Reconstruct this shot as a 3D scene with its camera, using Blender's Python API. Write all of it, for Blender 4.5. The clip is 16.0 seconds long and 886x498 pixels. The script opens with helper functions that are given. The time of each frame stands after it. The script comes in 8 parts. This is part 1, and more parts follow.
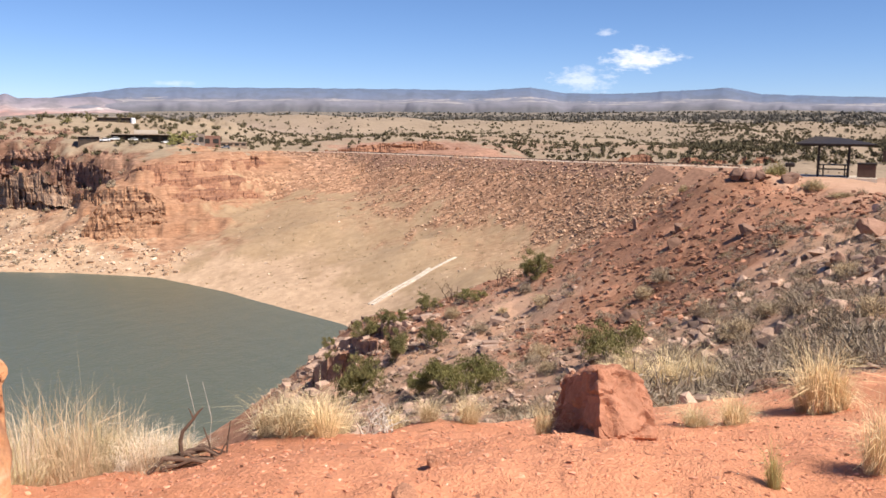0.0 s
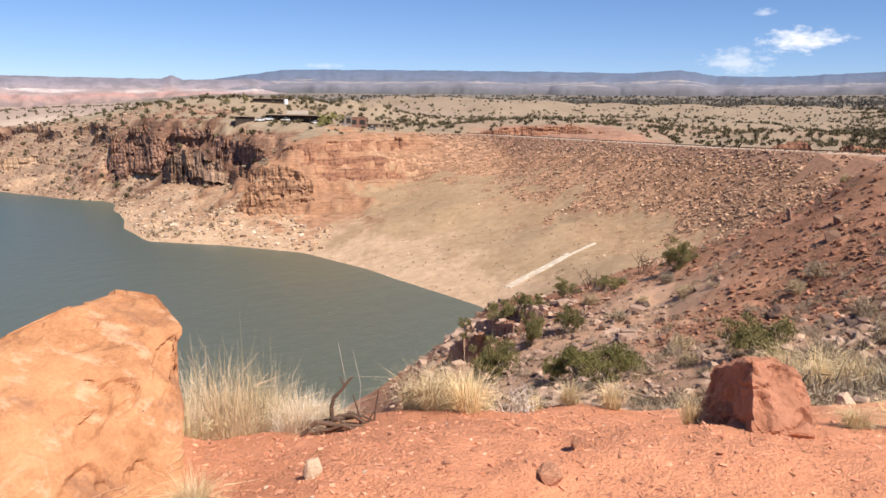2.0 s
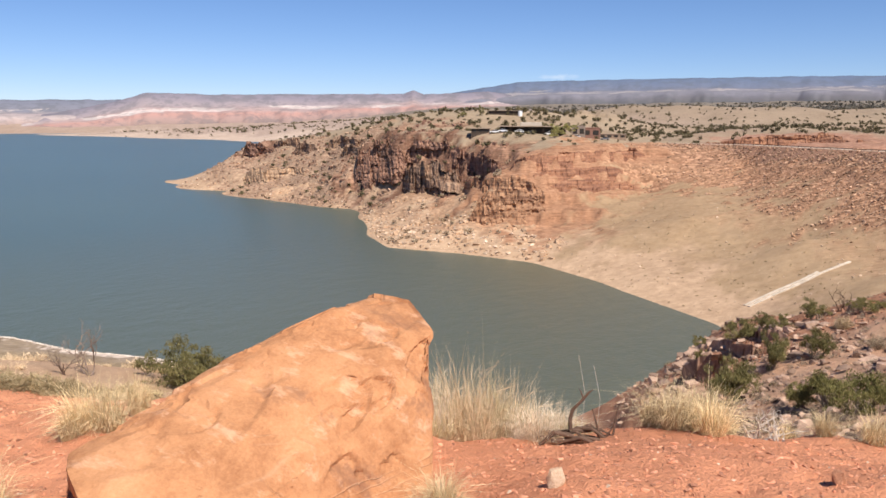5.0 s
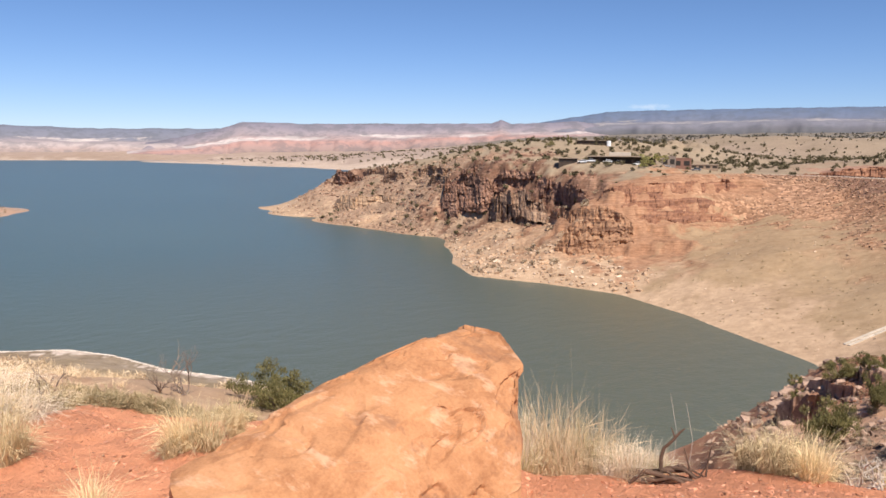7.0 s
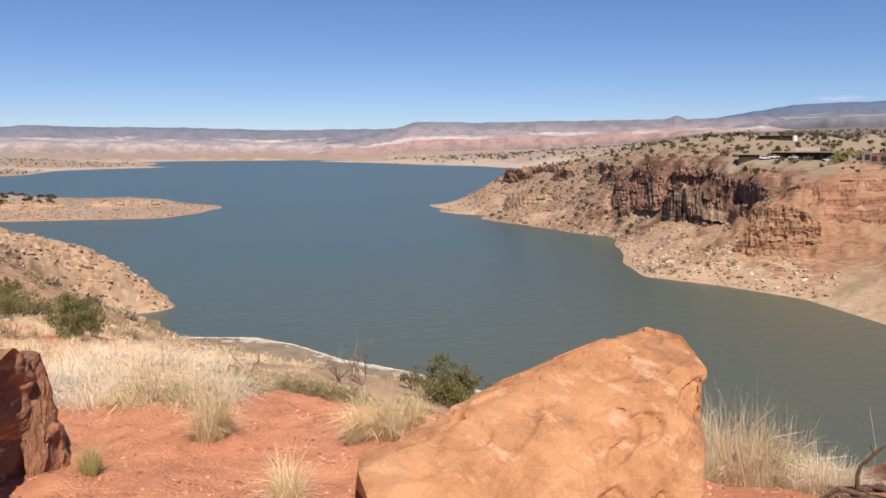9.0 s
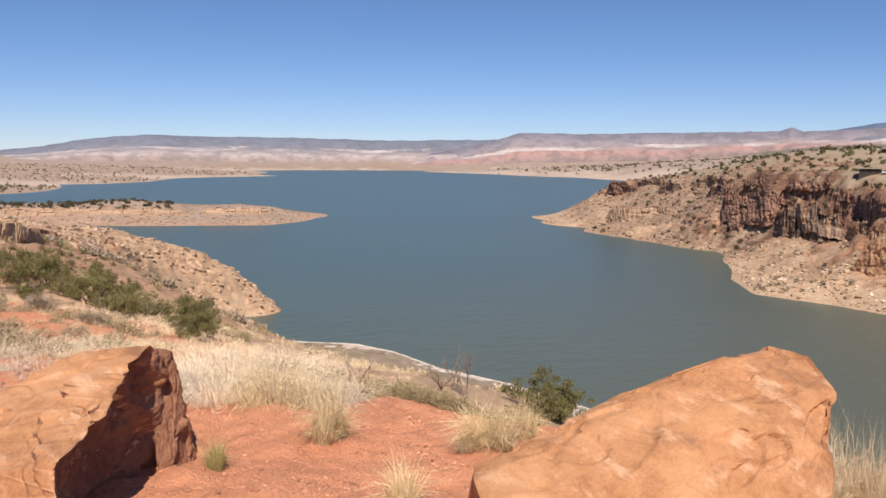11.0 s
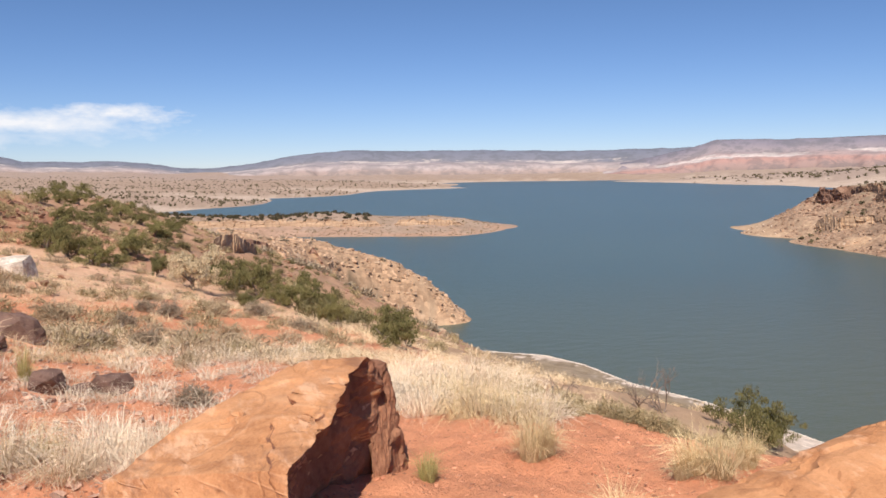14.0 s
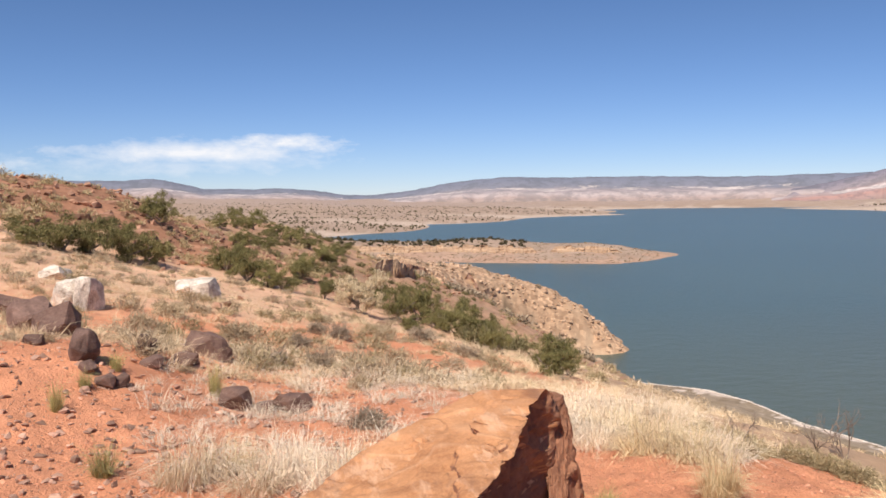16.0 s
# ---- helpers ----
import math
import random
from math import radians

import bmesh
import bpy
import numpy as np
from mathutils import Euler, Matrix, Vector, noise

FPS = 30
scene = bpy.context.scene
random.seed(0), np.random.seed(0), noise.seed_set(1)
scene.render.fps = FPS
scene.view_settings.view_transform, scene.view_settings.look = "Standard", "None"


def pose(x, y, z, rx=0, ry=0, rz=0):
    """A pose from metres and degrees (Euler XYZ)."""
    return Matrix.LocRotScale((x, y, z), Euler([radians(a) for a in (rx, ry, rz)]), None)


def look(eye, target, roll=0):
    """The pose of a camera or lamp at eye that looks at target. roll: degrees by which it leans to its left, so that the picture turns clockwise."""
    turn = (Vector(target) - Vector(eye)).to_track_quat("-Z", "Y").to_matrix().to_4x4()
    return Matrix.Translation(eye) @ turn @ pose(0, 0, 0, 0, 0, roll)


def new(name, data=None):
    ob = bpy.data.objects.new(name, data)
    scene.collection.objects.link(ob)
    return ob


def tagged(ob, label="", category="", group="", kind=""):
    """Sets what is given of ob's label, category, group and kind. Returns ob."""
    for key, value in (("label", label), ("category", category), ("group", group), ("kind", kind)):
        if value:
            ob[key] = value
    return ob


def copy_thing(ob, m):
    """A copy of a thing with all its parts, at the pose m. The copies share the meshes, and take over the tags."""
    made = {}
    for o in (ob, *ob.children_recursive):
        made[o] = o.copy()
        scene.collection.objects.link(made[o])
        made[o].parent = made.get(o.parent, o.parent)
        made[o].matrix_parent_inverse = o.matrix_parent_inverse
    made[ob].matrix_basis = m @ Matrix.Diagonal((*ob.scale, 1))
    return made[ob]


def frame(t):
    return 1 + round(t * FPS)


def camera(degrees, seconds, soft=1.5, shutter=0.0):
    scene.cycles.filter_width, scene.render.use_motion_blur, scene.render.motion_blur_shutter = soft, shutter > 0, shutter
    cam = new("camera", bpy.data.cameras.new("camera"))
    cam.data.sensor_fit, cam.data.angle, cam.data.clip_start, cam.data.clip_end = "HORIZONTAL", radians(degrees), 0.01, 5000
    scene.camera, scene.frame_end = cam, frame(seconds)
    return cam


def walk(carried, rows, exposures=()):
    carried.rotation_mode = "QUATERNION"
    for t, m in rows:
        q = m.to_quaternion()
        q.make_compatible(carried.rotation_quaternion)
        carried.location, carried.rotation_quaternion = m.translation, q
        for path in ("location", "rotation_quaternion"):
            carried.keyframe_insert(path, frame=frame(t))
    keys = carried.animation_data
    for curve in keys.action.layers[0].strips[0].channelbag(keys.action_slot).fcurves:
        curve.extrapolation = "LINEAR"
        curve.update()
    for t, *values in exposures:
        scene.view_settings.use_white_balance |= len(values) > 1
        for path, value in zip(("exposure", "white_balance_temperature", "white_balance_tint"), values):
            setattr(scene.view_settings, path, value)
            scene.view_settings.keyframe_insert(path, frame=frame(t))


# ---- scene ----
EXPOSURES = [(0.0, 0.55, 6750, 12), (2.0, 0.44, 6750, 12), (4.0, 0.33, 6750, 12), (6.5, 0.33, 6750, 12), (8.0, 0.33, 6750, 12), (8.5, 0.14, 6750, 12), (9.0, 0.12, 6750, 12), (12.0, 0.15, 6750, 12), (14.0, 0.18, 6750, 12), (16.0, 0.19, 6750, 12)]
cam = camera(55.65, 16.0, soft=1.6)
PATH = [
    (0.0, (0.164, 0.231, 44.973), (-0.3974, 10.1210, 43.6077), 0.537),
    (0.5, (0.156, 0.221, 44.970), (-0.8354, 10.0752, 43.5880), 0.828),
    (1.0, (0.142, 0.217, 44.963), (-1.1483, 10.0160, 43.4414), 0.882),
    (1.5, (0.129, 0.202, 44.963), (-1.5470, 9.9398, 43.4257), 0.983),
    (2.0, (0.107, 0.197, 44.957), (-2.0696, 9.8272, 43.3710), 1.098),
    (2.5, (0.085, 0.194, 44.952), (-2.6021, 9.6751, 43.2495), 1.498),
    (3.0, (0.064, 0.182, 44.953), (-3.1552, 9.4884, 43.2151), 1.521),
    (3.5, (0.058, 0.153, 44.963), (-3.6121, 9.2895, 43.2182), 1.280),
    (4.0, (0.045, 0.134, 44.959), (-4.1651, 9.0293, 43.1840), 0.784),
    (6.5, (0.059, 0.087, 45.000), (-5.1177, 8.5766, 43.9374), 0.375),
    (7.0, (0.044, 0.062, 45.000), (-5.5655, 8.2597, 43.8415), 0.526),
    (7.5, (0.031, 0.041, 44.998), (-6.0443, 7.8914, 43.7858), 0.731),
    (8.0, (0.026, 0.022, 45.004), (-6.4930, 7.5106, 43.8128), 0.323),
    (8.5, (0.028, 0.004, 45.009), (-6.8248, 7.1866, 43.8065), 0.063),
    (9.0, (0.028, -0.009, 45.011), (-7.1066, 6.8969, 43.8218), -0.063),
    (11.5, (-0.035, -0.108, 45.016), (-8.1198, 5.6757, 43.9265), 0.250),
    (12.0, (-0.086, -0.098, 45.009), (-8.3656, 5.3964, 43.8897), -0.060),
    (12.5, (-0.101, -0.106, 45.013), (-8.6801, 4.9273, 43.9806), -0.150),
    (13.0, (-0.111, -0.114, 45.018), (-8.9060, 4.5452, 44.0465), -0.347),
    (13.5, (-0.125, -0.123, 45.020), (-9.0757, 4.2219, 44.0179), -0.701),
    (14.0, (-0.120, -0.175, 45.037), (-9.1985, 3.9122, 44.1070), -0.679),
    (14.5, (-0.123, -0.222, 45.043), (-9.3886, 3.4330, 44.1592), -0.162),
    (15.0, (-0.125, -0.258, 45.055), (-9.5755, 2.9034, 44.2238), -0.538),
    (15.5, (-0.137, -0.286, 45.062), (-9.6994, 2.5509, 44.3416), -0.653),
    (16.0, (-0.148, -0.316, 45.069), (-9.8478, 2.0415, 44.4744), -0.688),
]
walk(cam, [(t, look(eye, target, roll)) for t, eye, target, roll in PATH], exposures=EXPOSURES)

# ---- world, sun, light ----
SUN_AZ, SUN_EL = 237.0, 52.0          # degrees, counted to the left from +y


def heading(az, el=0.0):
    a, e = radians(az), radians(el)
    return Vector((-math.sin(a) * math.cos(e), math.cos(a) * math.cos(e), math.sin(e)))


def link(tree, a, b):
    tree.links.new(a, b)


def math_node(tree, op, a, b=None, c=None, clamp=False):
    n = tree.nodes.new("ShaderNodeMath")
    n.operation, n.use_clamp = op, clamp
    for i, v in enumerate((a, b, c)):
        if v is None:
            continue
        if isinstance(v, (int, float)):
            n.inputs[i].default_value = v
        else:
            link(tree, v, n.inputs[i])
    return n.outputs[0]


def make_world():
    world = bpy.data.worlds.new("sky_world")
    scene.world = world
    world.use_nodes = True
    tree = world.node_tree
    tree.nodes.clear()
    out = tree.nodes.new("ShaderNodeOutputWorld")
    bg = tree.nodes.new("ShaderNodeBackground")
    sky = tree.nodes.new("ShaderNodeTexSky")
    sky.sky_type, sky.sun_disc = "NISHITA", False
    sky.sun_elevation, sky.sun_rotation = radians(SUN_EL), radians(360 - SUN_AZ)
    sky.altitude, sky.air_density, sky.dust_density, sky.ozone_density = 1900, 1.0, 0.0, 1.0
    bg.inputs["Strength"].default_value = 0.074
    coord = tree.nodes.new("ShaderNodeTexCoord").outputs["Generated"]
    total = None
    # clouds: heading, width, height (degrees), noise scale, wispiness, opacity
    for az, el, w, h, scale, rough, gain in ((-9.6, 4.9, 2.6, 0.8, 60, 0.7, 1.0), (-6.0, 3.6, 2.4, 0.9, 70, 0.8, 0.5), (-7.4, 6.6, 0.7, 0.3, 80, 0.9, 0.4),
                                             (92.0, 3.2, 9.5, 0.95, 22, 0.5, 0.95), (87.0, 3.85, 5.0, 0.7, 30, 0.6, 0.95), (104.5, 2.4, 3.0, 0.5, 30, 0.9, 0.5), (94.0, 2.4, 10.0, 0.8, 20, 1.0, 0.35),
                                             (21.0, 3.0, 1.5, 0.2, 60, 0.8, 0.3)):
        d = heading(az, el)
        right = heading(az - 90)
        up = right.cross(d)
        dots = []
        for axis, size in ((right, w), (up, h)):
            n = tree.nodes.new("ShaderNodeVectorMath")
            n.operation = "DOT_PRODUCT"
            link(tree, coord, n.inputs[0])
            n.inputs[1].default_value = axis
            off = math_node(tree, "SUBTRACT", n.outputs["Value"], axis.dot(d))
            dots.append(math_node(tree, "DIVIDE", off, math.sin(radians(size))))
        front = tree.nodes.new("ShaderNodeVectorMath")
        front.operation = "DOT_PRODUCT"
        link(tree, coord, front.inputs[0])
        front.inputs[1].default_value = d
        sq = math_node(tree, "ADD", math_node(tree, "MULTIPLY", dots[0], dots[0]), math_node(tree, "MULTIPLY", dots[1], dots[1]))
        mapping = tree.nodes.new("ShaderNodeMapping")
        mapping.inputs["Scale"].default_value = (1, 1, 2.6)
        link(tree, coord, mapping.inputs["Vector"])
        noise_tex = tree.nodes.new("ShaderNodeTexNoise")
        noise_tex.inputs["Scale"].default_value, noise_tex.inputs["Detail"].default_value = scale, 7
        noise_tex.inputs["Roughness"].default_value = 0.62
        link(tree, mapping.outputs[0], noise_tex.inputs["Vector"])
        body = math_node(tree, "SUBTRACT", 1.0, math_node(tree, "SQRT", sq))
        body = math_node(tree, "ADD", body, math_node(tree, "MULTIPLY", math_node(tree, "SUBTRACT", noise_tex.outputs["Fac"], 0.52), 3.2 * rough))
        body = math_node(tree, "MULTIPLY", body, 1.15, clamp=True)
        body = math_node(tree, "MULTIPLY", body, math_node(tree, "GREATER_THAN", front.outputs["Value"], 0.9))
        edge = math_node(tree, "SUBTRACT", 3.2, sq, clamp=True)
        body = math_node(tree, "MULTIPLY", math_node(tree, "MULTIPLY", body, edge), gain)
        total = body if total is None else math_node(tree, "MAXIMUM", total, body)
    mix = tree.nodes.new("ShaderNodeMixRGB")
    link(tree, total, mix.inputs["Fac"])
    deep = tree.nodes.new("ShaderNodeHueSaturation")
    deep.inputs["Saturation"].default_value, deep.inputs["Hue"].default_value = 1.12, 0.5
    tint = tree.nodes.new("ShaderNodeMixRGB")
    tint.blend_type = "MULTIPLY"
    tint.inputs["Fac"].default_value, tint.inputs["Color2"].default_value = 1.0, (0.88, 0.95, 1.16, 1)
    link(tree, sky.outputs["Color"], tint.inputs["Color1"])
    # clear blue air down to the horizon
    level = tree.nodes.new("ShaderNodeSeparateXYZ")
    link(tree, coord, level.inputs[0])
    low = tree.nodes.new("ShaderNodeMapRange")
    low.inputs["From Min"].default_value, low.inputs["From Max"].default_value = 0.0, 0.2
    low.inputs["To Min"].default_value, low.inputs["To Max"].default_value = 1.0, 0.0
    link(tree, level.outputs["Z"], low.inputs["Value"])
    clear = tree.nodes.new("ShaderNodeMixRGB")
    clear.blend_type = "MULTIPLY"
    link(tree, low.outputs[0], clear.inputs["Fac"])
    link(tree, tint.outputs["Color"], clear.inputs["Color1"])
    clear.inputs["Color2"].default_value = (0.90, 0.97, 1.12, 1)
    link(tree, clear.outputs["Color"], deep.inputs["Color"])
    link(tree, deep.outputs["Color"], mix.inputs["Color1"])
    mix.inputs["Color2"].default_value = (11.0, 11.4, 12.0, 1)
    link(tree, mix.outputs["Color"], bg.inputs["Color"])
    link(tree, bg.outputs["Background"], out.inputs["Surface"])


make_world()
sun = new("sun", bpy.data.lights.new("sun", "SUN"))
sun.data.energy, sun.data.angle, sun.data.color = 5.0, radians(0.53), (1.0, 0.95, 0.87)
sun.matrix_world = look((0, 0, 0), -heading(SUN_AZ, SUN_EL))


# ---- materials ----
def material(name):
    m = bpy.data.materials.new(name)
    m.use_nodes = True
    tree = m.node_tree
    return m, tree, tree.nodes["Principled BSDF"]


def noise_node(tree, scale, detail=5.0, rough=0.6, vector=None):
    n = tree.nodes.new("ShaderNodeTexNoise")
    n.inputs["Scale"].default_value, n.inputs["Detail"].default_value, n.inputs["Roughness"].default_value = scale, detail, rough
    if vector is None:
        vector = tree.nodes.new("ShaderNodeTexCoord").outputs["Object"]
    link(tree, vector, n.inputs["Vector"])
    return n.outputs["Fac"]


def ramp(tree, fac, *stops):
    n = tree.nodes.new("ShaderNodeValToRGB")
    while len(n.color_ramp.elements) < len(stops):
        n.color_ramp.elements.new(0.5)
    for e, (p, c) in zip(n.color_ramp.elements, stops):
        e.position, e.color = p, (*c, 1)
    link(tree, fac, n.inputs["Fac"])
    return n.outputs["Color"]


def mix_color(tree, fac, a, b, blend="MIX"):
    n = tree.nodes.new("ShaderNodeMixRGB")
    n.blend_type = blend
    for sock, v in zip((n.inputs["Fac"], n.inputs["Color1"], n.inputs["Color2"]), (fac, a, b)):
        if isinstance(v, (int, float)):
            sock.default_value = v
        elif isinstance(v, tuple):
            sock.default_value = (*v, 1)
        else:
            link(tree, v, sock)
    return n.outputs["Color"]


def bump(tree, bsdf, height, strength=0.4, distance=0.05):
    n = tree.nodes.new("ShaderNodeBump")
    n.inputs["Strength"].default_value, n.inputs["Distance"].default_value = strength, distance
    link(tree, height, n.inputs["Height"])
    link(tree, n.outputs["Normal"], bsdf.inputs["Normal"])


def mottled(name, dark, light, scale, rough=0.9, fine=8.0, bump_strength=0.5, bump_size=0.02, per_object=0.0, vary_island=0.0):
    """A surface whose colour wanders between two tones at two scales, with fine relief."""
    m, tree, bsdf = material(name)
    big = noise_node(tree, scale, 4)
    small = noise_node(tree, scale * fine, 6, 0.7)
    fac = math_node(tree, "ADD", math_node(tree, "MULTIPLY", big, 0.55), math_node(tree, "MULTIPLY", small, 0.45))
    col = ramp(tree, fac, (0.32, dark), (0.66, light))
    if per_object:
        info = tree.nodes.new("ShaderNodeObjectInfo").outputs["Random"]
        col = mix_color(tree, 1.0, col, ramp(tree, info, (0.0, (1 - per_object,) * 3), (1.0, (1 + per_object,) * 3)), "MULTIPLY")
    if vary_island:
        geo = tree.nodes.new("ShaderNodeNewGeometry").outputs["Random Per Island"]
        col = mix_color(tree, 1.0, col, ramp(tree, geo, (0.0, (1 - vary_island,) * 3), (1.0, (1 + vary_island,) * 3)), "MULTIPLY")
    link(tree, col, bsdf.inputs["Base Color"])
    bsdf.inputs["Roughness"].default_value = rough
    bsdf.inputs["Specular IOR Level"].default_value = 0.25
    if bump_strength:
        bump(tree, bsdf, small, bump_strength, bump_size)
    return m


def ground_material():
    m, tree, bsdf = material("dry_earth")
    tone = tree.nodes.new("ShaderNodeVertexColor")
    tone.layer_name = "tone"
    kind = tree.nodes.new("ShaderNodeVertexColor")
    kind.layer_name = "kind"
    split = tree.nodes.new("ShaderNodeSeparateColor")
    link(tree, kind.outputs["Color"], split.inputs["Color"])
    stony, strata, plants = split.outputs[0], split.outputs[1], split.outputs[2]
    pos = tree.nodes.new("ShaderNodeTexCoord").outputs["Object"]
    wide = noise_node(tree, 0.03, 5, 0.6, pos)
    mid = noise_node(tree, 0.35, 6, 0.65, pos)
    fine = noise_node(tree, 5.0, 8, 0.72, pos)
    grit = noise_node(tree, 45.0, 5, 0.7, pos)
    fac = math_node(tree, "ADD", math_node(tree, "MULTIPLY", wide, 0.28), math_node(tree, "MULTIPLY", mid, 0.32))
    fac = math_node(tree, "ADD", fac, math_node(tree, "ADD", math_node(tree, "MULTIPLY", fine, 0.25), math_node(tree, "MULTIPLY", grit, 0.15)))
    col = mix_color(tree, 1.0, tone.outputs["Color"], ramp(tree, fac, (0.33, (0.62, 0.58, 0.56)), (0.5, (1.0, 1.0, 1.0)), (0.67, (1.38, 1.42, 1.46))), "MULTIPLY")
    # bedding layers on the rock faces
    stretch = tree.nodes.new("ShaderNodeMapping")
    stretch.inputs["Scale"].default_value = (0.03, 0.03, 0.75)
    link(tree, pos, stretch.inputs["Vector"])
    layers = noise_node(tree, 1.0, 6, 0.65, stretch.outputs[0])
    layers = math_node(tree, "ADD", layers, math_node(tree, "MULTIPLY", math_node(tree, "SUBTRACT", noise_node(tree, 0.12, 5, 0.7, pos), 0.5), 0.3))
    layer_col = ramp(tree, layers, (0.38, (0.5, 0.38, 0.33)), (0.43, (1.0, 0.95, 0.9)), (0.5, (1.1, 1.05, 1.0)), (0.535, (0.55, 0.42, 0.36)), (0.57, (1.05, 1.0, 0.95)), (0.66, (1.35, 1.28, 1.2)))
    col = mix_color(tree, strata, col, mix_color(tree, 1.0, col, layer_col, "MULTIPLY"))
    # loose stones as cells of different tone
    vor = tree.nodes.new("ShaderNodeTexVoronoi")
    vor.inputs["Scale"].default_value = 0.7
    link(tree, pos, vor.inputs["Vector"])
    cell = tree.nodes.new("ShaderNodeSeparateColor")
    link(tree, vor.outputs["Color"], cell.inputs["Color"])
    cell_col = ramp(tree, cell.outputs[0], (0.0, (0.55, 0.5, 0.48)), (0.6, (0.95, 0.93, 0.92)), (1.0, (1.5, 1.5, 1.5)))
    col = mix_color(tree, stony, col, mix_color(tree, 1.0, col, cell_col, "MULTIPLY"))
    # low scrub and dead grass between the larger plants
    scrub = ramp(tree, noise_node(tree, 0.55, 7, 0.75, pos), (0.5, (0, 0, 0)), (0.58, (1, 1, 1)))
    thicket = ramp(tree, noise_node(tree, 0.075, 6, 0.7, pos), (0.52, (0, 0, 0)), (0.6, (1, 1, 1)))
    scrub = math_node(tree, "ADD", math_node(tree, "MULTIPLY", scrub, 0.6), math_node(tree, "MULTIPLY", thicket, 0.5), clamp=True)
    scrub_fac = math_node(tree, "MULTIPLY", scrub, plants)
    col = mix_color(tree, scrub_fac, col, mix_color(tree, fine, (0.23, 0.165, 0.105), (0.43, 0.335, 0.235)))
    link(tree, col, bsdf.inputs["Base Color"])
    bsdf.inputs["Roughness"].default_value = 0.95
    bsdf.inputs["Specular IOR Level"].default_value = 0.12
    crumb_sum = None
    for scale, gain in ((22, 0.15), (48, 0.5), (95, 0.7)):
        crumbs = tree.nodes.new("ShaderNodeTexVoronoi")
        crumbs.inputs["Scale"].default_value, crumbs.inputs["Randomness"].default_value = scale, 1.0
        link(tree, pos, crumbs.inputs["Vector"])
        one = math_node(tree, "MULTIPLY", crumbs.outputs["Distance"], -gain * 14 / scale)
        crumb_sum = one if crumb_sum is None else math_node(tree, "ADD", crumb_sum, one)
    lumps = noise_node(tree, 17.0, 5, 0.7, pos)
    h = math_node(tree, "ADD", math_node(tree, "MULTIPLY", fine, 0.5), math_node(tree, "MULTIPLY", grit, 0.5))
    h = math_node(tree, "ADD", h, math_node(tree, "ADD", crumb_sum, math_node(tree, "MULTIPLY", lumps, 0.5)))
    soil = tree.nodes.new("ShaderNodeVertexColor")
    soil.layer_name = "soil"
    bump(tree, bsdf, h, 0.85, 0.06)
    crust = bsdf.inputs["Normal"].links[0].from_node
    link(tree, math_node(tree, "ADD", math_node(tree, "MULTIPLY", soil.outputs["Color"], 0.55), 0.2), crust.inputs["Strength"])
    # broken rubble relief where the ground is stony
    rubble = math_node(tree, "MULTIPLY", math_node(tree, "ADD", noise_node(tree, 1.3, 7, 0.72, pos), math_node(tree, "MULTIPLY", vor.outputs["Distance"], -0.5)), stony)
    broken = tree.nodes.new("ShaderNodeBump")
    broken.inputs["Strength"].default_value, broken.inputs["Distance"].default_value = 0.6, 0.7
    link(tree, rubble, broken.inputs["Height"])
    link(tree, broken.outputs["Normal"], crust.inputs["Normal"])
    return m


def water_material():
    m, tree, bsdf = material("lake_water")
    pos = tree.nodes.new("ShaderNodeTexCoord").outputs["Object"]
    wind = noise_node(tree, 0.006, 4, 0.6, pos)
    col = ramp(tree, wind, (0.3, (0.061, 0.091, 0.072)), (0.7, (0.074, 0.108, 0.086)))
    # silt in the shallow cove below the dam
    cove = tree.nodes.new("ShaderNodeVectorMath")
    cove.operation = "DISTANCE"
    link(tree, pos, cove.inputs[0])
    cove.inputs[1].default_value = (-45, 175, 0)
    silt = tree.nodes.new("ShaderNodeMapRange")
    silt.inputs["From Min"].default_value, silt.inputs["From Max"].default_value = 60, 260
    silt.inputs["To Min"].default_value, silt.inputs["To Max"].default_value = 0.85, 0.0
    link(tree, cove.outputs["Value"], silt.inputs["Value"])
    col = mix_color(tree, silt.outputs[0], col, (0.108, 0.112, 0.07))
    link(tree, col, bsdf.inputs["Base Color"])
    bsdf.inputs["Roughness"].default_value = 0.28
    bsdf.inputs["IOR"].default_value = 1.333
    bsdf.inputs["Specular IOR Level"].default_value = 0.4
    squash = tree.nodes.new("ShaderNodeMapping")
    squash.inputs["Scale"].default_value = (1.0, 0.55, 1.0)
    squash.inputs["Rotation"].default_value = (0, 0, radians(40))
    link(tree, pos, squash.inputs["Vector"])
    ripple = math_node(tree, "ADD", noise_node(tree, 1.6, 4, 0.6, squash.outputs[0]), math_node(tree, "MULTIPLY", noise_node(tree, 0.25, 3, 0.5, squash.outputs[0]), 2.0))
    bump(tree, bsdf, ripple, 0.4, 0.3)
    return m


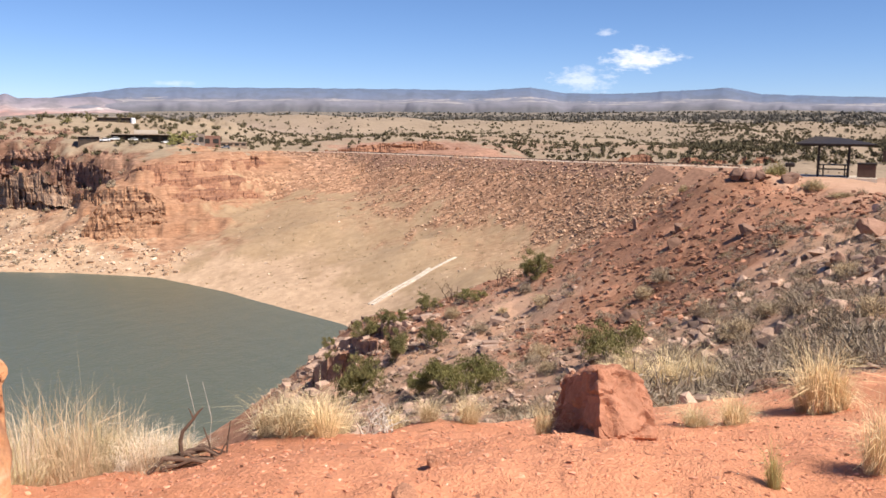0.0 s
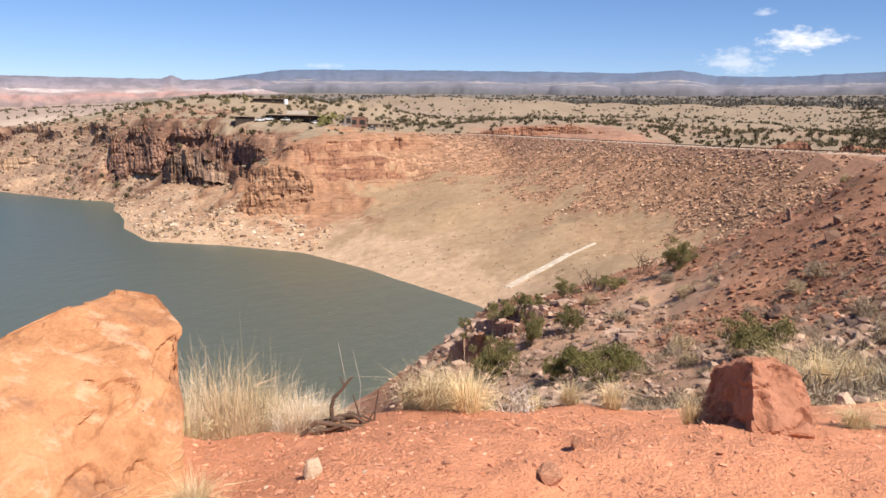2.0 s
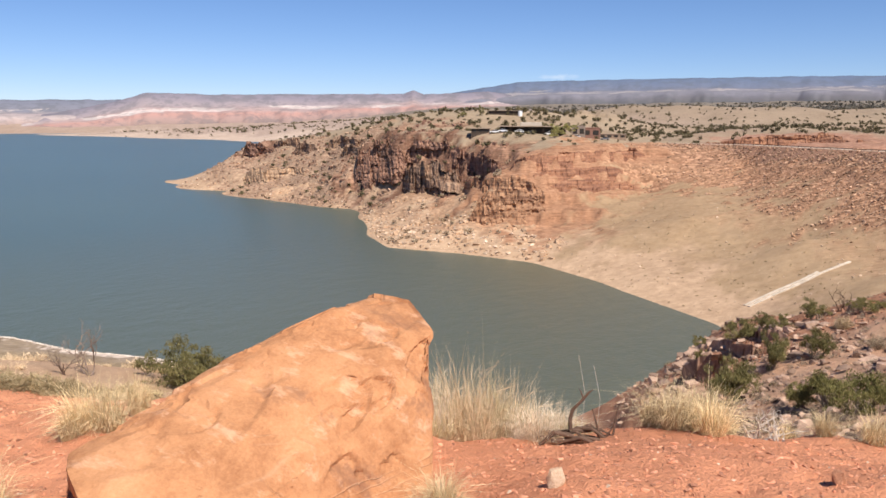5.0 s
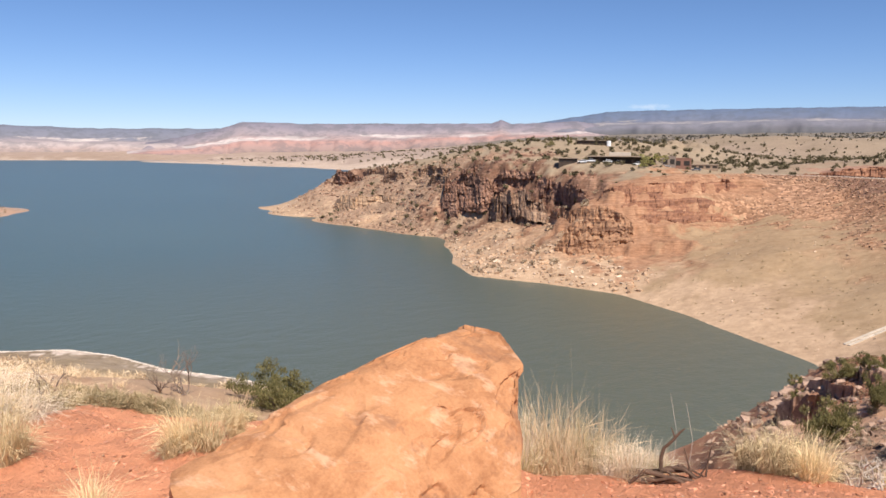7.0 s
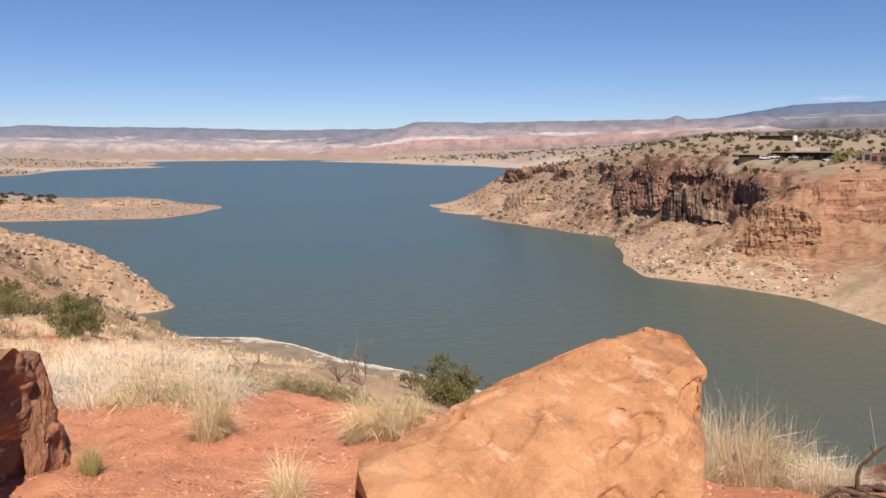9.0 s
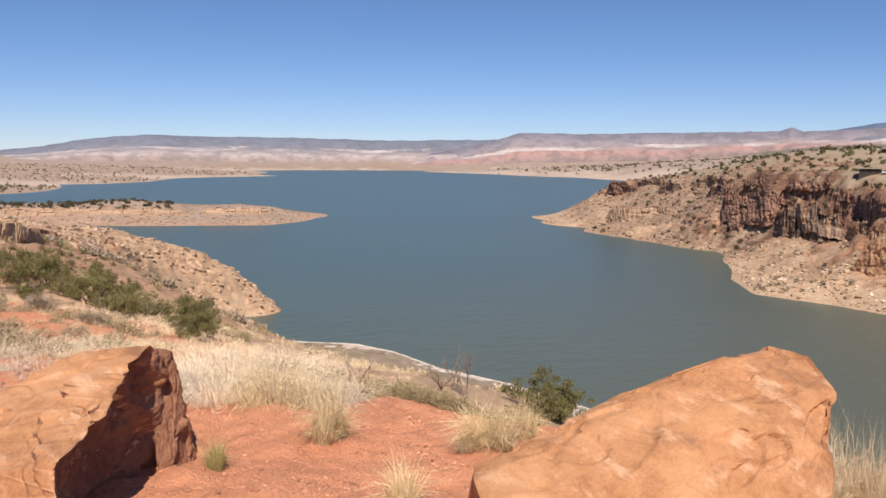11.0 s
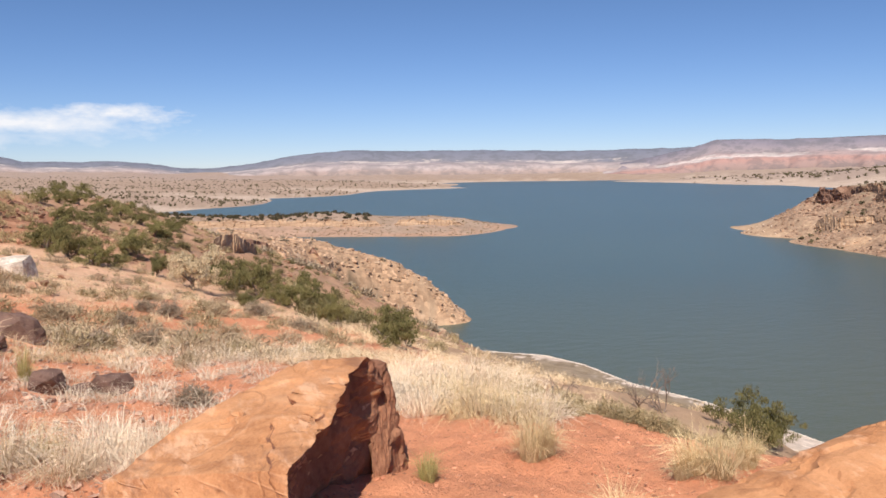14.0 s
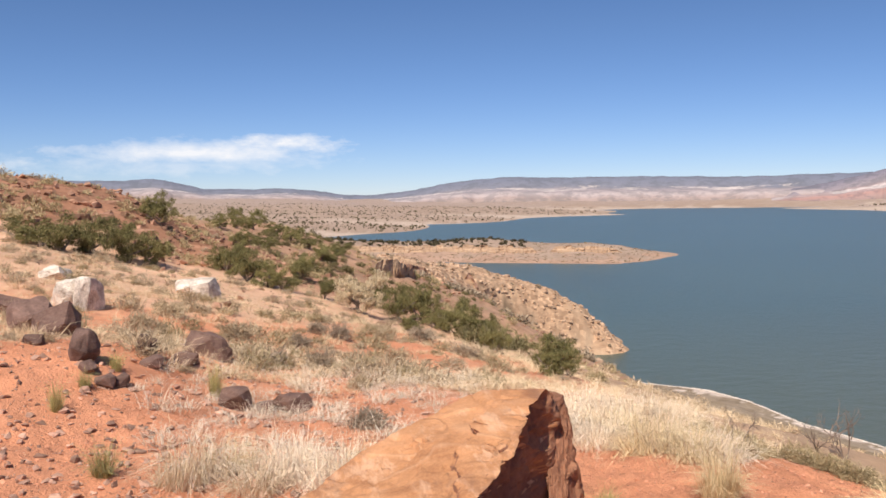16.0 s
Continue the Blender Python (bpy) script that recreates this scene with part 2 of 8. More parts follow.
def far_material(name, low, bands, top, trees, pale=(0.55, 0.48, 0.45)):
    """A distant mesa: layered rock flanks, darkened by woods towards where the noise puts them. The tones hold the
    distance haze.
    """
    m, tree, bsdf = material(name)
    height = tree.nodes.new("ShaderNodeVertexColor")
    height.layer_name = "level"
    pos = tree.nodes.new("ShaderNodeTexCoord").outputs["Object"]
    wav = noise_node(tree, 0.004, 6, 0.7, pos)
    level = math_node(tree, "ADD", height.outputs["Color"], math_node(tree, "MULTIPLY", math_node(tree, "SUBTRACT", wav, 0.5), 0.3))
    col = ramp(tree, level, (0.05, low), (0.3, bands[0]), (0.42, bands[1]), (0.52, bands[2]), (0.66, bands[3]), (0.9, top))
    # broken pale ledges
    edge = math_node(tree, "ABSOLUTE", math_node(tree, "SUBTRACT", math_node(tree, "ADD", height.outputs["Color"], math_node(tree, "MULTIPLY", math_node(tree, "SUBTRACT", noise_node(tree, 0.003, 4, 0.6, pos), 0.5), 0.5)), 0.6))
    ledge = ramp(tree, edge, (0.0, (1, 1, 1)), (0.055, (1, 1, 1)), (0.07, (0, 0, 0)))
    torn = ramp(tree, noise_node(tree, 0.006, 6, 0.75, pos), (0.5, (0, 0, 0)), (0.55, (1, 1, 1)))
    col = mix_color(tree, math_node(tree, "MULTIPLY", ledge, torn), col, pale)
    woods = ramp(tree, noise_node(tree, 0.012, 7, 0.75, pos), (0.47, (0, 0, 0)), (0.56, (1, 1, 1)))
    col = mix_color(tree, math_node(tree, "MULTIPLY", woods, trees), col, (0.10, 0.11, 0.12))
    link(tree, col, bsdf.inputs["Base Color"])
    bsdf.inputs["Roughness"].default_value = 1.0
    bsdf.inputs["Specular IOR Level"].default_value = 0.0
    return m


GROUND = ground_material()
WATER = water_material()


def sandstone():
    """Warm sandstone: broad stains, fine grain, pale scuffs, small pits and thin cracks."""
    m, tree, bsdf = material("weathered_sandstone")
    pos = tree.nodes.new("ShaderNodeTexCoord").outputs["Object"]
    broad, mid, grain = noise_node(tree, 1.6, 4, 0.6, pos), noise_node(tree, 7, 6, 0.68, pos), noise_node(tree, 60, 6, 0.75, pos)
    fac = math_node(tree, "ADD", math_node(tree, "MULTIPLY", broad, 0.4), math_node(tree, "ADD", math_node(tree, "MULTIPLY", mid, 0.35), math_node(tree, "MULTIPLY", grain, 0.25)))
    col = ramp(tree, fac, (0.38, (0.34, 0.145, 0.066)), (0.5, (0.52, 0.25, 0.118)), (0.62, (0.66, 0.335, 0.17)))
    slant = tree.nodes.new("ShaderNodeMapping")
    slant.inputs["Scale"].default_value, slant.inputs["Rotation"].default_value = (1.0, 3.2, 3.2), (0.4, 0.5, 0.7)
    link(tree, pos, slant.inputs["Vector"])
    scuff = ramp(tree, noise_node(tree, 2.4, 7, 0.72, slant.outputs[0]), (0.54, (0, 0, 0)), (0.64, (1, 1, 1)))
    col = mix_color(tree, math_node(tree, "MULTIPLY", scuff, 0.7), col, (0.70, 0.42, 0.26))
    stain = ramp(tree, noise_node(tree, 1.1, 6, 0.7, slant.outputs[0]), (0.36, (1, 1, 1)), (0.45, (0, 0, 0)))
    col = mix_color(tree, math_node(tree, "MULTIPLY", stain, 0.7), col, (0.27, 0.13, 0.075))
    # thin raised beds, bleached along their edges
    bedding = tree.nodes.new("ShaderNodeMapping")
    bedding.inputs["Scale"].default_value, bedding.inputs["Rotation"].default_value = (0.45, 0.45, 3.4), (0.0, 0.35, 0.0)
    link(tree, pos, bedding.inputs["Vector"])
    curl = noise_node(tree, 1.15, 2.5, 0.45, bedding.outputs[0])
    ridge = None
    for centre in (0.43, 0.5, 0.58):
        one = math_node(tree, "SUBTRACT", 1.0, math_node(tree, "DIVIDE", math_node(tree, "ABSOLUTE", math_node(tree, "SUBTRACT", curl, centre)), 0.011), clamp=True)
        ridge = one if ridge is None else math_node(tree, "MAXIMUM", ridge, one)
    ridge = math_node(tree, "MULTIPLY", ridge, ramp(tree, noise_node(tree, 1.7, 3, 0.5, pos), (0.46, (0, 0, 0)), (0.58, (1, 1, 1))))
    col = mix_color(tree, math_node(tree, "MULTIPLY", ridge, 0.22), col, (0.78, 0.50, 0.31))
    link(tree, col, bsdf.inputs["Base Color"])
    bsdf.inputs["Roughness"].default_value, bsdf.inputs["Specular IOR Level"].default_value = 0.88, 0.2
    crack = math_node(tree, "ABSOLUTE", math_node(tree, "SUBTRACT", noise_node(tree, 0.8, 2, 0.4, slant.outputs[0]), 0.5))
    crack = math_node(tree, "MULTIPLY", math_node(tree, "SUBTRACT", 0.012, crack, clamp=True), -30.0)
    crack = math_node(tree, "MULTIPLY", crack, ramp(tree, noise_node(tree, 2.0, 2, 0.5, pos), (0.56, (0, 0, 0)), (0.62, (1, 1, 1))))
    pits = ramp(tree, noise_node(tree, 5, 3, 0.55, slant.outputs[0]), (0.24, (0, 0, 0)), (0.31, (1, 1, 1)))
    h = math_node(tree, "ADD", math_node(tree, "ADD", math_node(tree, "MULTIPLY", mid, 0.45), math_node(tree, "MULTIPLY", grain, 0.25)), math_node(tree, "ADD", crack, math_node(tree, "ADD", math_node(tree, "MULTIPLY", pits, 0.5), math_node(tree, "MULTIPLY", ridge, 0.2))))
    bump(tree, bsdf, h, 0.8, 0.03)
    return m


SANDSTONE = sandstone()
# darker sandstone: the shade on the split boulder's end is put into it
SHADED_STONE = mottled("shade_dark_sandstone", (0.18, 0.08, 0.05), (0.44, 0.21, 0.12), 3.0, 0.95, 7, 0.9, 0.03)
CONGLOMERATE = mottled("red_conglomerate", (0.30, 0.125, 0.07), (0.54, 0.25, 0.15), 5, 0.95, 5, 0.6, 0.05)


# ---- numeric noise for landforms ----
def lattice(ix, iy, seed):
    h = (ix.astype(np.int64) * 374761393 + iy.astype(np.int64) * 668265263 + seed * 1442695041) & 0x7FFFFFFF
    h = ((h ^ (h >> 13)) * 1274126177) & 0x7FFFFFFF
    return ((h ^ (h >> 16)) & 0xFFFF) / 65535.0


def value_noise(x, y, seed=0):
    """Smooth noise in -1..1."""
    ix, iy = np.floor(x), np.floor(y)
    fx, fy = x - ix, y - iy
    fx, fy = fx * fx * (3 - 2 * fx), fy * fy * (3 - 2 * fy)
    a, b = lattice(ix, iy, seed), lattice(ix + 1, iy, seed)
    c, d = lattice(ix, iy + 1, seed), lattice(ix + 1, iy + 1, seed)
    return (a * (1 - fx) + b * fx) * (1 - fy) * 2 + (c * (1 - fx) + d * fx) * fy * 2 - 1


# ---- the lie of the land: break lines of the ground, in metres over the lake ----
DAM_SHORE = [(-32.96, 191.3, 0), (-53.06, 209.9, 0), (-74.14, 229.6, 0), (-102.4, 250.5, 0), (-133.2, 256, 0), (-161, 255, 0)]
POINT_SHORE = [(-187.2, 280, 0), (-214.9, 319.4, 0), (-251.3, 361, 0), (-314, 395.5, 0), (-385.7, 417.2, 0), (-451.1, 440.1, 0), (-499.4, 472.5, 0),
    (-532.4, 526.6, 0), (-602.1, 637, 0), (-483.6, 533.4, 0), (-514.2, 612.8, 0), (-559.2, 829, 0)]
FAR_SHORE = [(-1502, 1589, 0), (-2000, 1706, 0), (-2458, 1756, 0), (-1385, 1507, 0), (-2627, 2216, 0), (-2850, 1714, 0), (-2811, 1305, 0), (-2751,
    1196, 0), (-1941, 988.5, -7.105e-15), (-1821, 648.9, 0), (-1473, 323.6, 0), (-1058, 135.5, 0), (-899.5, 31.41, 0), (-923.5, 1182, 0)]
ISLAND_SHORE = [(-593.3, 121.8, 0), (-565.3, 163.9, 0), (-543.1, 203.8, 0), (-520, 245.6, 0), (-565.8, 306.9, 0), (-647.1, 315.6, 0), (-733, 266.8,
    0), (-782.5, 166.3, 0), (-847.9, 59.29, 0), (-596.7, 62.72, 0)]
ISLAND_TOP = [(-662.4, 193.1, 9.1), (-645.7, 243.2, 8.117), (-623, 272.5, 8.266), (-594.8, 285.9, 7.18), (-684.4, 87.46, 11.19), (-696.2, 73.17, 14),
    (-608.5, 198.4, 4.936), (-581.7, 242, 4.896), (-575.2, 280.6, 3.331)]
SPIT_SHORE = [(-219.3, 88.27, 0), (-221.5, 96.98, 0), (-232.9, 111, 0), (-260.4, 115.9, 0), (-300.7, 109.4, 0), (-349.3, 87.09, 0), (-415.9, 58.45,
    0), (-200.4, 69.02, 1), (-183.5, 49.18, 6)]
SPIT_RIDGE = [(-230.6, 106.4, 6.043), (-229.7, 98.67, 12.4), (-228.8, 87.71, 16.73), (-224.4, 69.72, 20.46), (-199.1, 48.98, 25.3), (-146.8, 30.91,
    32.01), (-123, 22.08, 35.1), (-106.8, 15.96, 37.37)]
SPIT_FACE = [(-221.2, 87.91, 3.918), (-202.8, 71.45, 10.35), (-181.9, 54.98, 17.25), (-169, 45.4, 24.28), (-136.3, 32.06, 28.77), (-109.8, 22.29,
    32.6)]
NEAR_SHORE = [(-192.6, 70.11, 1), (-192, 83.79, 0), (-185.2, 93.35, 0), (-173.3, 104.7, 0), (-160.7, 107.5, 0), (-142.8, 107, 0), (-122.8, 111.1, 0),
    (-93.2, 111.1, 0), (-62.53, 100.1, 0), (-39.86, 89.53, 0), (-26.9, 87.98, 0), (-22.45, 105.6, 0), (-22.28, 133.1, 0), (-25.81, 163, 0)]
BENCH = [(-171.3, 82.24, 1.381), (-152.4, 92, 3.004), (-130.6, 92.43, 4.258), (-111.9, 93.75, 4.583), (-135.3, 64.82, 7.366), (-111.3, 67.11, 10.58),
    (-88.07, 65.91, 13.79), (-71.99, 61.99, 16.18), (-45, 53.62, 16), (-29, 50.23, 18), (-17.79, 48.86, 17)]
LAKEBED = [(-327.7, 229.4, -9), (-128.6, 153.2, -9), (-73.21, 164.4, -9), (-38.71, 155.2, -8), (-983, 688.3, -14), (-1455, 1221, -14), (-1992, 1150,
    -10), (-951.1, 309, -9), (-409, 132.9, -7), (-251.1, 145, -8), (-459.7, 97.72, -6), (-208.6, 84.29, -4), (-495, 495, -10), (-120, 207.8, -8),
    (-211.1, 68.6, -2), (-1034, 182.3, -6)]
UPPER_SLOPE = [(-26.94, 20.74, 34.86), (-15.27, 14.41, 38.85), (-7.314, 6.82, 41.2), (-7.092, 5.541, 41.7), (-6.157, 7.88, 41.2), (-4.695, 8.829,
    40.7), (-3.42, 9.397, 40.7), (-2.588, 9.659, 40.9), (-2.735, 6.444, 42), (-3.286, 6.181, 42), (-13.54, 17.34, 37.2), (-10.33, 19.42, 36.6),
    (-6.798, 20.92, 36.2), (-10.78, 7.27, 40.9), (-11.68, 5.699, 41.6), (-22.47, 10.96, 39.4), (-52.98, 28.17, 29), (-45.96, 38.57, 27)]
LEDGE = [(-15.48, 88.66, 23.46), (-15.17, 72.43, 24.92), (-14.66, 60.24, 25.86), (-14.05, 50.07, 26.78)]
HILL_EDGE = [(-10.98, 87.31, 25), (-7.222, 85.7, 26.53), (-0.1736, 82, 28.73), (4.557, 77.87, 31.42), (7.249, 73.64, 33.58), (10.58, 67.17, 36.7),
    (12.69, 60.69, 39.46), (14.47, 57.2, 41.93), (16.54, 55.59, 42.63)]
HILL_BACK = [(-18.48, 123.6, 3), (-10.89, 124.5, 6), (-0, 118, 12), (9.413, 107.6, 20), (16.67, 94.54, 29), (25.36, 88.44, 36)]
HILL_FACE = [(6.612, 44.51, 35.4), (9.316, 40.95, 37.36), (11.36, 50.74, 38.96), (14.06, 43.8, 40.44), (16.66, 52.41, 41.96)]
SHRUB_SLOPE = [(0.9242, 29.99, 35.51), (1.358, 49.98, 33.03), (-3.288, 43.88, 32.53), (-6.904, 45.48, 30.68), (6.33, 27.28, 38.05), (9.773, 23.01,
    40.8), (15.45, 36.9, 40.72), (4.403, 10.08, 42.02), (3.795, 12.43, 41.27), (5.299, 8.48, 43.6), (15.9, 25.44, 42.5)]
GULLY = [(-2.703, 12.72, 38.4), (-1.133, 12.95, 38.9), (0.4537, 12.99, 39.9), (-3.34, 23.77, 34.8)]
PAD = [(19.13, 54.75, 42.35), (23.03, 57.56, 42.4), (24.12, 52.75, 41.86), (28.47, 63.95, 41), (30, 51.96, 41.2), (38.64, 86.79, 41), (50.33, 74.61,
    41.5)]
RIM = [(-1.208, 5.161, 43.08), (-0.8175, 5.54, 43), (-0.4793, 5.881, 42.96), (-0.1682, 5.998, 42.97), (0.1551, 5.898, 42.97), (0.5151, 5.375, 43.09),
    (1.243, 5.665, 43.06), (2.342, 6.171, 42.96), (-2.243, 4.357, 43.07), (-1.936, 4.718, 43.03), (-1.693, 4.917, 43.04), (-2.964, 4.394, 43.15),
    (-3.6, 4.29, 43.1), (-4.373, 4.109, 42.98), (-4.692, 4.053, 42.97), (-5.12, 3.84, 43), (-5.487, 3.668, 43.03), (-5.87, 3.433, 42.96)]
NEAR = [(0.3, 0.5196, 43.45), (-0, 0.6, 43.45), (-0.3, 0.5196, 43.45), (-0.5196, 0.3, 43.45), (-0.6, 3.674e-17, 43.45), (-0.5638, -0.2052, 43.45),
    (1.65, 2.858, 43.5), (-0, 3.3, 43.48), (-1.02, 3.138, 43.47), (-1.65, 2.858, 43.3), (-2.333, 2.333, 43.28), (-2.858, 1.65, 43.33), (-3.228,
    0.6861, 43.35), (-3.298, -0.1152, 43.4), (-3.101, -1.129, 43.45), (-6.092, 3.239, 43), (-8.388, 4.46, 42.6)]
BLOCK_BASE = [(0.7219, 4.239, 43.45), (1.024, 4.331, 43.44), (0.5611, 4.868, 43.27), (0.8584, 4.264, 43.45)]
LEFT_FLAT = [(-5.578, -1.175, 43.37), (-8.192, -0.3729, 43.11), (-9.205, -1.323, 43.55), (-8.226, -1.7, 43.64), (-11.97, -0.9017, 43.05), (-12.95,
    1.133, 42.77), (-15.59, 3.592, 42.18)]
LEFT_RISE = [(-23.49, -4.899, 43.77), (-25.14, -6.628, 44.1), (-17.46, -1.142, 43.25), (-27.8, -3.307, 43.11), (-27, 0.1055, 42.27), (-23.88, 2.388,
    41.78), (-21.7, 3.61, 41.42), (-24.43, -8.893, 44.6)]
LEFT_RIDGE = [(-35.68, -9.797, 45.88), (-38.23, -7.687, 45.84), (-39.6, -5.659, 45.5), (-40.84, -3.653, 44.64), (-39.93, -2.378, 43.86), (-38.94,
    -15.73, 46.5), (-32.65, -4.778, 43.62)]
LEFT_BACK = [(-69.95, -2.619, 43.37), (-80, 0.09532, 43.96), (-84.88, 4.459, 42.48), (-87.46, 9.766, 40.06), (-93.5, 16.82, 37.89), (-61.9, 3.515,
    40.79), (-59.4, 8.479, 38.39), (-58.67, 12.57, 37.64), (-71.68, 22.08, 33.54), (-94.08, -13.22, 38), (-114.1, -37.08, 40)]
LEFT_PLAIN = [(-1761, 374.2, 7), (-1343, 141.1, 6), (-2161, 786.6, 6), (-3191, 1556, 7), (-2952, 1917, 6), (-2681, 2250, 6), (-1572, 391.9, 4),
    (-1185, 187.7, 4), (-160, 9.797e-15, 20), (-248.6, -26.13, 18), (-299.3, 20.93, 8), (-420, 2.572e-14, 5), (-696.2, -73.17, 8), (-1399, -48.86, 8),
    (-2265, 399.4, 14), (-2663, 865.2, 14), (-2590, -226.6, 25), (-1455, -362.9, 25), (-380.4, -123.6, 30)]
RIPRAP_FOOT = [(-90.82, 343.2, 19.07), (-70.71, 337.7, 21.35), (-49.66, 321.2, 21.21), (-13.49, 257.6, 18.42), (5.155, 231.9, 17.87), (18.36, 204.2,
    17.46), (25.23, 168.1, 22.5)]
CREST = [(-95.69, 393.5, 35.64), (-64.32, 382.6, 35.69), (-14.96, 321.7, 35.87), (22.66, 261, 36.41), (47.32, 216.9, 37.33), (56.76, 195.9, 37.59),
    (63.49, 184.4, 35)]
RIPRAP_MID = [(-54.99, 355.8, 28.27), (-13.45, 291.7, 26.77), (20.66, 234.1, 26.07), (38.68, 186, 27.17)]
GRASS_FLAT = [(-76.91, 290, 12.15), (-55.48, 264.2, 9.827), (-37.29, 252.3, 9.946), (-21.28, 247.1, 12.62), (-79.99, 260, 7.253), (-34.56, 223.3,
    6.195), (-15.47, 214.4, 9.567), (-0.7502, 195, 13.03), (-49.15, 291.9, 16.37)]
GRASS_EDGE = [(x * 0.982, y * 0.982, z - 1.3) for x, y, z in RIPRAP_FOOT[:6]] + [(-97.2, 312, 13.6), (-86, 322, 17.2), (-62, 312, 18.4)]
BEACH_TOP = [(-78.26, 242.7, 2.391), (-56.53, 224, 2.835), (-37.73, 206.6, 2.483), (-29.15, 201.9, 3.325), (-121, 266.8, 4.127), (-142.1, 264.2,
    3.323), (-168, 278.2, 2.206), (-190.7, 311.2, 3.559)]
POINT_BANK = [(-235.3, 359.9, 3.868), (-253.1, 366, 2.991), (-293.1, 386.4, 4.899), (-328.7, 396.5, 5.083), (-362.7, 406.8, 5.22)]
BENCH_EDGE = [(-186.6, 81.41, 0.6), (-181.1, 91.24, 0.4), (-169.1, 102.2, 0.4), (-157, 105, 0.4), (-139.4, 104.4, 0.4), (-120, 108.5, 0.4)]
CLIFF_FOOT = [(-90.67, 332.9, 16.99), (-101.8, 308.6, 12.64), (-110.9, 284.1, 7.578), (-121.9, 278.5, 5.367)]
TALUS = [(-134.7, 281.4, 5.639), (-160.1, 297.7, 6.751), (-176.4, 308.1, 8.323), (-193.5, 332.8, 10.35), (-251, 373.5, 9.638), (-309.5, 392.7, 9.453),
    (-162.6, 312.2, 11.15), (-208.9, 343.5, 10.09)]
CLIFF_TOP = [(-101.7, 395.1, 34.41), (-112.7, 354.5, 33.85), (-124.2, 329.3, 32.14), (-134.7, 312.2, 28.63), (-147.8, 308.4, 21.9), (-165.1, 322.2,
    15.07)]
DARK_FOOT = [(-159.5, 338.3, 23.77), (-185.8, 356.5, 16.82), (-216, 366, 14.06), (-256.3, 386.8, 15.85)]
POINT_FOOT = [(-314.4, 420.4, 17.19), (-268.4, 383.4, 13.37), (-328, 416.3, 12.08), (-366.2, 436.8, 12.42), (-282.3, 398.1, 19.9)]
DARK_TOP = [(-170.5, 355.2, 31.44), (-201, 373.4, 35.87), (-232.1, 382, 34.35), (-268.3, 405.3, 29.63)]
POINT_TOP = [(-298, 426.2, 29.69), (-320.5, 434.6, 29.24), (-395, 477.9, 27.58), (-450.5, 509.4, 27.27)]
TIP_TOP = [(-434.6, 490, 27.29), (-426.5, 490.5, 27.89), (-410.9, 490.7, 26.53)]
TIP_FOOT = [(-431.5, 479.4, 18.12), (-421.1, 476.6, 18.94), (-402.5, 474.2, 20.81), (-415.8, 446.3, 14.28)]
PLATEAU = [(-156.1, 376.9, 38.9), (-138.5, 380.6, 38.3), (-188.1, 403.3, 39.2), (-168.4, 406.5, 39.6), (-139.6, 417.3, 38.6), (-156.2, 368.2, 38.99),
    (-210.4, 403.4, 37.7), (-134.7, 387.3, 36.76), (-119.5, 413, 36.33), (-112.8, 456.3, 35.99), (-225.2, 468.7, 51.92), (-194.3, 493.1, 51.54),
    (-284.5, 482.3, 50.26), (-331, 500.4, 44.55), (-385.6, 523.3, 36.37), (-433, 537.2, 29.64)]
PLATEAU_BACK = [(-337.1, 834.5, 38), (-450, 779.4, 30), (-499.6, 687.7, 20), (-769.6, 985, 4), (-900.9, 1442, 10)]
DAM_BACK = [(-116.1, 465.7, 37), (-62.63, 445.6, 28), (-0, 380, 24), (43.14, 307, 22), (72.47, 270.5, 24), (86.16, 213.3, 28)]
BANK_FOOT = [(-63.54, 450.5, 35.07), (-50.97, 447.1, 35.28), (-32.28, 438.8, 35.06), (-11.45, 429.8, 34.9)]
BANK_TOP = [(-58.95, 462.3, 38.58), (-46.42, 461.7, 39.64), (-28.88, 454.1, 39.59), (-16.35, 444.7, 37.75)]
PALE_HILLS = [(-135.8, 543.3, 36.07), (-43.3, 538.3, 39.22), (40.44, 468.3, 32.71), (104.3, 417.2, 33.7), (148.7, 392.8, 35.42), (-409.7, 1234, 60.2),
    (-241.5, 1328, 62.17), (24.84, 1300, 59.74), (253, 1173, 54.2), (353.2, 935.5, 33.14), (-152.1, 836.3, 41.89), (68.31, 797.1, 38.8), (476.9,
    763.2, 36)]
FOREST_PLAIN = [(-997.6, 2183, 69.63), (-429.4, 2361, 77.11), (194.6, 2292, 81.31), (538.4, 1926, 83.64), (802.7, 1832, 90), (-1724, 3274, 111),
    (-661.9, 3640, 128.3), (311.9, 3687, 137.1), (1200, 3500, 148.6), (2069, 3067, 110)]
FAR_PLAIN = [(-1539, 1841, 25.41), (-1632, 2275, 47.75), (-2103, 1996, 14.66), (-2647, 2290, 17.59), (-2141, 2769, 28.59), (-3322, 1630, 18.42),
    (-3461, 991.2, 16.55), (-3555, 565.6, 18.82), (-3595, 181.5, 54.39), (-3383, -1231, 50)]
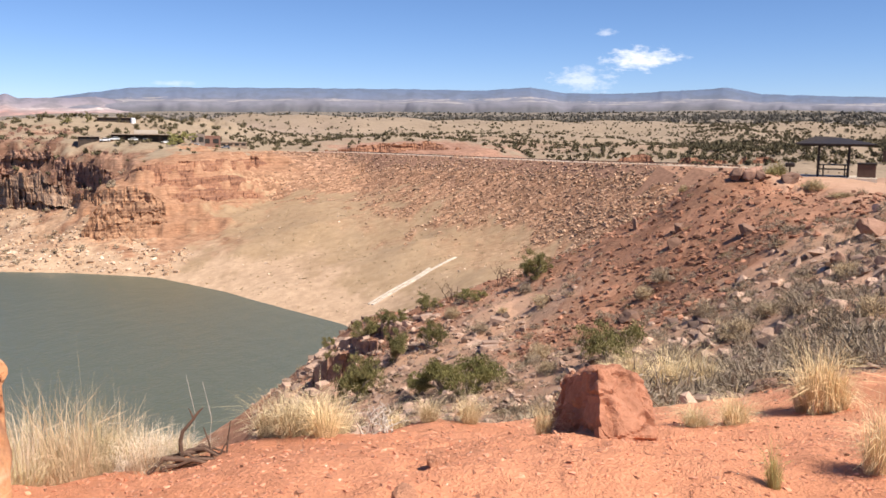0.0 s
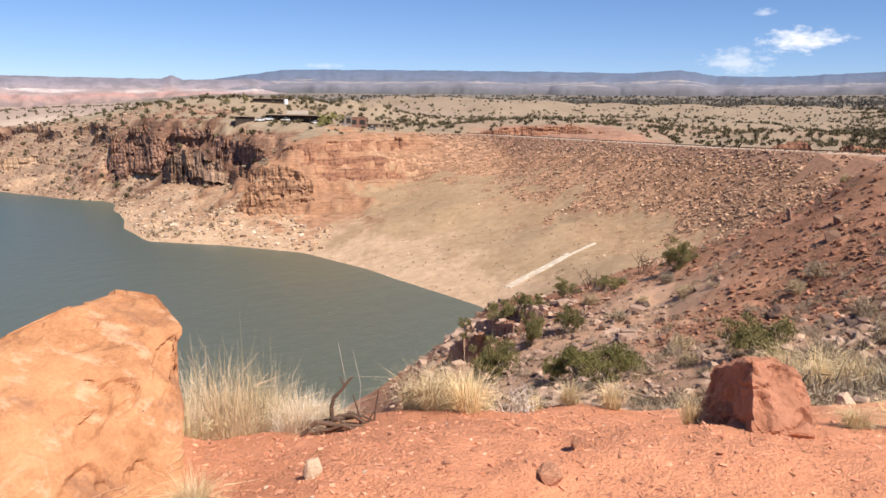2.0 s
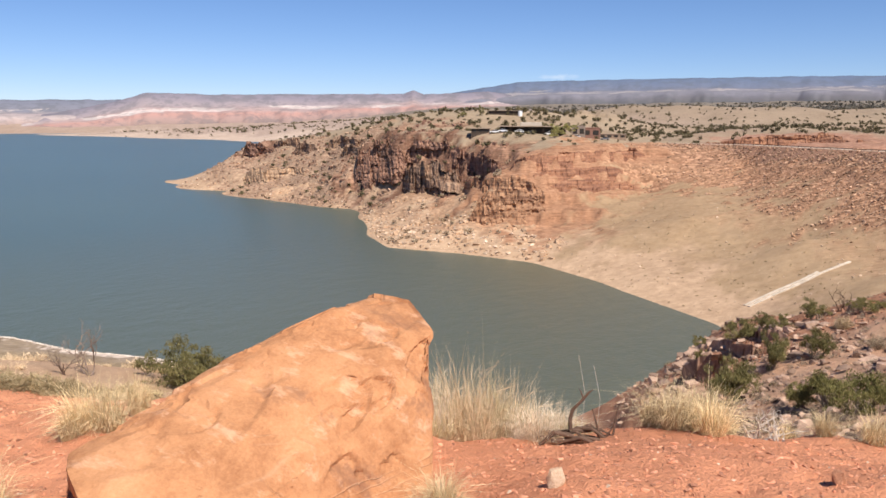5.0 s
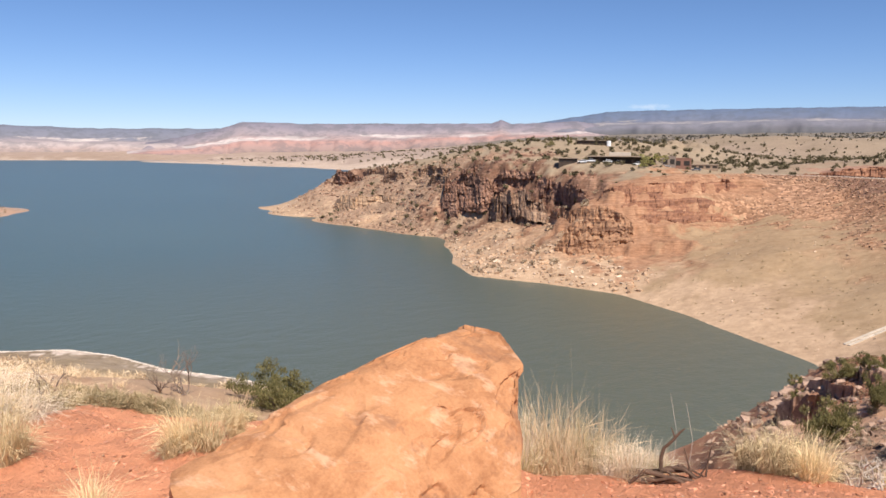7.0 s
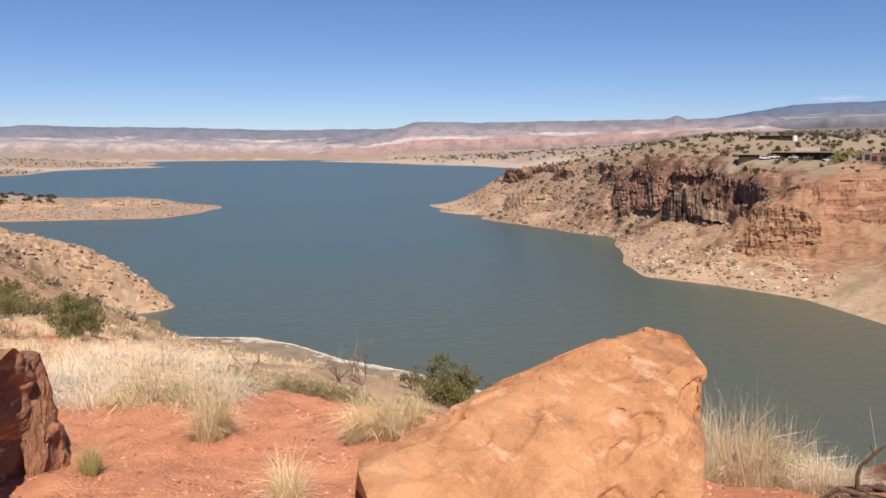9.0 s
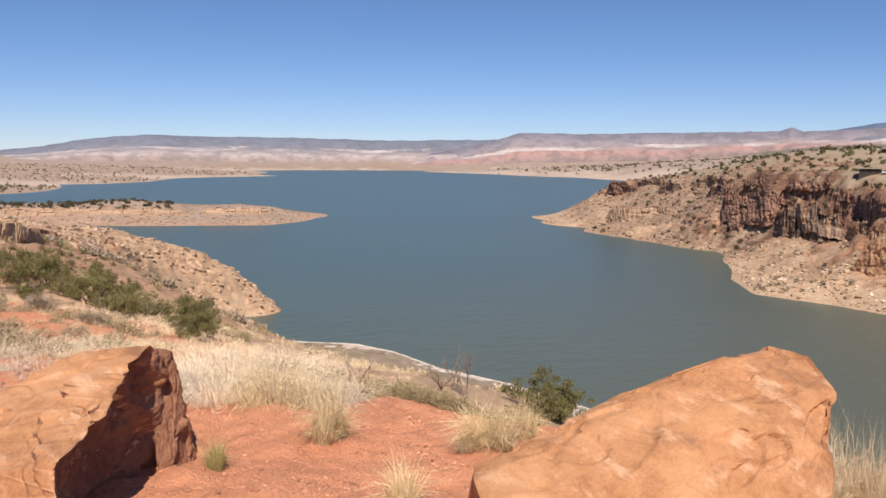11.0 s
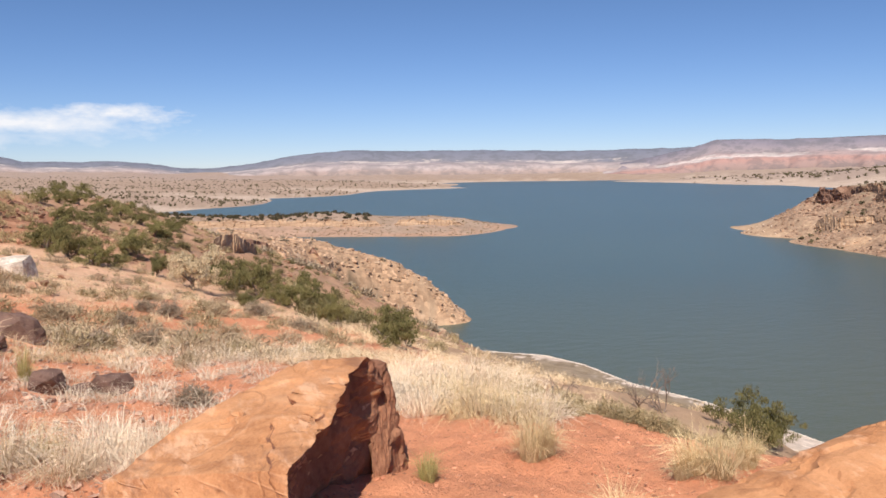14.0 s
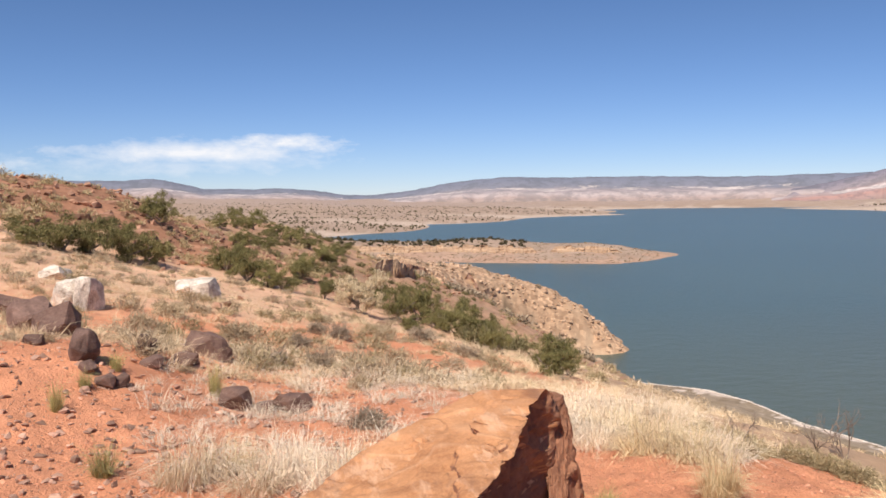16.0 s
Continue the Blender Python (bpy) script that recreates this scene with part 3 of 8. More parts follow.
BREAKLINES = [("beach", DAM_SHORE), ("beach", POINT_SHORE), ("far_beach", FAR_SHORE), ("island_shore", ISLAND_SHORE), ("island", ISLAND_TOP),
    ("beach", SPIT_SHORE), ("spit", SPIT_RIDGE), ("spit", SPIT_FACE), ("white_shore", NEAR_SHORE), ("bench_grass", BENCH), ("lake", LAKEBED),
    ("dry_slope", UPPER_SLOPE), ("red_hill", LEDGE), ("red_hill", HILL_EDGE), ("red_hill", HILL_BACK), ("red_hill", HILL_FACE), ("shrub_slope",
    SHRUB_SLOPE), ("shrub_slope", GULLY), ("pad", PAD), ("red_dirt", RIM), ("red_dirt", NEAR), ("red_dirt", BLOCK_BASE), ("red_dirt", LEFT_FLAT),
    ("dry_grass", LEFT_RISE), ("red_hill", LEFT_RIDGE), ("juniper_slope", LEFT_BACK), ("island", LEFT_PLAIN), ("riprap", RIPRAP_FOOT), ("riprap_top",
    CREST), ("riprap", RIPRAP_MID), ("dam_grass", GRASS_FLAT), ("dam_grass", GRASS_EDGE), ("beach", BEACH_TOP), ("rubble", POINT_BANK), ("bench", BENCH_EDGE), ("orange_cliff",
    CLIFF_FOOT), ("talus", TALUS), ("orange_cliff", CLIFF_TOP), ("dark_cliff", DARK_FOOT), ("rubble", POINT_FOOT), ("dark_cliff", DARK_TOP),
    ("rubble", POINT_TOP), ("dark_cliff", TIP_TOP), ("rubble", TIP_FOOT), ("plateau", PLATEAU), ("far_plain", PLATEAU_BACK), ("pale_hill", DAM_BACK),
    ("red_bank", BANK_FOOT), ("red_bank", BANK_TOP), ("pale_hill", PALE_HILLS), ("forest_plain", FOREST_PLAIN), ("far_plain", FAR_PLAIN)]
# ground kinds: colour, roughness of relief, stones, rock layers, plants
KINDS = {
    "plateau": ((0.32, 0.245, 0.165), 0.2, 0.1, 0.0, 0.45), "island_shore": ((0.42, 0.27, 0.19), 0.25, 0.15, 0.0, 0.1),
    "talus": ((0.42, 0.265, 0.165), 0.7, 0.55, 0.05, 0.45),
    "rubble": ((0.38, 0.255, 0.175), 0.9, 0.6, 0.3, 0.6),
    "white_shore": ((0.68, 0.56, 0.46), 0.15, 0.4, 0.0, 0.0),
    "beach": ((0.48, 0.33, 0.215), 0.25, 0.15, 0.0, 0.0), "far_beach": ((0.50, 0.385, 0.30), 0.3, 0.1, 0.0, 0.05), "island": ((0.37, 0.265, 0.20), 0.5, 0.2, 0.0, 0.6),
    "spit": ((0.52, 0.34, 0.215), 1.0, 0.6, 0.25, 0.35), "bench": ((0.25, 0.185, 0.12), 0.3, 0.3, 0.0, 0.3), "bench_grass": ((0.28, 0.205, 0.125), 0.4, 0.1, 0.0, 0.55),
    "lake": ((0.20, 0.14, 0.09), 0.2, 0.0, 0.0, 0.0), "dry_slope": ((0.44, 0.29, 0.185), 0.7, 0.2, 0.0, 0.3), "red_hill": ((0.36, 0.18, 0.108), 1.3, 0.5, 0.0, 0.2),
    "shrub_slope": ((0.45, 0.27, 0.175), 1.2, 0.4, 0.0, 0.35), "pad": ((0.44, 0.27, 0.18), 0.2, 0.1, 0.0, 0.1), "red_dirt": ((0.73, 0.318, 0.175), 1.2, 0.0, 0.0, 0.0),
    "dry_grass": ((0.66, 0.40, 0.255), 0.6, 0.0, 0.0, 0.2), "juniper_slope": ((0.45, 0.265, 0.165), 0.8, 0.3, 0.0, 0.25), "riprap": ((0.40, 0.225, 0.135), 0.6, 0.9, 0.0, 0.0),
    "riprap_top": ((0.39, 0.225, 0.14), 0.05, 0.9, 0.0, 0.05), "dam_grass": ((0.36, 0.245, 0.145), 0.35, 0.1, 0.0, 0.22), "orange_cliff": ((0.36, 0.203, 0.124), 0.6, 0.25, 0.6, 0.05),
    "red_bank": ((0.33, 0.19, 0.135), 0.5, 0.2, 0.5, 0.15), "dark_cliff": ((0.32, 0.19, 0.13), 0.6, 0.5, 0.6, 0.25), "pale_hill": ((0.285, 0.215, 0.15), 0.8, 0.0, 0.0, 0.5), "far_plain": ((0.37, 0.275, 0.225), 0.4, 0.0, 0.0, 0.6),
    "forest_plain": ((0.15, 0.135, 0.115), 0.4, 0.0, 0.0, 1.0)}
ZONES = list(KINDS)
EYE_Z, FLAT = 45.0, 43.4
RUNNING = (DAM_SHORE, CREST, RIPRAP_FOOT, RIPRAP_MID, HILL_EDGE, LEDGE, SPIT_RIDGE, DARK_TOP, CLIFF_TOP, CLIFF_FOOT, DARK_FOOT, HILL_BACK, GRASS_EDGE, NEAR_SHORE, BENCH_EDGE)


def filled(line):
    """A break line, with two points put between neighbours where it runs on as one edge."""
    if not any(line is run for run in RUNNING):
        return line
    pts = [Vector(p) for p in line]
    return [tuple(a.lerp(b, k / 3)) for a, b in zip(pts, pts[1:]) for k in range(3)] + [tuple(pts[-1])]


KNOTS = np.array([p for _, line in BREAKLINES for p in filled(line)])
KNOT_ZONE = np.array([ZONES.index(z) for z, line in BREAKLINES for _ in filled(line)])


def fold(x, y):
    """Heading and log of the distance: the land is interpolated in these, fine near by and coarse far off."""
    return np.arctan2(-x, y), np.log(np.maximum(np.hypot(x, y), 0.02))


KU, KV = fold(KNOTS[:, 0], KNOTS[:, 1])
KR = np.exp(KV)


def solve_land():
    n = len(KU)
    dist = np.hypot(KU[:, None] - KU, KV[:, None] - KV)
    poly = np.stack([np.ones(n), KU, KV], 1)
    a = np.block([[dist - 0.0008 * np.eye(n), poly], [poly.T, np.zeros((3, 3))]])
    return np.linalg.solve(a, np.r_[(KNOTS[:, 2] - FLAT) / KR, np.zeros(3)])


WEIGHTS = solve_land()


def land(u, v):
    """Height over the lake and ground-kind weights at headings u and log distances v."""
    n = len(KU)
    height = np.empty(len(u))
    share = np.zeros((len(u), len(ZONES)))
    r = np.exp(v)
    x, y = -np.sin(u) * r, np.cos(u) * r
    for i in range(0, len(u), 20000):
        s = slice(i, i + 20000)
        du, dv = u[s, None] - KU, v[s, None] - KV
        height[s] = FLAT + r[s] * (np.sqrt(du * du + dv * dv) @ WEIGHTS[:n] + WEIGHTS[n] + WEIGHTS[n + 1] * u[s] + WEIGHTS[n + 2] * v[s])
        wob = 0.035 * value_noise(u[s] * 28, v[s] * 28, 5) + 0.03 * value_noise(u[s] * 75, v[s] * 75, 6) + 0.02 * value_noise(u[s] * 190, v[s] * 190, 7)
        du, dv = du + wob[:, None], dv - wob[::-1][:, None]
        w = 1.0 / (du * du + dv * dv + 1e-5) ** 2.5
        for z in range(len(ZONES)):
            share[s, z] = w[:, KNOT_ZONE == z].sum(1)
    share /= share.sum(1, keepdims=True)
    # buttresses and bays along the headland cliffs
    near = (r > 285) & (r < 720) & (u > 0.24) & (u < 0.75)
    if near.any():
        bare = share[near] @ np.array([KINDS[z][3] for z in ZONES])
        un, hn = u[near], height[near]
        bay = -np.abs(value_noise(un * 60, un * 0 + hn / 40, 41)) * 0.016 - np.abs(value_noise(un * 150, hn / 9, 42)) * 0.008 + 0.004 * value_noise(un * 420, hn / 4, 43) + 0.006
        vn = v[near] + bay * np.clip((hn - 4) / 7, 0, 1) * np.clip(bare * 1.6, 0, 1)
        for i in range(0, len(un), 20000):
            s = slice(i, i + 20000)
            d = np.hypot(un[s, None] - KU, vn[s, None] - KV)
            hn[s] = FLAT + np.exp(vn[s]) * (d @ WEIGHTS[:n] + WEIGHTS[n] + WEIGHTS[n + 1] * un[s] + WEIGHTS[n + 2] * vn[s])
        height[near] = hn
    rough = share @ np.array([KINDS[z][1] for z in ZONES])
    cliff = share @ np.array([KINDS[z][3] for z in ZONES])
    # ledges on the rock faces
    for step, sharp, gain, k in ((6.5, 0.10, 0.8, 0), (2.3, 0.2, 0.35, 1)):
        lift = height + 0.35 * step * value_noise(x / 40, y / 40, 3 + k) + 0.12 * step * value_noise(x / 9, y / 9, 14 + k)
        frac = lift / step - np.floor(lift / step)
        ledge = np.clip((frac - 0.55) / sharp, 0, 1)
        height += cliff * (ledge - frac) * step * gain * np.clip((height - 2) / 6, 0, 1)
    # broken blocks on the faces
    for cell, tall, k in ((11.0, 2.2, 0), (5.0, 1.4, 1), (2.4, 0.8, 2)):
        wx, wy = x + 0.35 * cell * value_noise(x / cell, y / cell, 60 + k), y + 0.35 * cell * value_noise(x / cell, y / cell, 70 + k)
        block = lattice(np.floor(wx / cell), np.floor(wy / cell), 80 + k) - 0.5
        height += cliff * tall * block * np.clip((height - 3) / 8, 0, 1) * np.clip(r / 60 - 0.6, 0, 1)
    spacing = np.maximum(r * 0.006, 0.012)
    for k, wave in enumerate((230, 90, 34, 13, 5, 2, 0.8, 0.32, 0.13, 0.06)):
        fade = np.clip(wave / spacing / 3 - 0.5, 0, 1) * np.clip(r / wave / 3 - 0.7, 0, 1)
        shape = value_noise(x / wave + 31 * k, y / wave - 17 * k, 20 + k)
        height += 0.055 * wave * rough * fade * (np.abs(shape) * 1.6 - 0.5 if k < 5 else shape) * np.clip(np.abs(height) / (wave * 0.12) + 0.04, 0, 1)
    # low rounded hills beyond the dam
    pale = share[:, ZONES.index("pale_hill")] * np.clip((r - 460) / 120, 0, 1)
    height += pale * (5.0 * value_noise(x / 150, y / 150, 201) + 2.6 * value_noise(x / 60, y / 60, 202))
    # crusted clods of the bare soil near the overlook
    soil = share[:, ZONES.index("red_dirt")] * np.clip(9.5 - r, 0, 1)
    for wave, tall, k in ((0.5, 0.03, 0), (0.21, 0.02, 1), (0.11, 0.012, 2), (0.06, 0.006, 3)):
        lump = value_noise(x / wave + 0.6 * value_noise(x / wave * 0.7, y / wave * 0.7, 160 + k), y / wave, 180 + k)
        height += soil * tall * lump * np.clip(value_noise(x / 0.9, y / 0.9, 190 + k) * 1.2 + 0.6, 0.1, 1.2)
    return height, share


def spaced(*spans):
    parts = [np.linspace(math.log(a), math.log(b), n, endpoint=False) for a, b, n in spans]
    return np.concatenate([*parts, [math.log(spans[-1][1])]])


AZ_IN = np.radians(np.arange(-34, 113.01, 0.21))
AZ_BACK = np.radians(np.arange(117, 324, 5.0))
ROWS_V = spaced((0.03, 2.6, 16), (2.6, 12, 240), (12, 110, 130), (110, 280, 70), (280, 500, 180), (500, 720, 46), (720, 4950, 50))


def grid_mesh(name, heights, u, v, closed):
    """A sheet over the headings u and log distances v."""
    nv, nu = heights.shape
    r = np.exp(v)[:, None]
    pts = np.stack([-np.sin(u)[None] * r, np.cos(u)[None] * r, heights], -1).reshape(-1, 3)
    cols = np.arange(nu if closed else nu - 1)
    nxt = (cols + 1) % nu
    base = (np.arange(nv - 1) * nu)[:, None]
    quads = np.stack([base + cols, base + nu + cols, base + nu + nxt, base + nxt], -1).reshape(-1, 4)[:, ::-1]
    me = bpy.data.meshes.new(name)
    me.vertices.add(len(pts))
    me.vertices.foreach_set("co", pts.astype(np.float32).ravel())
    me.loops.add(quads.size)
    me.loops.foreach_set("vertex_index", quads.astype(np.int32).ravel())
    me.polygons.add(len(quads))
    me.polygons.foreach_set("loop_start", np.arange(0, quads.size, 4, dtype=np.int32))
    me.update(calc_edges=True)
    me.polygons.foreach_set("use_smooth", np.ones(len(quads), bool))
    me.validate()
    return me


def paint(me, name, values):
    layer = me.color_attributes.new(name, "FLOAT_COLOR", "POINT")
    layer.data.foreach_set("color", np.concatenate([values, np.ones((len(values), 1))], 1).astype(np.float32).ravel())


def build_ground():
    uu, vv = np.meshgrid(AZ_IN, ROWS_V)
    h, share = land(uu.ravel(), vv.ravel())
    h, share = h.reshape(uu.shape), share.reshape(*uu.shape, -1)
    mixw = np.linspace(0, 1, len(AZ_BACK) + 2)[1:-1]
    hb = h[:, -1:] * (1 - mixw) + h[:, :1] * mixw
    sb = share[:, -1:] * (1 - mixw)[None, :, None] + share[:, :1] * mixw[None, :, None]
    heights, shares = np.concatenate([h, hb], 1), np.concatenate([share, sb], 1).reshape(-1, len(ZONES))
    me = grid_mesh("ground", heights, np.concatenate([AZ_IN, AZ_BACK]), ROWS_V, True)
    tone = shares @ np.array([KINDS[z][0] for z in ZONES])
    # dark streaks and patches on old cliffs: varnish, and alcove shade in the colour
    px, py, pz = (np.array([v.co for v in me.vertices])).T
    patch = value_noise((px + py) / 12, pz / 7, 91) + 0.7 * value_noise((px + py) / 4.5, pz / 3, 92)
    varnish = np.clip(patch * 1.6 + 0.25, 0, 1) * (shares[:, ZONES.index("dark_cliff")] + 0.3 * shares[:, ZONES.index("rubble")])
    paint(me, "tone", tone * (1 - varnish[:, None] * (0.42, 0.46, 0.46)))
    paint(me, "kind", np.stack([shares @ np.array([KINDS[z][k] for z in ZONES]) for k in (2, 3, 4)], 1))
    paint(me, "soil", np.repeat(shares[:, [ZONES.index("red_dirt")]], 3, 1))
    me.materials.append(GROUND)
    tagged(new("ground", me), "red and tan desert ground with cliffs and beaches round a lake", "ground", kind="structure")
    return h, share.astype(np.float32)


HEIGHT, SHARE = build_ground()


def ground_at(x, y):
    u, v = math.atan2(-x, y), math.log(max(math.hypot(x, y), 0.031))
    fu = min(max((u - AZ_IN[0]) / (AZ_IN[1] - AZ_IN[0]), 0), len(AZ_IN) - 1.001)
    j = min(max(int(np.searchsorted(ROWS_V, v)) - 1, 0), len(ROWS_V) - 2)
    fv = min(max((v - ROWS_V[j]) / (ROWS_V[j + 1] - ROWS_V[j]), 0), 1)
    i = int(fu)
    fu -= i
    a, b = HEIGHT[j, i] * (1 - fu) + HEIGHT[j, i + 1] * fu, HEIGHT[j + 1, i] * (1 - fu) + HEIGHT[j + 1, i + 1] * fu
    return a * (1 - fv) + b * fv


def kind_at(x, y, *zones):
    """How far the ground at a point is of the given kinds, 0 to 1."""
    i = min(max(int((math.atan2(-x, y) - AZ_IN[0]) / (AZ_IN[1] - AZ_IN[0])), 0), len(AZ_IN) - 1)
    j = min(max(int(np.searchsorted(ROWS_V, math.log(math.hypot(x, y)))) - 1, 0), len(ROWS_V) - 1)
    return float(sum(SHARE[j, i, ZONES.index(z)] for z in zones))


def at(az, r):
    """The point of the ground at a heading (degrees to the left of +y) and distance."""
    d = heading(az) * r
    return Vector((d.x, d.y, ground_at(d.x, d.y)))


def build_lake():
    v = np.log(np.array([60, 90, 130, 200, 300, 500, 900, 1600, 2600, 4200]))
    u = np.radians(np.arange(-10, 111, 5.0))
    me = grid_mesh("lake", np.zeros((len(v), len(u))), u, v, False)
    me.materials.append(WATER)
    tagged(new("water_lake", me), "blue-green reservoir water with a fine wind ripple", "water", kind="structure")


build_lake()


# ---- distant mesas ----
def mesa(name, label, skyline, foot_r, top_r, foot_el, mat, seed, gully=1.0):
    az = np.array([s[0] for s in skyline])
    el = np.array([s[1] for s in skyline])
    order = np.argsort(az)
    u_deg = np.arange(az.min(), az.max() + 0.01, 0.12)
    sky = np.interp(u_deg, az[order], el[order])
    sky = sky + 0.025 * value_noise(u_deg * 1.7, u_deg * 0, seed) + 0.012 * value_noise(u_deg * 6, u_deg * 0, seed + 1)
    rows = np.linspace(0, 1, 46)
    v = np.log(foot_r + (top_r - foot_r) * np.r_[rows, 1.03])
    uu, tt = np.meshgrid(u_deg, np.r_[rows, 1.03])
    rr = foot_r + (top_r - foot_r) * tt
    ridge = value_noise(uu * 0.8, tt * 2, seed + 3) * 0.7 + np.abs(value_noise(uu * 1.7 + tt, tt * 7, seed + 4)) * 0.4
    warp = np.clip(tt + gully * 0.16 * (ridge - 0.35) * np.sin(np.pi * np.clip(tt, 0, 1)), 0, 1)
    shape = 0.55 * warp ** 1.5 + 0.25 * np.clip((warp - 0.42) / 0.12, 0, 1) + 0.2 * np.clip((warp - 0.8) / 0.14, 0, 1)
    top = EYE_Z + np.tan(np.radians(sky)) * top_r
    foot = np.array([min(at(a, foot_r).z, EYE_Z + math.tan(radians(float(np.interp(a, *zip(*foot_el))))) * foot_r) for a in u_deg]) - 15
    h = foot + (top - foot) * shape
    h[-1] = top - 40
    me = grid_mesh(name, h, np.radians(u_deg), v, False)
    paint(me, "level", np.repeat(((h - foot) / (top - foot)).reshape(-1, 1), 3, 1))
    me.materials.append(mat)
    tagged(new(name, me), label, "mesa", kind="structure")


# wooded mesa: distance haze is put into its blue-grey colours
HAZE_BLUE_MESA = far_material("wooded_mesa", (0.105, 0.10, 0.095), ((0.14, 0.135, 0.15), (0.19, 0.185, 0.215), (0.21, 0.205, 0.235), (0.15, 0.17, 0.23)), (0.125, 0.16, 0.235), 0.3, (0.36, 0.33, 0.33))
# red and pale mesas: muted bands and greyed tops also carry painted haze
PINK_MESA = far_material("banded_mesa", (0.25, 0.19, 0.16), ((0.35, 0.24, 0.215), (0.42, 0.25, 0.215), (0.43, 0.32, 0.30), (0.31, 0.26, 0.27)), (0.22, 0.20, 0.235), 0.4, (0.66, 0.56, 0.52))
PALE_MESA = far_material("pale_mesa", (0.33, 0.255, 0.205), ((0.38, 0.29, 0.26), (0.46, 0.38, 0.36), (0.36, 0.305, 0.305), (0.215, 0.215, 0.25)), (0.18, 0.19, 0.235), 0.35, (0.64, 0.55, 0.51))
mesa("backdrop_mesa_wooded", "wooded mesa toned blue-grey as by haze along the horizon", [(-34, 2.3), (-24.1, 2.38), (-17.2, 2.62), (-15.1, 3.04), (-12, 2.87), (-8.5, 2.68), (-4.8, 2.73), (-2.5, 3.09), (0.5, 2.87), (6.6, 2.9),
     (11.8, 2.88), (17.7, 2.8), (21, 2.75), (23.5, 2.66), (25.5, 2.35), (27.5, 2.05), (29.5, 1.6), (31, 0.8)], 3500, 4600, ((-40, 1.6), (24, 1.3), (34, 0.6)), HAZE_BLUE_MESA, 11, 0.35)
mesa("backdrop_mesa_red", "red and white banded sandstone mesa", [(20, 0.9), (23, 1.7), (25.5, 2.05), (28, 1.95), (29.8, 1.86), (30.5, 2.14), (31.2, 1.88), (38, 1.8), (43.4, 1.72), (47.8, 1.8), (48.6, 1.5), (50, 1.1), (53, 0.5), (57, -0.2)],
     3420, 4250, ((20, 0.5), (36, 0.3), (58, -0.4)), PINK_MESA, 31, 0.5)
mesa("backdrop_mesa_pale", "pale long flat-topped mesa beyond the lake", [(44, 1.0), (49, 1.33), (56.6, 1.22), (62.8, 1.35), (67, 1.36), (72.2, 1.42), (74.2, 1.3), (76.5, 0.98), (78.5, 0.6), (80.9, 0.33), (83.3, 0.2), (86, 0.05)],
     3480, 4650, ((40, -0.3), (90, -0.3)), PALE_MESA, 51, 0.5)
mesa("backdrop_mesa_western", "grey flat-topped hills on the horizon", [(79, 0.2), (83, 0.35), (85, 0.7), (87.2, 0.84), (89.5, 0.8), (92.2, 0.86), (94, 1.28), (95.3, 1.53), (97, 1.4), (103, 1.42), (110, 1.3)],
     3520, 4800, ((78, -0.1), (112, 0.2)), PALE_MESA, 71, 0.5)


# ---- rocks ----
def part(name, bm, mat, parent=None, label="", smooth=False):
    """Links a bmesh as one mesh object, under a thing if one is given."""
    me = bpy.data.meshes.new(name)
    bm.to_mesh(me)
    bm.free()
    if mat is not None:
        me.materials.append(mat)
    if smooth:
        me.polygons.foreach_set("use_smooth", np.ones(len(me.polygons), bool))
        me.set_sharp_from_angle(angle=radians(26))
    ob = new(name, me)
    if parent is not None:
        ob.parent = parent
    if label:
        tagged(ob, label)
    return ob


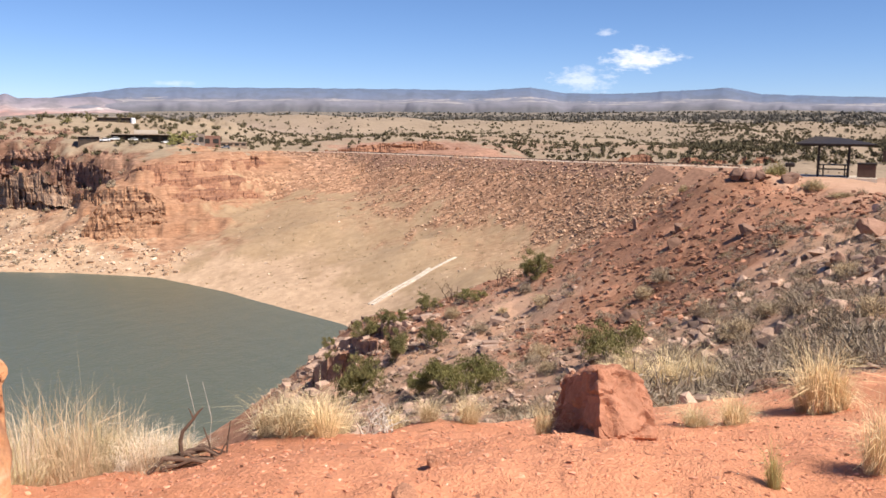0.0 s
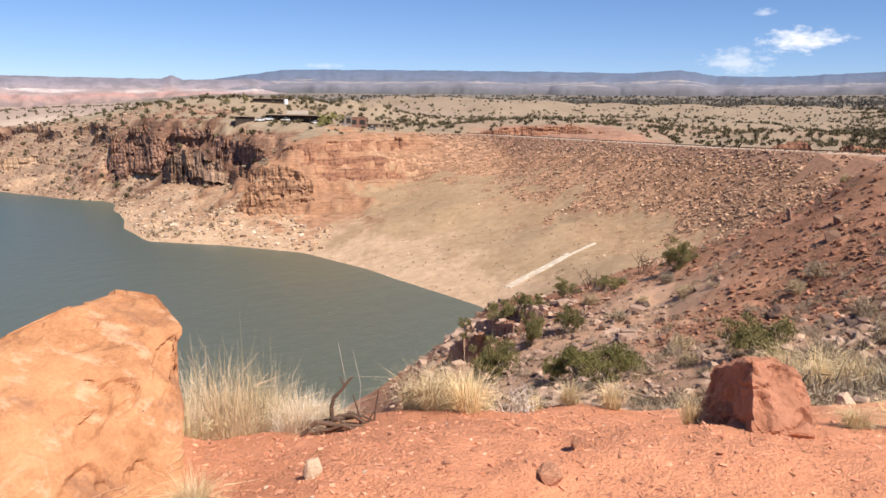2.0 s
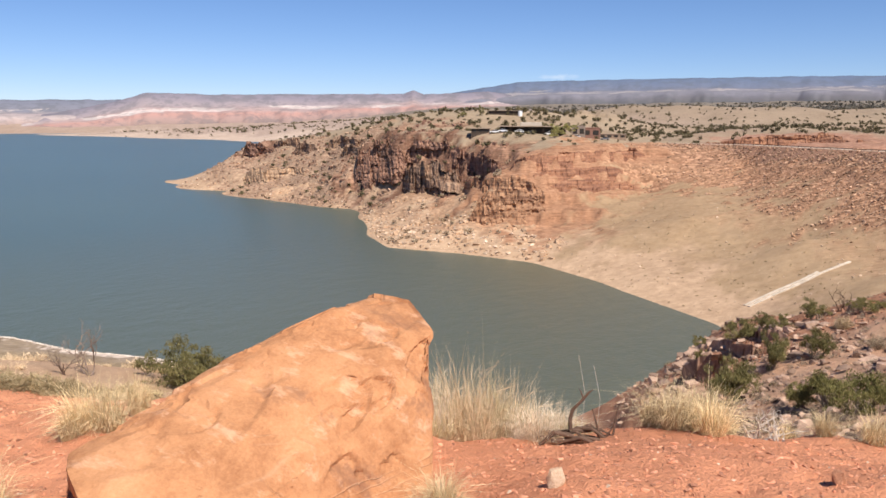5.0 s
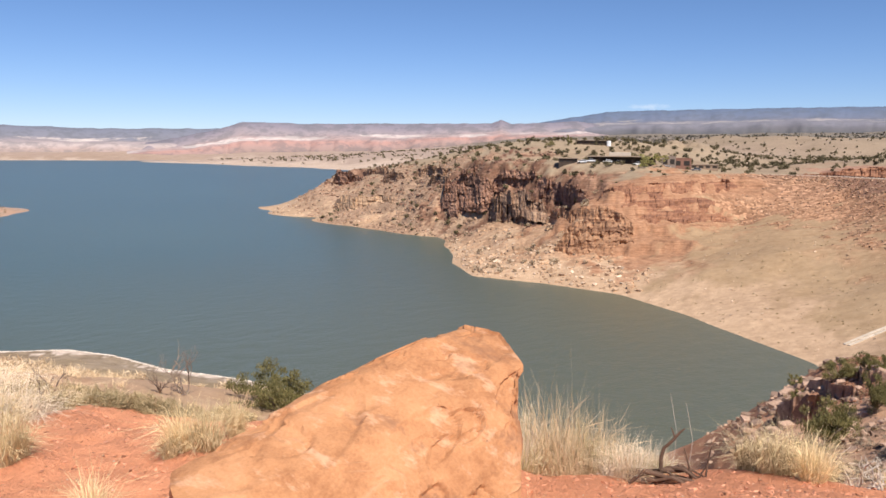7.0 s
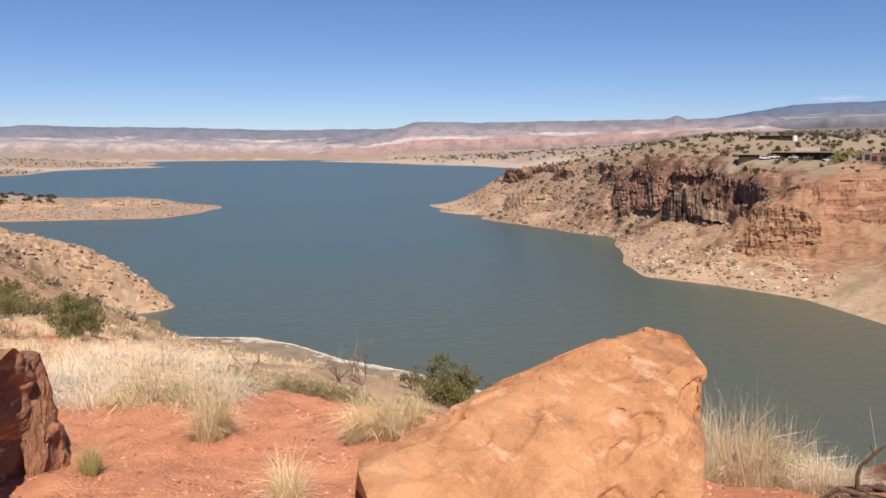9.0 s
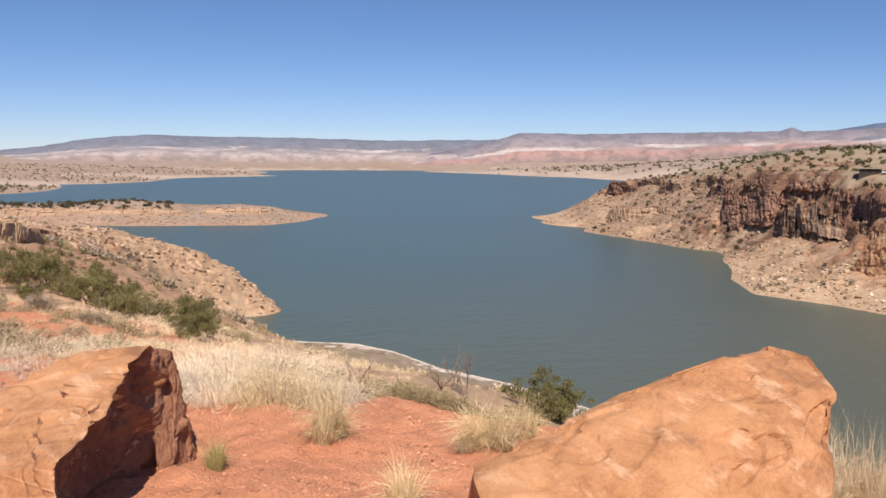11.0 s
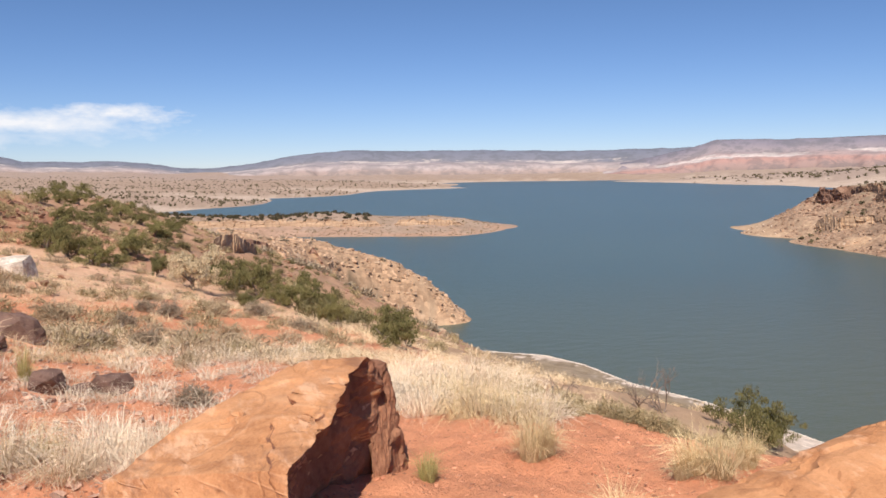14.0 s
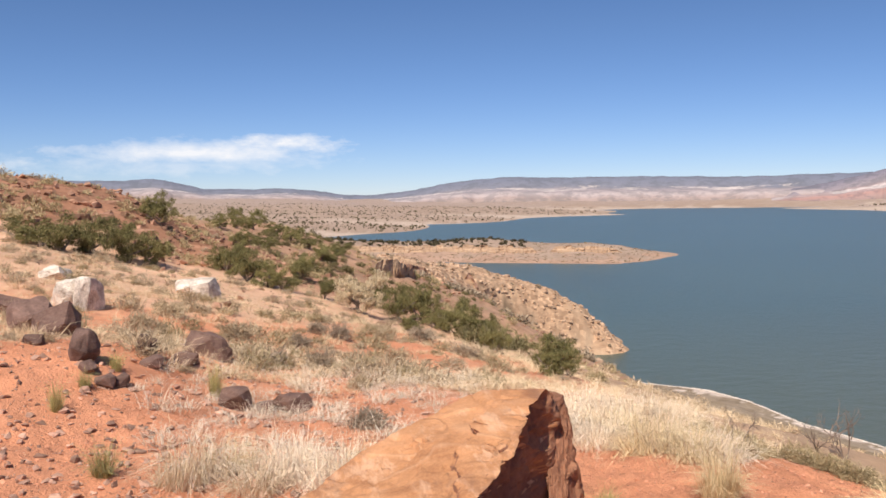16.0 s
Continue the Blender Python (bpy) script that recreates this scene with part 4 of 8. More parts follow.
def hull_rock(corners, cuts=4, rough=0.03, seed=0, wave=0.35, chips=60, plates=1.0):
    """A block with the given corners, its faces broken up and worn."""
    bm = bmesh.new()
    for c in corners:
        bm.verts.new(c)
    res = bmesh.ops.convex_hull(bm, input=bm.verts)
    bmesh.ops.delete(bm, geom=list({g for g in res["geom_interior"] + res["geom_unused"] if isinstance(g, bmesh.types.BMVert)}), context="VERTS")
    bmesh.ops.triangulate(bm, faces=bm.faces)
    size = max((a.co - b.co).length for a in bm.verts for b in bm.verts)
    for _ in range(cuts):
        long_edges = [e for e in bm.edges if e.calc_length() > size / 2 ** (cuts + 0.7)]
        bmesh.ops.subdivide_edges(bm, edges=long_edges, cuts=1, use_grid_fill=True)
        bmesh.ops.triangulate(bm, faces=[f for f in bm.faces if len(f.verts) > 4])
    for _ in range(2):
        bmesh.ops.smooth_vert(bm, verts=bm.verts, factor=0.16, use_axis_x=True, use_axis_y=True, use_axis_z=True)
    bm.normal_update()
    off = Vector((seed * 7.13, seed * 3.7, seed * 1.9))
    moves = []
    for v in bm.verts:
        p = v.co / wave + off
        flaky = 0.3 * noise.fractal(p * 0.8, 0.9, 2.1, 6) + 0.3 * abs(noise.noise(p * 2.3 + Vector((0, 0, v.co.z * 4 / wave))))
        cell, centres = noise.voronoi(p * 1.1 + noise.noise_vector(p * 1.5) * 0.35)
        plate = noise.cell(centres[0] * 7.7) * 0.5
        flaky += plates * (0.8 * plate - 0.5 * max(0.0, 0.05 - (cell[1] - cell[0])) / 0.05)
        pit = max(0.0, noise.noise(p * 4.2 + Vector((9, 4, 1))) - 0.3) * 2.6
        crack = max(0.0, 0.09 - abs(noise.noise(p * 0.9 + Vector((3, 8, 5))))) * 7
        moves.append(v.normal * rough * (flaky - pit - crack * 0.5 + 0.35 * noise.fractal(p * 5.0, 0.8, 2.1, 3)))
    for v, d in zip(bm.verts, moves):
        v.co += d
    # chips: each with one sharp edge, running out flat on the other side
    rng = random.Random(seed)
    spots = [v for v in bm.verts if v.normal.z > -0.2 and all(v.normal.dot(e.other_vert(v).normal) > 0.95 for e in v.link_edges)]
    for _ in range(chips):
        at_v = spots[rng.randrange(len(spots))]
        n, centre = at_v.normal.copy(), at_v.co.copy()
        e1 = (n.orthogonal() + n.cross(n.orthogonal()) * rng.uniform(-2, 2)).normalized()
        e2 = n.cross(e1)
        big = size * rng.choice((0.025, 0.035, 0.05, 0.08, 0.13))
        long, wide, depth = big * rng.uniform(0.6, 1.4), big * rng.uniform(0.4, 0.8), big * rng.uniform(0.11, 0.25) * min(1.0, 0.12 / big)
        for v in bm.verts:
            d = v.co - centre
            if abs(d.x) > big * 2 or abs(d.y) > big * 2 or abs(d.z) > big * 2 or v.normal.dot(n) < 0.85:
                continue
            a, b = d.dot(e1) / long, d.dot(e2) / wide
            if a * a + b * b < 1:
                v.co -= n * depth * (0.5 + 0.5 * a) * min(1.0, (1 - a * a - b * b) * 5)
    return bm


def boulder_mesh(name, seed, mat, squash=(1, 0.8, 0.6), rough=0.035, points=13):
    """A broken flat-faced block of unit size, resting a little below its origin."""
    rng = random.Random(seed)
    bm = bmesh.new()
    for _ in range(points):
        p = Vector((rng.gauss(0, 1), rng.gauss(0, 1), rng.gauss(0, 1))).normalized()
        p.z = min(max(p.z, -0.7), 0.55)
        bm.verts.new(p * 0.5 * rng.uniform(0.85, 1.15))
    res = bmesh.ops.convex_hull(bm, input=bm.verts)
    bmesh.ops.delete(bm, geom=list({g for g in res["geom_interior"] + res["geom_unused"] if isinstance(g, bmesh.types.BMVert)}), context="VERTS")
    bmesh.ops.subdivide_edges(bm, edges=bm.edges[:], cuts=2, use_grid_fill=True)
    bmesh.ops.triangulate(bm, faces=bm.faces)
    bmesh.ops.subdivide_edges(bm, edges=bm.edges[:], cuts=1, use_grid_fill=True)
    bmesh.ops.smooth_vert(bm, verts=bm.verts, factor=0.3, use_axis_x=True, use_axis_y=True, use_axis_z=True)
    bm.normal_update()
    for v in bm.verts:
        v.co += v.normal * rough * (noise.fractal(v.co * 3.1 + Vector((seed, 0, 0)), 1.0, 2.0, 3) - max(0.0, noise.noise(v.co * 7 + Vector((0, seed, 0))) - 0.2) * 1.5)
        v.co.x *= squash[0]
        v.co.y *= squash[1]
        v.co.z *= squash[2]
    low, high = min(v.co.z for v in bm.verts), max(v.co.z for v in bm.verts)
    wide = max(v.co.x for v in bm.verts) - min(v.co.x for v in bm.verts)
    for v in bm.verts:
        v.co = Vector((v.co.x / wide, v.co.y / wide, (v.co.z - low) / (high - low) * squash[2] * 1.25 - 0.34))
    me = bpy.data.meshes.new(name)
    bm.to_mesh(me)
    bm.free()
    me.materials.append(mat)
    return me


def polar(az, r, z):
    d = heading(az) * r
    return Vector((d.x, d.y, z))


TAN_BLOCK = [polar(51.7, 3.85, 43.55), polar(51.8, 3.70, 43.54), polar(47.0, 4.10, 43.65), polar(42.1, 4.25, 43.80), polar(34.9, 4.40, 44.01),
    polar(32.1, 4.65, 44.04), polar(29.5, 4.50, 44.03), polar(27.8, 4.25, 43.92), polar(27.8, 4.15, 43.82), polar(28.4, 4.00, 43.70), polar(51.0,
    3.45, 43.47), polar(41.1, 3.35, 43.40), polar(27.6, 3.75, 43.2), polar(28.2, 4.45, 43.1), polar(33.5, 3.55, 43.2), polar(52, 4.2, 43.25),
    polar(46, 4.75, 43.15), polar(38, 5.05, 43.7), polar(31, 5.1, 43.75), polar(30, 5.1, 43.1), polar(44, 4.75, 43.5)]
SPLIT_BLOCK = [polar(73.2, 4.80, 43.98), polar(77.9, 4.95, 43.95), polar(86.3, 4.55, 43.74), polar(91.0, 4.20, 43.63), polar(75.2, 4.30, 43.96),
    polar(76.6, 3.90, 43.88), polar(79.6, 3.50, 43.82), polar(72.4, 5.05, 43.83), polar(71.9, 5.30, 43.50), polar(71.9, 5.45, 43.16), polar(80, 3.1,
    43.0), polar(91, 3.9, 43.0), polar(92, 4.6, 43.2), polar(84, 5.3, 43.0), polar(72.4, 5.5, 43.0), polar(77, 5.3, 43.6)]
SPLIT_RIB = [polar(73.4, 5.0, 43.86), polar(72.2, 5.05, 43.88), polar(73.0, 5.4, 43.84), polar(72.2, 5.35, 43.82), polar(71.6, 5.05, 43.72), polar(73.4, 4.9, 43.6), polar(71.3, 5.05, 43.5), polar(70.7, 5.1, 43.2),
    polar(73.2, 4.8, 43.2), polar(70.4, 5.1, 42.9), polar(73.0, 4.72, 42.9), polar(70.6, 5.5, 42.9), polar(72.5, 5.5, 42.9)]
RED_BLOCK = [polar(-8.2, 5.05, 43.66), polar(-10.2, 5.00, 43.68), polar(-7.0, 5.10, 43.56), polar(-11.7, 4.95, 43.66), polar(-12.6, 4.90, 43.58),
    polar(-6.4, 5.10, 43.30), polar(-9.6, 4.40, 43.47), polar(-13.2, 4.60, 43.43), polar(-9.2, 4.65, 43.75), polar(-12.8, 5.2, 43.1), polar(-7, 5.25,
    43.5), polar(-8.9, 4.5, 43.0), polar(-12.9, 4.55, 43.0), polar(-5.0, 5.2, 43.0)]


def broken_end(bm, way):
    """Hollows out and roughens the end that faces the given way, and paints its shade with the darker stone."""
    near_end, far_way = Vector((-3.25, 0.57, 43.5)), Vector((-0.86, 0.51, 0))
    bm.normal_update()
    bm.verts.index_update()
    mask = [min(1.0, max(0.0, (v.normal.dot(way) - 0.45) * 3)) for v in bm.verts]
    for _ in range(5):
        mask = [0.4 * mask[v.index] + 0.6 * sum(mask[e.other_vert(v).index] for e in v.link_edges) / len(v.link_edges) for v in bm.verts]
    for v in bm.verts:
        if mask[v.index] > 0.02:
            p = v.co * 2.6
            q = (v.co - near_end).dot(far_way) / 2.08
            v.co -= way * mask[v.index] * (0.26 * max(0.0, 1 - ((q - 0.42) / 0.4) ** 2) - 0.02 + 0.15 * abs(noise.noise(p + Vector((0, 0, 3)))) + 0.05 * noise.fractal(p * 2.2, 0.8, 2.1, 4))
    bm.normal_update()
    # faces turned this way, out of the sun, take the shade-dark stone
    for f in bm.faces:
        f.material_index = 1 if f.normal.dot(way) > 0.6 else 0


for corners, rock_label, rock_mat, seed, rough in ((TAN_BLOCK, "large tan sandstone boulder with a sloping worn face", SANDSTONE, 1, 0.008),
                                            (SPLIT_BLOCK, "large orange sandstone boulder with a broken end coloured dark as shade", SANDSTONE, 2, 0.011),
                                            (RED_BLOCK, "small red crumbly boulder on bare red dirt", CONGLOMERATE, 3, 0.035)):
    bm = hull_rock(corners, 5 if corners is RED_BLOCK else 6, rough, seed, 0.6 if corners is TAN_BLOCK else 0.35, 40 if corners is SPLIT_BLOCK else 130, 1.0 if corners is RED_BLOCK else 0.55)
    if corners is SPLIT_BLOCK:
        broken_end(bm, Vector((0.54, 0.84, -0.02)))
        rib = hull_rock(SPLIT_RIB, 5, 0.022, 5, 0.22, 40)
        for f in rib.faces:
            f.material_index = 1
        rib_mesh = bpy.data.meshes.new("rib")
        rib.to_mesh(rib_mesh)
        rib.free()
        bm.from_mesh(rib_mesh)
        bpy.data.meshes.remove(rib_mesh)
    tagged(part("boulder", bm, rock_mat, smooth=True), rock_label, "boulder", "boulders at the overlook").data.materials.append(SHADED_STONE)


# ---- loose stones, scattered as joined meshes ----
def array_mesh(name, verts, tris, mat, smooth=False):
    me = bpy.data.meshes.new(name)
    me.vertices.add(len(verts))
    me.vertices.foreach_set("co", np.asarray(verts, np.float32).ravel())
    me.loops.add(len(tris) * 3)
    me.loops.foreach_set("vertex_index", np.asarray(tris, np.int32).ravel())
    me.polygons.add(len(tris))
    me.polygons.foreach_set("loop_start", np.arange(0, len(tris) * 3, 3, dtype=np.int32))
    me.update(calc_edges=True)
    me.polygons.foreach_set("use_smooth", np.full(len(tris), smooth))
    me.validate()
    if mat is not None:
        me.materials.append(mat)
    return me


def stone_template(seed, points=9, boxy=False):
    """An angular broken stone of unit size: the hull of a few random points, or of a jittered box."""
    rng = random.Random(seed)
    bm = bmesh.new()
    if boxy:
        for sx, sy, sz in [(i, j, k) for i in (-1, 1) for j in (-1, 1) for k in (-1, 1)]:
            for _ in range(2):
                bm.verts.new((sx * rng.uniform(0.28, 0.48), sy * rng.uniform(0.28, 0.48), sz * rng.uniform(0.3, 0.45)))
    else:
        for _ in range(points):
            p = Vector((rng.gauss(0, 1), rng.gauss(0, 1), rng.gauss(0, 1))).normalized()
            bm.verts.new(p * rng.uniform(0.42, 0.56))
    res = bmesh.ops.convex_hull(bm, input=bm.verts)
    bmesh.ops.delete(bm, geom=list({g for g in res["geom_interior"] + res["geom_unused"] if isinstance(g, bmesh.types.BMVert)}), context="VERTS")
    bmesh.ops.triangulate(bm, faces=bm.faces)
    bm.verts.index_update()
    data = np.array([v.co for v in bm.verts]), np.array([[v.index for v in f.verts] for f in bm.faces])
    bm.free()
    return data


SMALL_STONES = [stone_template(100 + k, 10) for k in range(10)]
CRUMBS = [stone_template(150 + k, 6) for k in range(10)]
BLOCK_STONES = [stone_template(200 + k, boxy=True) for k in range(10)]


def scatter(name, label, templates, spots, mat, category, rng, flat=(0.45, 0.8), sink=0.2, level=None):
    """Joins stones of the templates at spots (x, y, size) into one mesh on the ground, or at the given level."""
    vs, ts, n = [], [], 0
    for x, y, size in spots:
        tv, tt = templates[rng.randrange(len(templates))]
        c, s = math.cos(a := rng.uniform(0, 6.283)), math.sin(a)
        sx, sy, sz = size * rng.uniform(0.8, 1.3), size * rng.uniform(0.6, 1.0), size * rng.uniform(*flat)
        p = tv * (sx, sy, sz)
        tilt = rng.gauss(0, 0.22)
        p = np.stack([p[:, 0], p[:, 1] * math.cos(tilt) - p[:, 2] * math.sin(tilt), p[:, 1] * math.sin(tilt) + p[:, 2] * math.cos(tilt)], 1)
        p = np.stack([p[:, 0] * c - p[:, 1] * s + x, p[:, 0] * s + p[:, 1] * c + y, p[:, 2] + (level or ground_at)(x, y) + sz * (0.4 - sink)], 1)
        vs.append(p)
        ts.append(tt + n)
        n += len(tv)
    ob = new(name, array_mesh(name, np.concatenate(vs), np.concatenate(ts), mat))
    return tagged(ob, label, category, kind="stuff")


def pieces_of(name, piece, label, templates, spots, mat, category, rng, flat=(0.45, 0.8), sink=0.2):
    """One thing whose stones, set at spots (x, y, size), are parts of their own."""
    thing = new(name)
    foot = Vector((spots[0][0], spots[0][1], ground_at(*spots[0][:2])))
    thing.location = foot
    meshes = [array_mesh(piece, tv, tt, mat) for tv, tt in templates]
    for x, y, size in spots:
        ob = new(piece, meshes[rng.randrange(len(meshes))])
        ob.parent = thing
        sz = size * rng.uniform(*flat)
        ob.matrix_basis = Matrix.LocRotScale(Vector((x, y, ground_at(x, y) + sz * (0.4 - sink))) - foot, Euler((rng.gauss(0, 0.2), rng.gauss(0, 0.2), rng.uniform(0, 6.28))), (size * rng.uniform(0.8, 1.3), size * rng.uniform(0.6, 1.0), sz))
    return tagged(thing, label, category)


def spots_on(rng, count, az, r, size, zones, least=0.5, power=2.2, tries=40):
    """Random places within headings and distances, on ground of the given kinds; many small, few large."""
    found, n = [], 0
    while len(found) < count and n < count * tries:
        n += 1
        a = rng.uniform(*az)
        d = math.exp(rng.uniform(math.log(r[0]), math.log(r[1])))
        p = heading(a) * d
        if zones and kind_at(p.x, p.y, *zones) < least * rng.uniform(0.6, 1.2):
            continue
        if ground_at(p.x, p.y) < 0.25:
            continue
        found.append((p.x, p.y, size[0] + (size[1] - size[0]) * rng.random() ** power))
    return found


DAM_STONE = mottled("dam_stone", (0.18, 0.11, 0.072), (0.50, 0.32, 0.21), 0.35, 0.95, 9, 0.5, 0.05, per_object=0.25, vary_island=0.55)
HILL_STONE = mottled("hill_stone", (0.18, 0.10, 0.07), (0.34, 0.205, 0.145), 1.2, 0.95, 6, 0.5, 0.03, per_object=0.2, vary_island=0.35)
DARK_STONE = mottled("varnished_cliff_stone", (0.11, 0.06, 0.048), (0.28, 0.15, 0.10), 0.25, 0.9, 9, 0.6, 0.08, vary_island=0.45)
SPIT_STONE = mottled("tan_spit_stone", (0.30, 0.18, 0.115), (0.66, 0.46, 0.31), 0.5, 0.95, 9, 0.6, 0.05, vary_island=0.35)
PALE_STONE = mottled("bleached_stone", (0.46, 0.32, 0.22), (0.68, 0.53, 0.40), 0.4, 0.95, 9, 0.4, 0.05, vary_island=0.35)
SLOPE_STONE = mottled("slope_stone", (0.15, 0.095, 0.07), (0.50, 0.34, 0.25), 1.2, 0.95, 6, 0.5, 0.03, vary_island=0.5)
RED_RUBBLE = mottled("red_rubble", (0.22, 0.115, 0.075), (0.48, 0.27, 0.175), 1.2, 0.95, 6, 0.5, 0.03, vary_island=0.4)
GRAVEL = mottled("purple_brown_gravel", (0.26, 0.14, 0.10), (0.56, 0.34, 0.24), 6, 0.95, 5, 0.5, 0.01, vary_island=0.45)
DIRT_ROCK = mottled("dirt_crusted_rock", (0.48, 0.215, 0.12), (0.72, 0.36, 0.215), 9, 0.95, 5, 0.7, 0.02)
CREAM_ROCK = mottled("cream_sandstone", (0.52, 0.32, 0.20), (0.84, 0.63, 0.44), 9, 0.95, 5, 0.6, 0.02)
PALE_TALUS = mottled("tan_talus_stone", (0.30, 0.19, 0.12), (0.60, 0.42, 0.28), 0.3, 0.95, 9, 0.6, 0.06, vary_island=0.4)
CLOD = mottled("red_clod", (0.42, 0.17, 0.095), (0.66, 0.32, 0.20), 9, 0.95, 5, 0.5, 0.01, vary_island=0.5)

HILL_CLOD = mottled("hill_clod", (0.15, 0.07, 0.045), (0.38, 0.19, 0.12), 1.2, 0.95, 6, 0.5, 0.03, vary_island=0.45)
POINT_STONE = mottled("brown_point_stone", (0.20, 0.125, 0.09), (0.46, 0.31, 0.21), 0.3, 0.95, 9, 0.6, 0.08, vary_island=0.4)

rng = random.Random(7)
scatter("riprap_stones", "brown broken stones paving the face of the dam", SMALL_STONES, spots_on(rng, 14000, (-16.5, 16), (150, 415), (0.4, 1.35), ("riprap", "riprap_top"), 0.55), DAM_STONE, "riprap", rng)
pieces_of("dam_riprap", "stone", "larger broken stones low on the face of the dam", SMALL_STONES, spots_on(rng, 280, (-14, 8), (165, 240), (0.7, 1.3), ("riprap",), 0.6, 1.5), DAM_STONE, "riprap", rng)
scatter("hill_stones", "reddish brown stones scattered over the bare hill", SMALL_STONES, spots_on(rng, 11000, (-26, 9), (26, 92), (0.07, 0.5), ("red_hill",), 0.5, 4.5), HILL_CLOD, "stones", rng)
scatter("slope_stones", "grey and brown stones among scrub on the slope", SMALL_STONES, spots_on(rng, 2600, (-27, 9), (20, 60), (0.1, 0.75), ("shrub_slope",), 0.4, 4) + spots_on(rng, 1800, (-29, 2), (8, 24), (0.04, 0.26), ("shrub_slope",), 0.4, 3), SLOPE_STONE, "stones", rng, (0.6, 1.0), 0.3)
pieces_of("rock_ledge", "block", "stacked red sandstone blocks along the ledge over the water", BLOCK_STONES, [(x, y, s) for a, d, k in ((8.2, 84, 26), (9.8, 74, 40), (11.6, 63, 40), (12.6, 54, 30), (6.0, 68, 24), (4.0, 56, 18), (0.0, 44, 18))
        for x, y, s in ((*(heading(a + rng.gauss(0, 0.8)) * (d + rng.gauss(0, 4))).to_2d(), rng.uniform(0.3, 1.1)) for _ in range(k))], SLOPE_STONE, "rock ledge", rng, (0.3, 0.55))
scatter("gully_rubble", "broken reddish rubble in the gully below the rim", SMALL_STONES, spots_on(rng, 2600, (1, 17), (14, 70), (0.1, 0.7), (), 0.5, 3.5), SLOPE_STONE, "stones", rng, (0.5, 0.9))
scatter("spit_stones", "tan and orange stones heaped on the rocky spit", SMALL_STONES + BLOCK_STONES, spots_on(rng, 7500, (64, 81), (100, 262), (0.25, 1.7), ("spit",), 0.5, 4.5), SPIT_STONE, "stones", rng, (0.35, 0.7), 0.3)
ridge = [Vector((p[0], p[1], 0)) for p in SPIT_RIDGE]
scatter("spit_crest_blocks", "large tan blocks along the crest of the spit", BLOCK_STONES, [(q.x, q.y, rng.uniform(0.5, 1.9)) for q in (a.lerp(b, rng.random()) * rng.gauss(0.99, 0.012) for a, b in zip(ridge, ridge[1:]) for _ in range(26))], SPIT_STONE, "stones", rng, (0.25, 0.5), 0.3)
scatter("dark_cliff_blocks", "dark varnished blocks on the cliff of the headland", BLOCK_STONES, spots_on(rng, 700, (24, 43), (355, 690), (0.5, 2.4), ("dark_cliff",), 0.5, 3), DARK_STONE, "cliff rock", rng, (0.5, 1.0))
scatter("point_blocks", "brown blocks and rubble over the low end of the headland", BLOCK_STONES, spots_on(rng, 2400, (30, 46), (380, 700), (0.5, 2.4), ("rubble",), 0.4, 3), POINT_STONE, "cliff rock", rng, (0.4, 0.8))
scatter("orange_cliff_blocks", "tan sandstone blocks strewn at the foot of the cliffs", BLOCK_STONES, spots_on(rng, 900, (20, 40), (270, 560), (0.4, 2.2), ("talus", "beach"), 0.4, 4), PALE_TALUS, "cliff rock", rng, (0.4, 0.8))


def course(name, label, mat, rng, levels, az, r, zones, width, tall, keep=0.75, out=0.25, deep=0.85):
    """Blocks set along the level lines of a cliff, so that they make broken ledges."""
    vs, ts, n = [], [], 0
    for level in levels:
        a = az[0] + rng.uniform(0, 0.3)
        while a < az[1]:
            w = rng.uniform(*width) * rng.choice((0.6, 1.0, 1.4))
            wob = level + 1.2 * math.sin(a * 1.3 + level) + rng.gauss(0, 0.5)
            d = np.linspace(r[0], r[1], 260)
            dirn = heading(a)
            hit = next((q for q in d if ground_at(dirn.x * q, dirn.y * q) > wob), None)
            if hit is not None and rng.random() < keep and kind_at(dirn.x * hit, dirn.y * hit, *zones) > 0.45:
                tv, tt = BLOCK_STONES[rng.randrange(len(BLOCK_STONES))]
                h = rng.uniform(*tall)
                turn = radians(a) + rng.gauss(0, 0.2)
                p = tv * (w * 1.35, w * deep * rng.uniform(0.8, 1.15), h * 1.25)
                c, s = math.cos(turn), math.sin(turn)
                q = hit + w * (0.3 - out)
                vs.append(np.stack([p[:, 0] * c - p[:, 1] * s + dirn.x * q, p[:, 0] * s + p[:, 1] * c + dirn.y * q, p[:, 2] + wob - h * 0.25], 1))
                ts.append(tt + n)
                n += len(tv)
            a += math.degrees(w * 0.8 / (hit or r[1]))
    ob = new(name, array_mesh(name, np.concatenate(vs), np.concatenate(ts), mat))
    return tagged(ob, label, "cliff rock", kind="stuff")


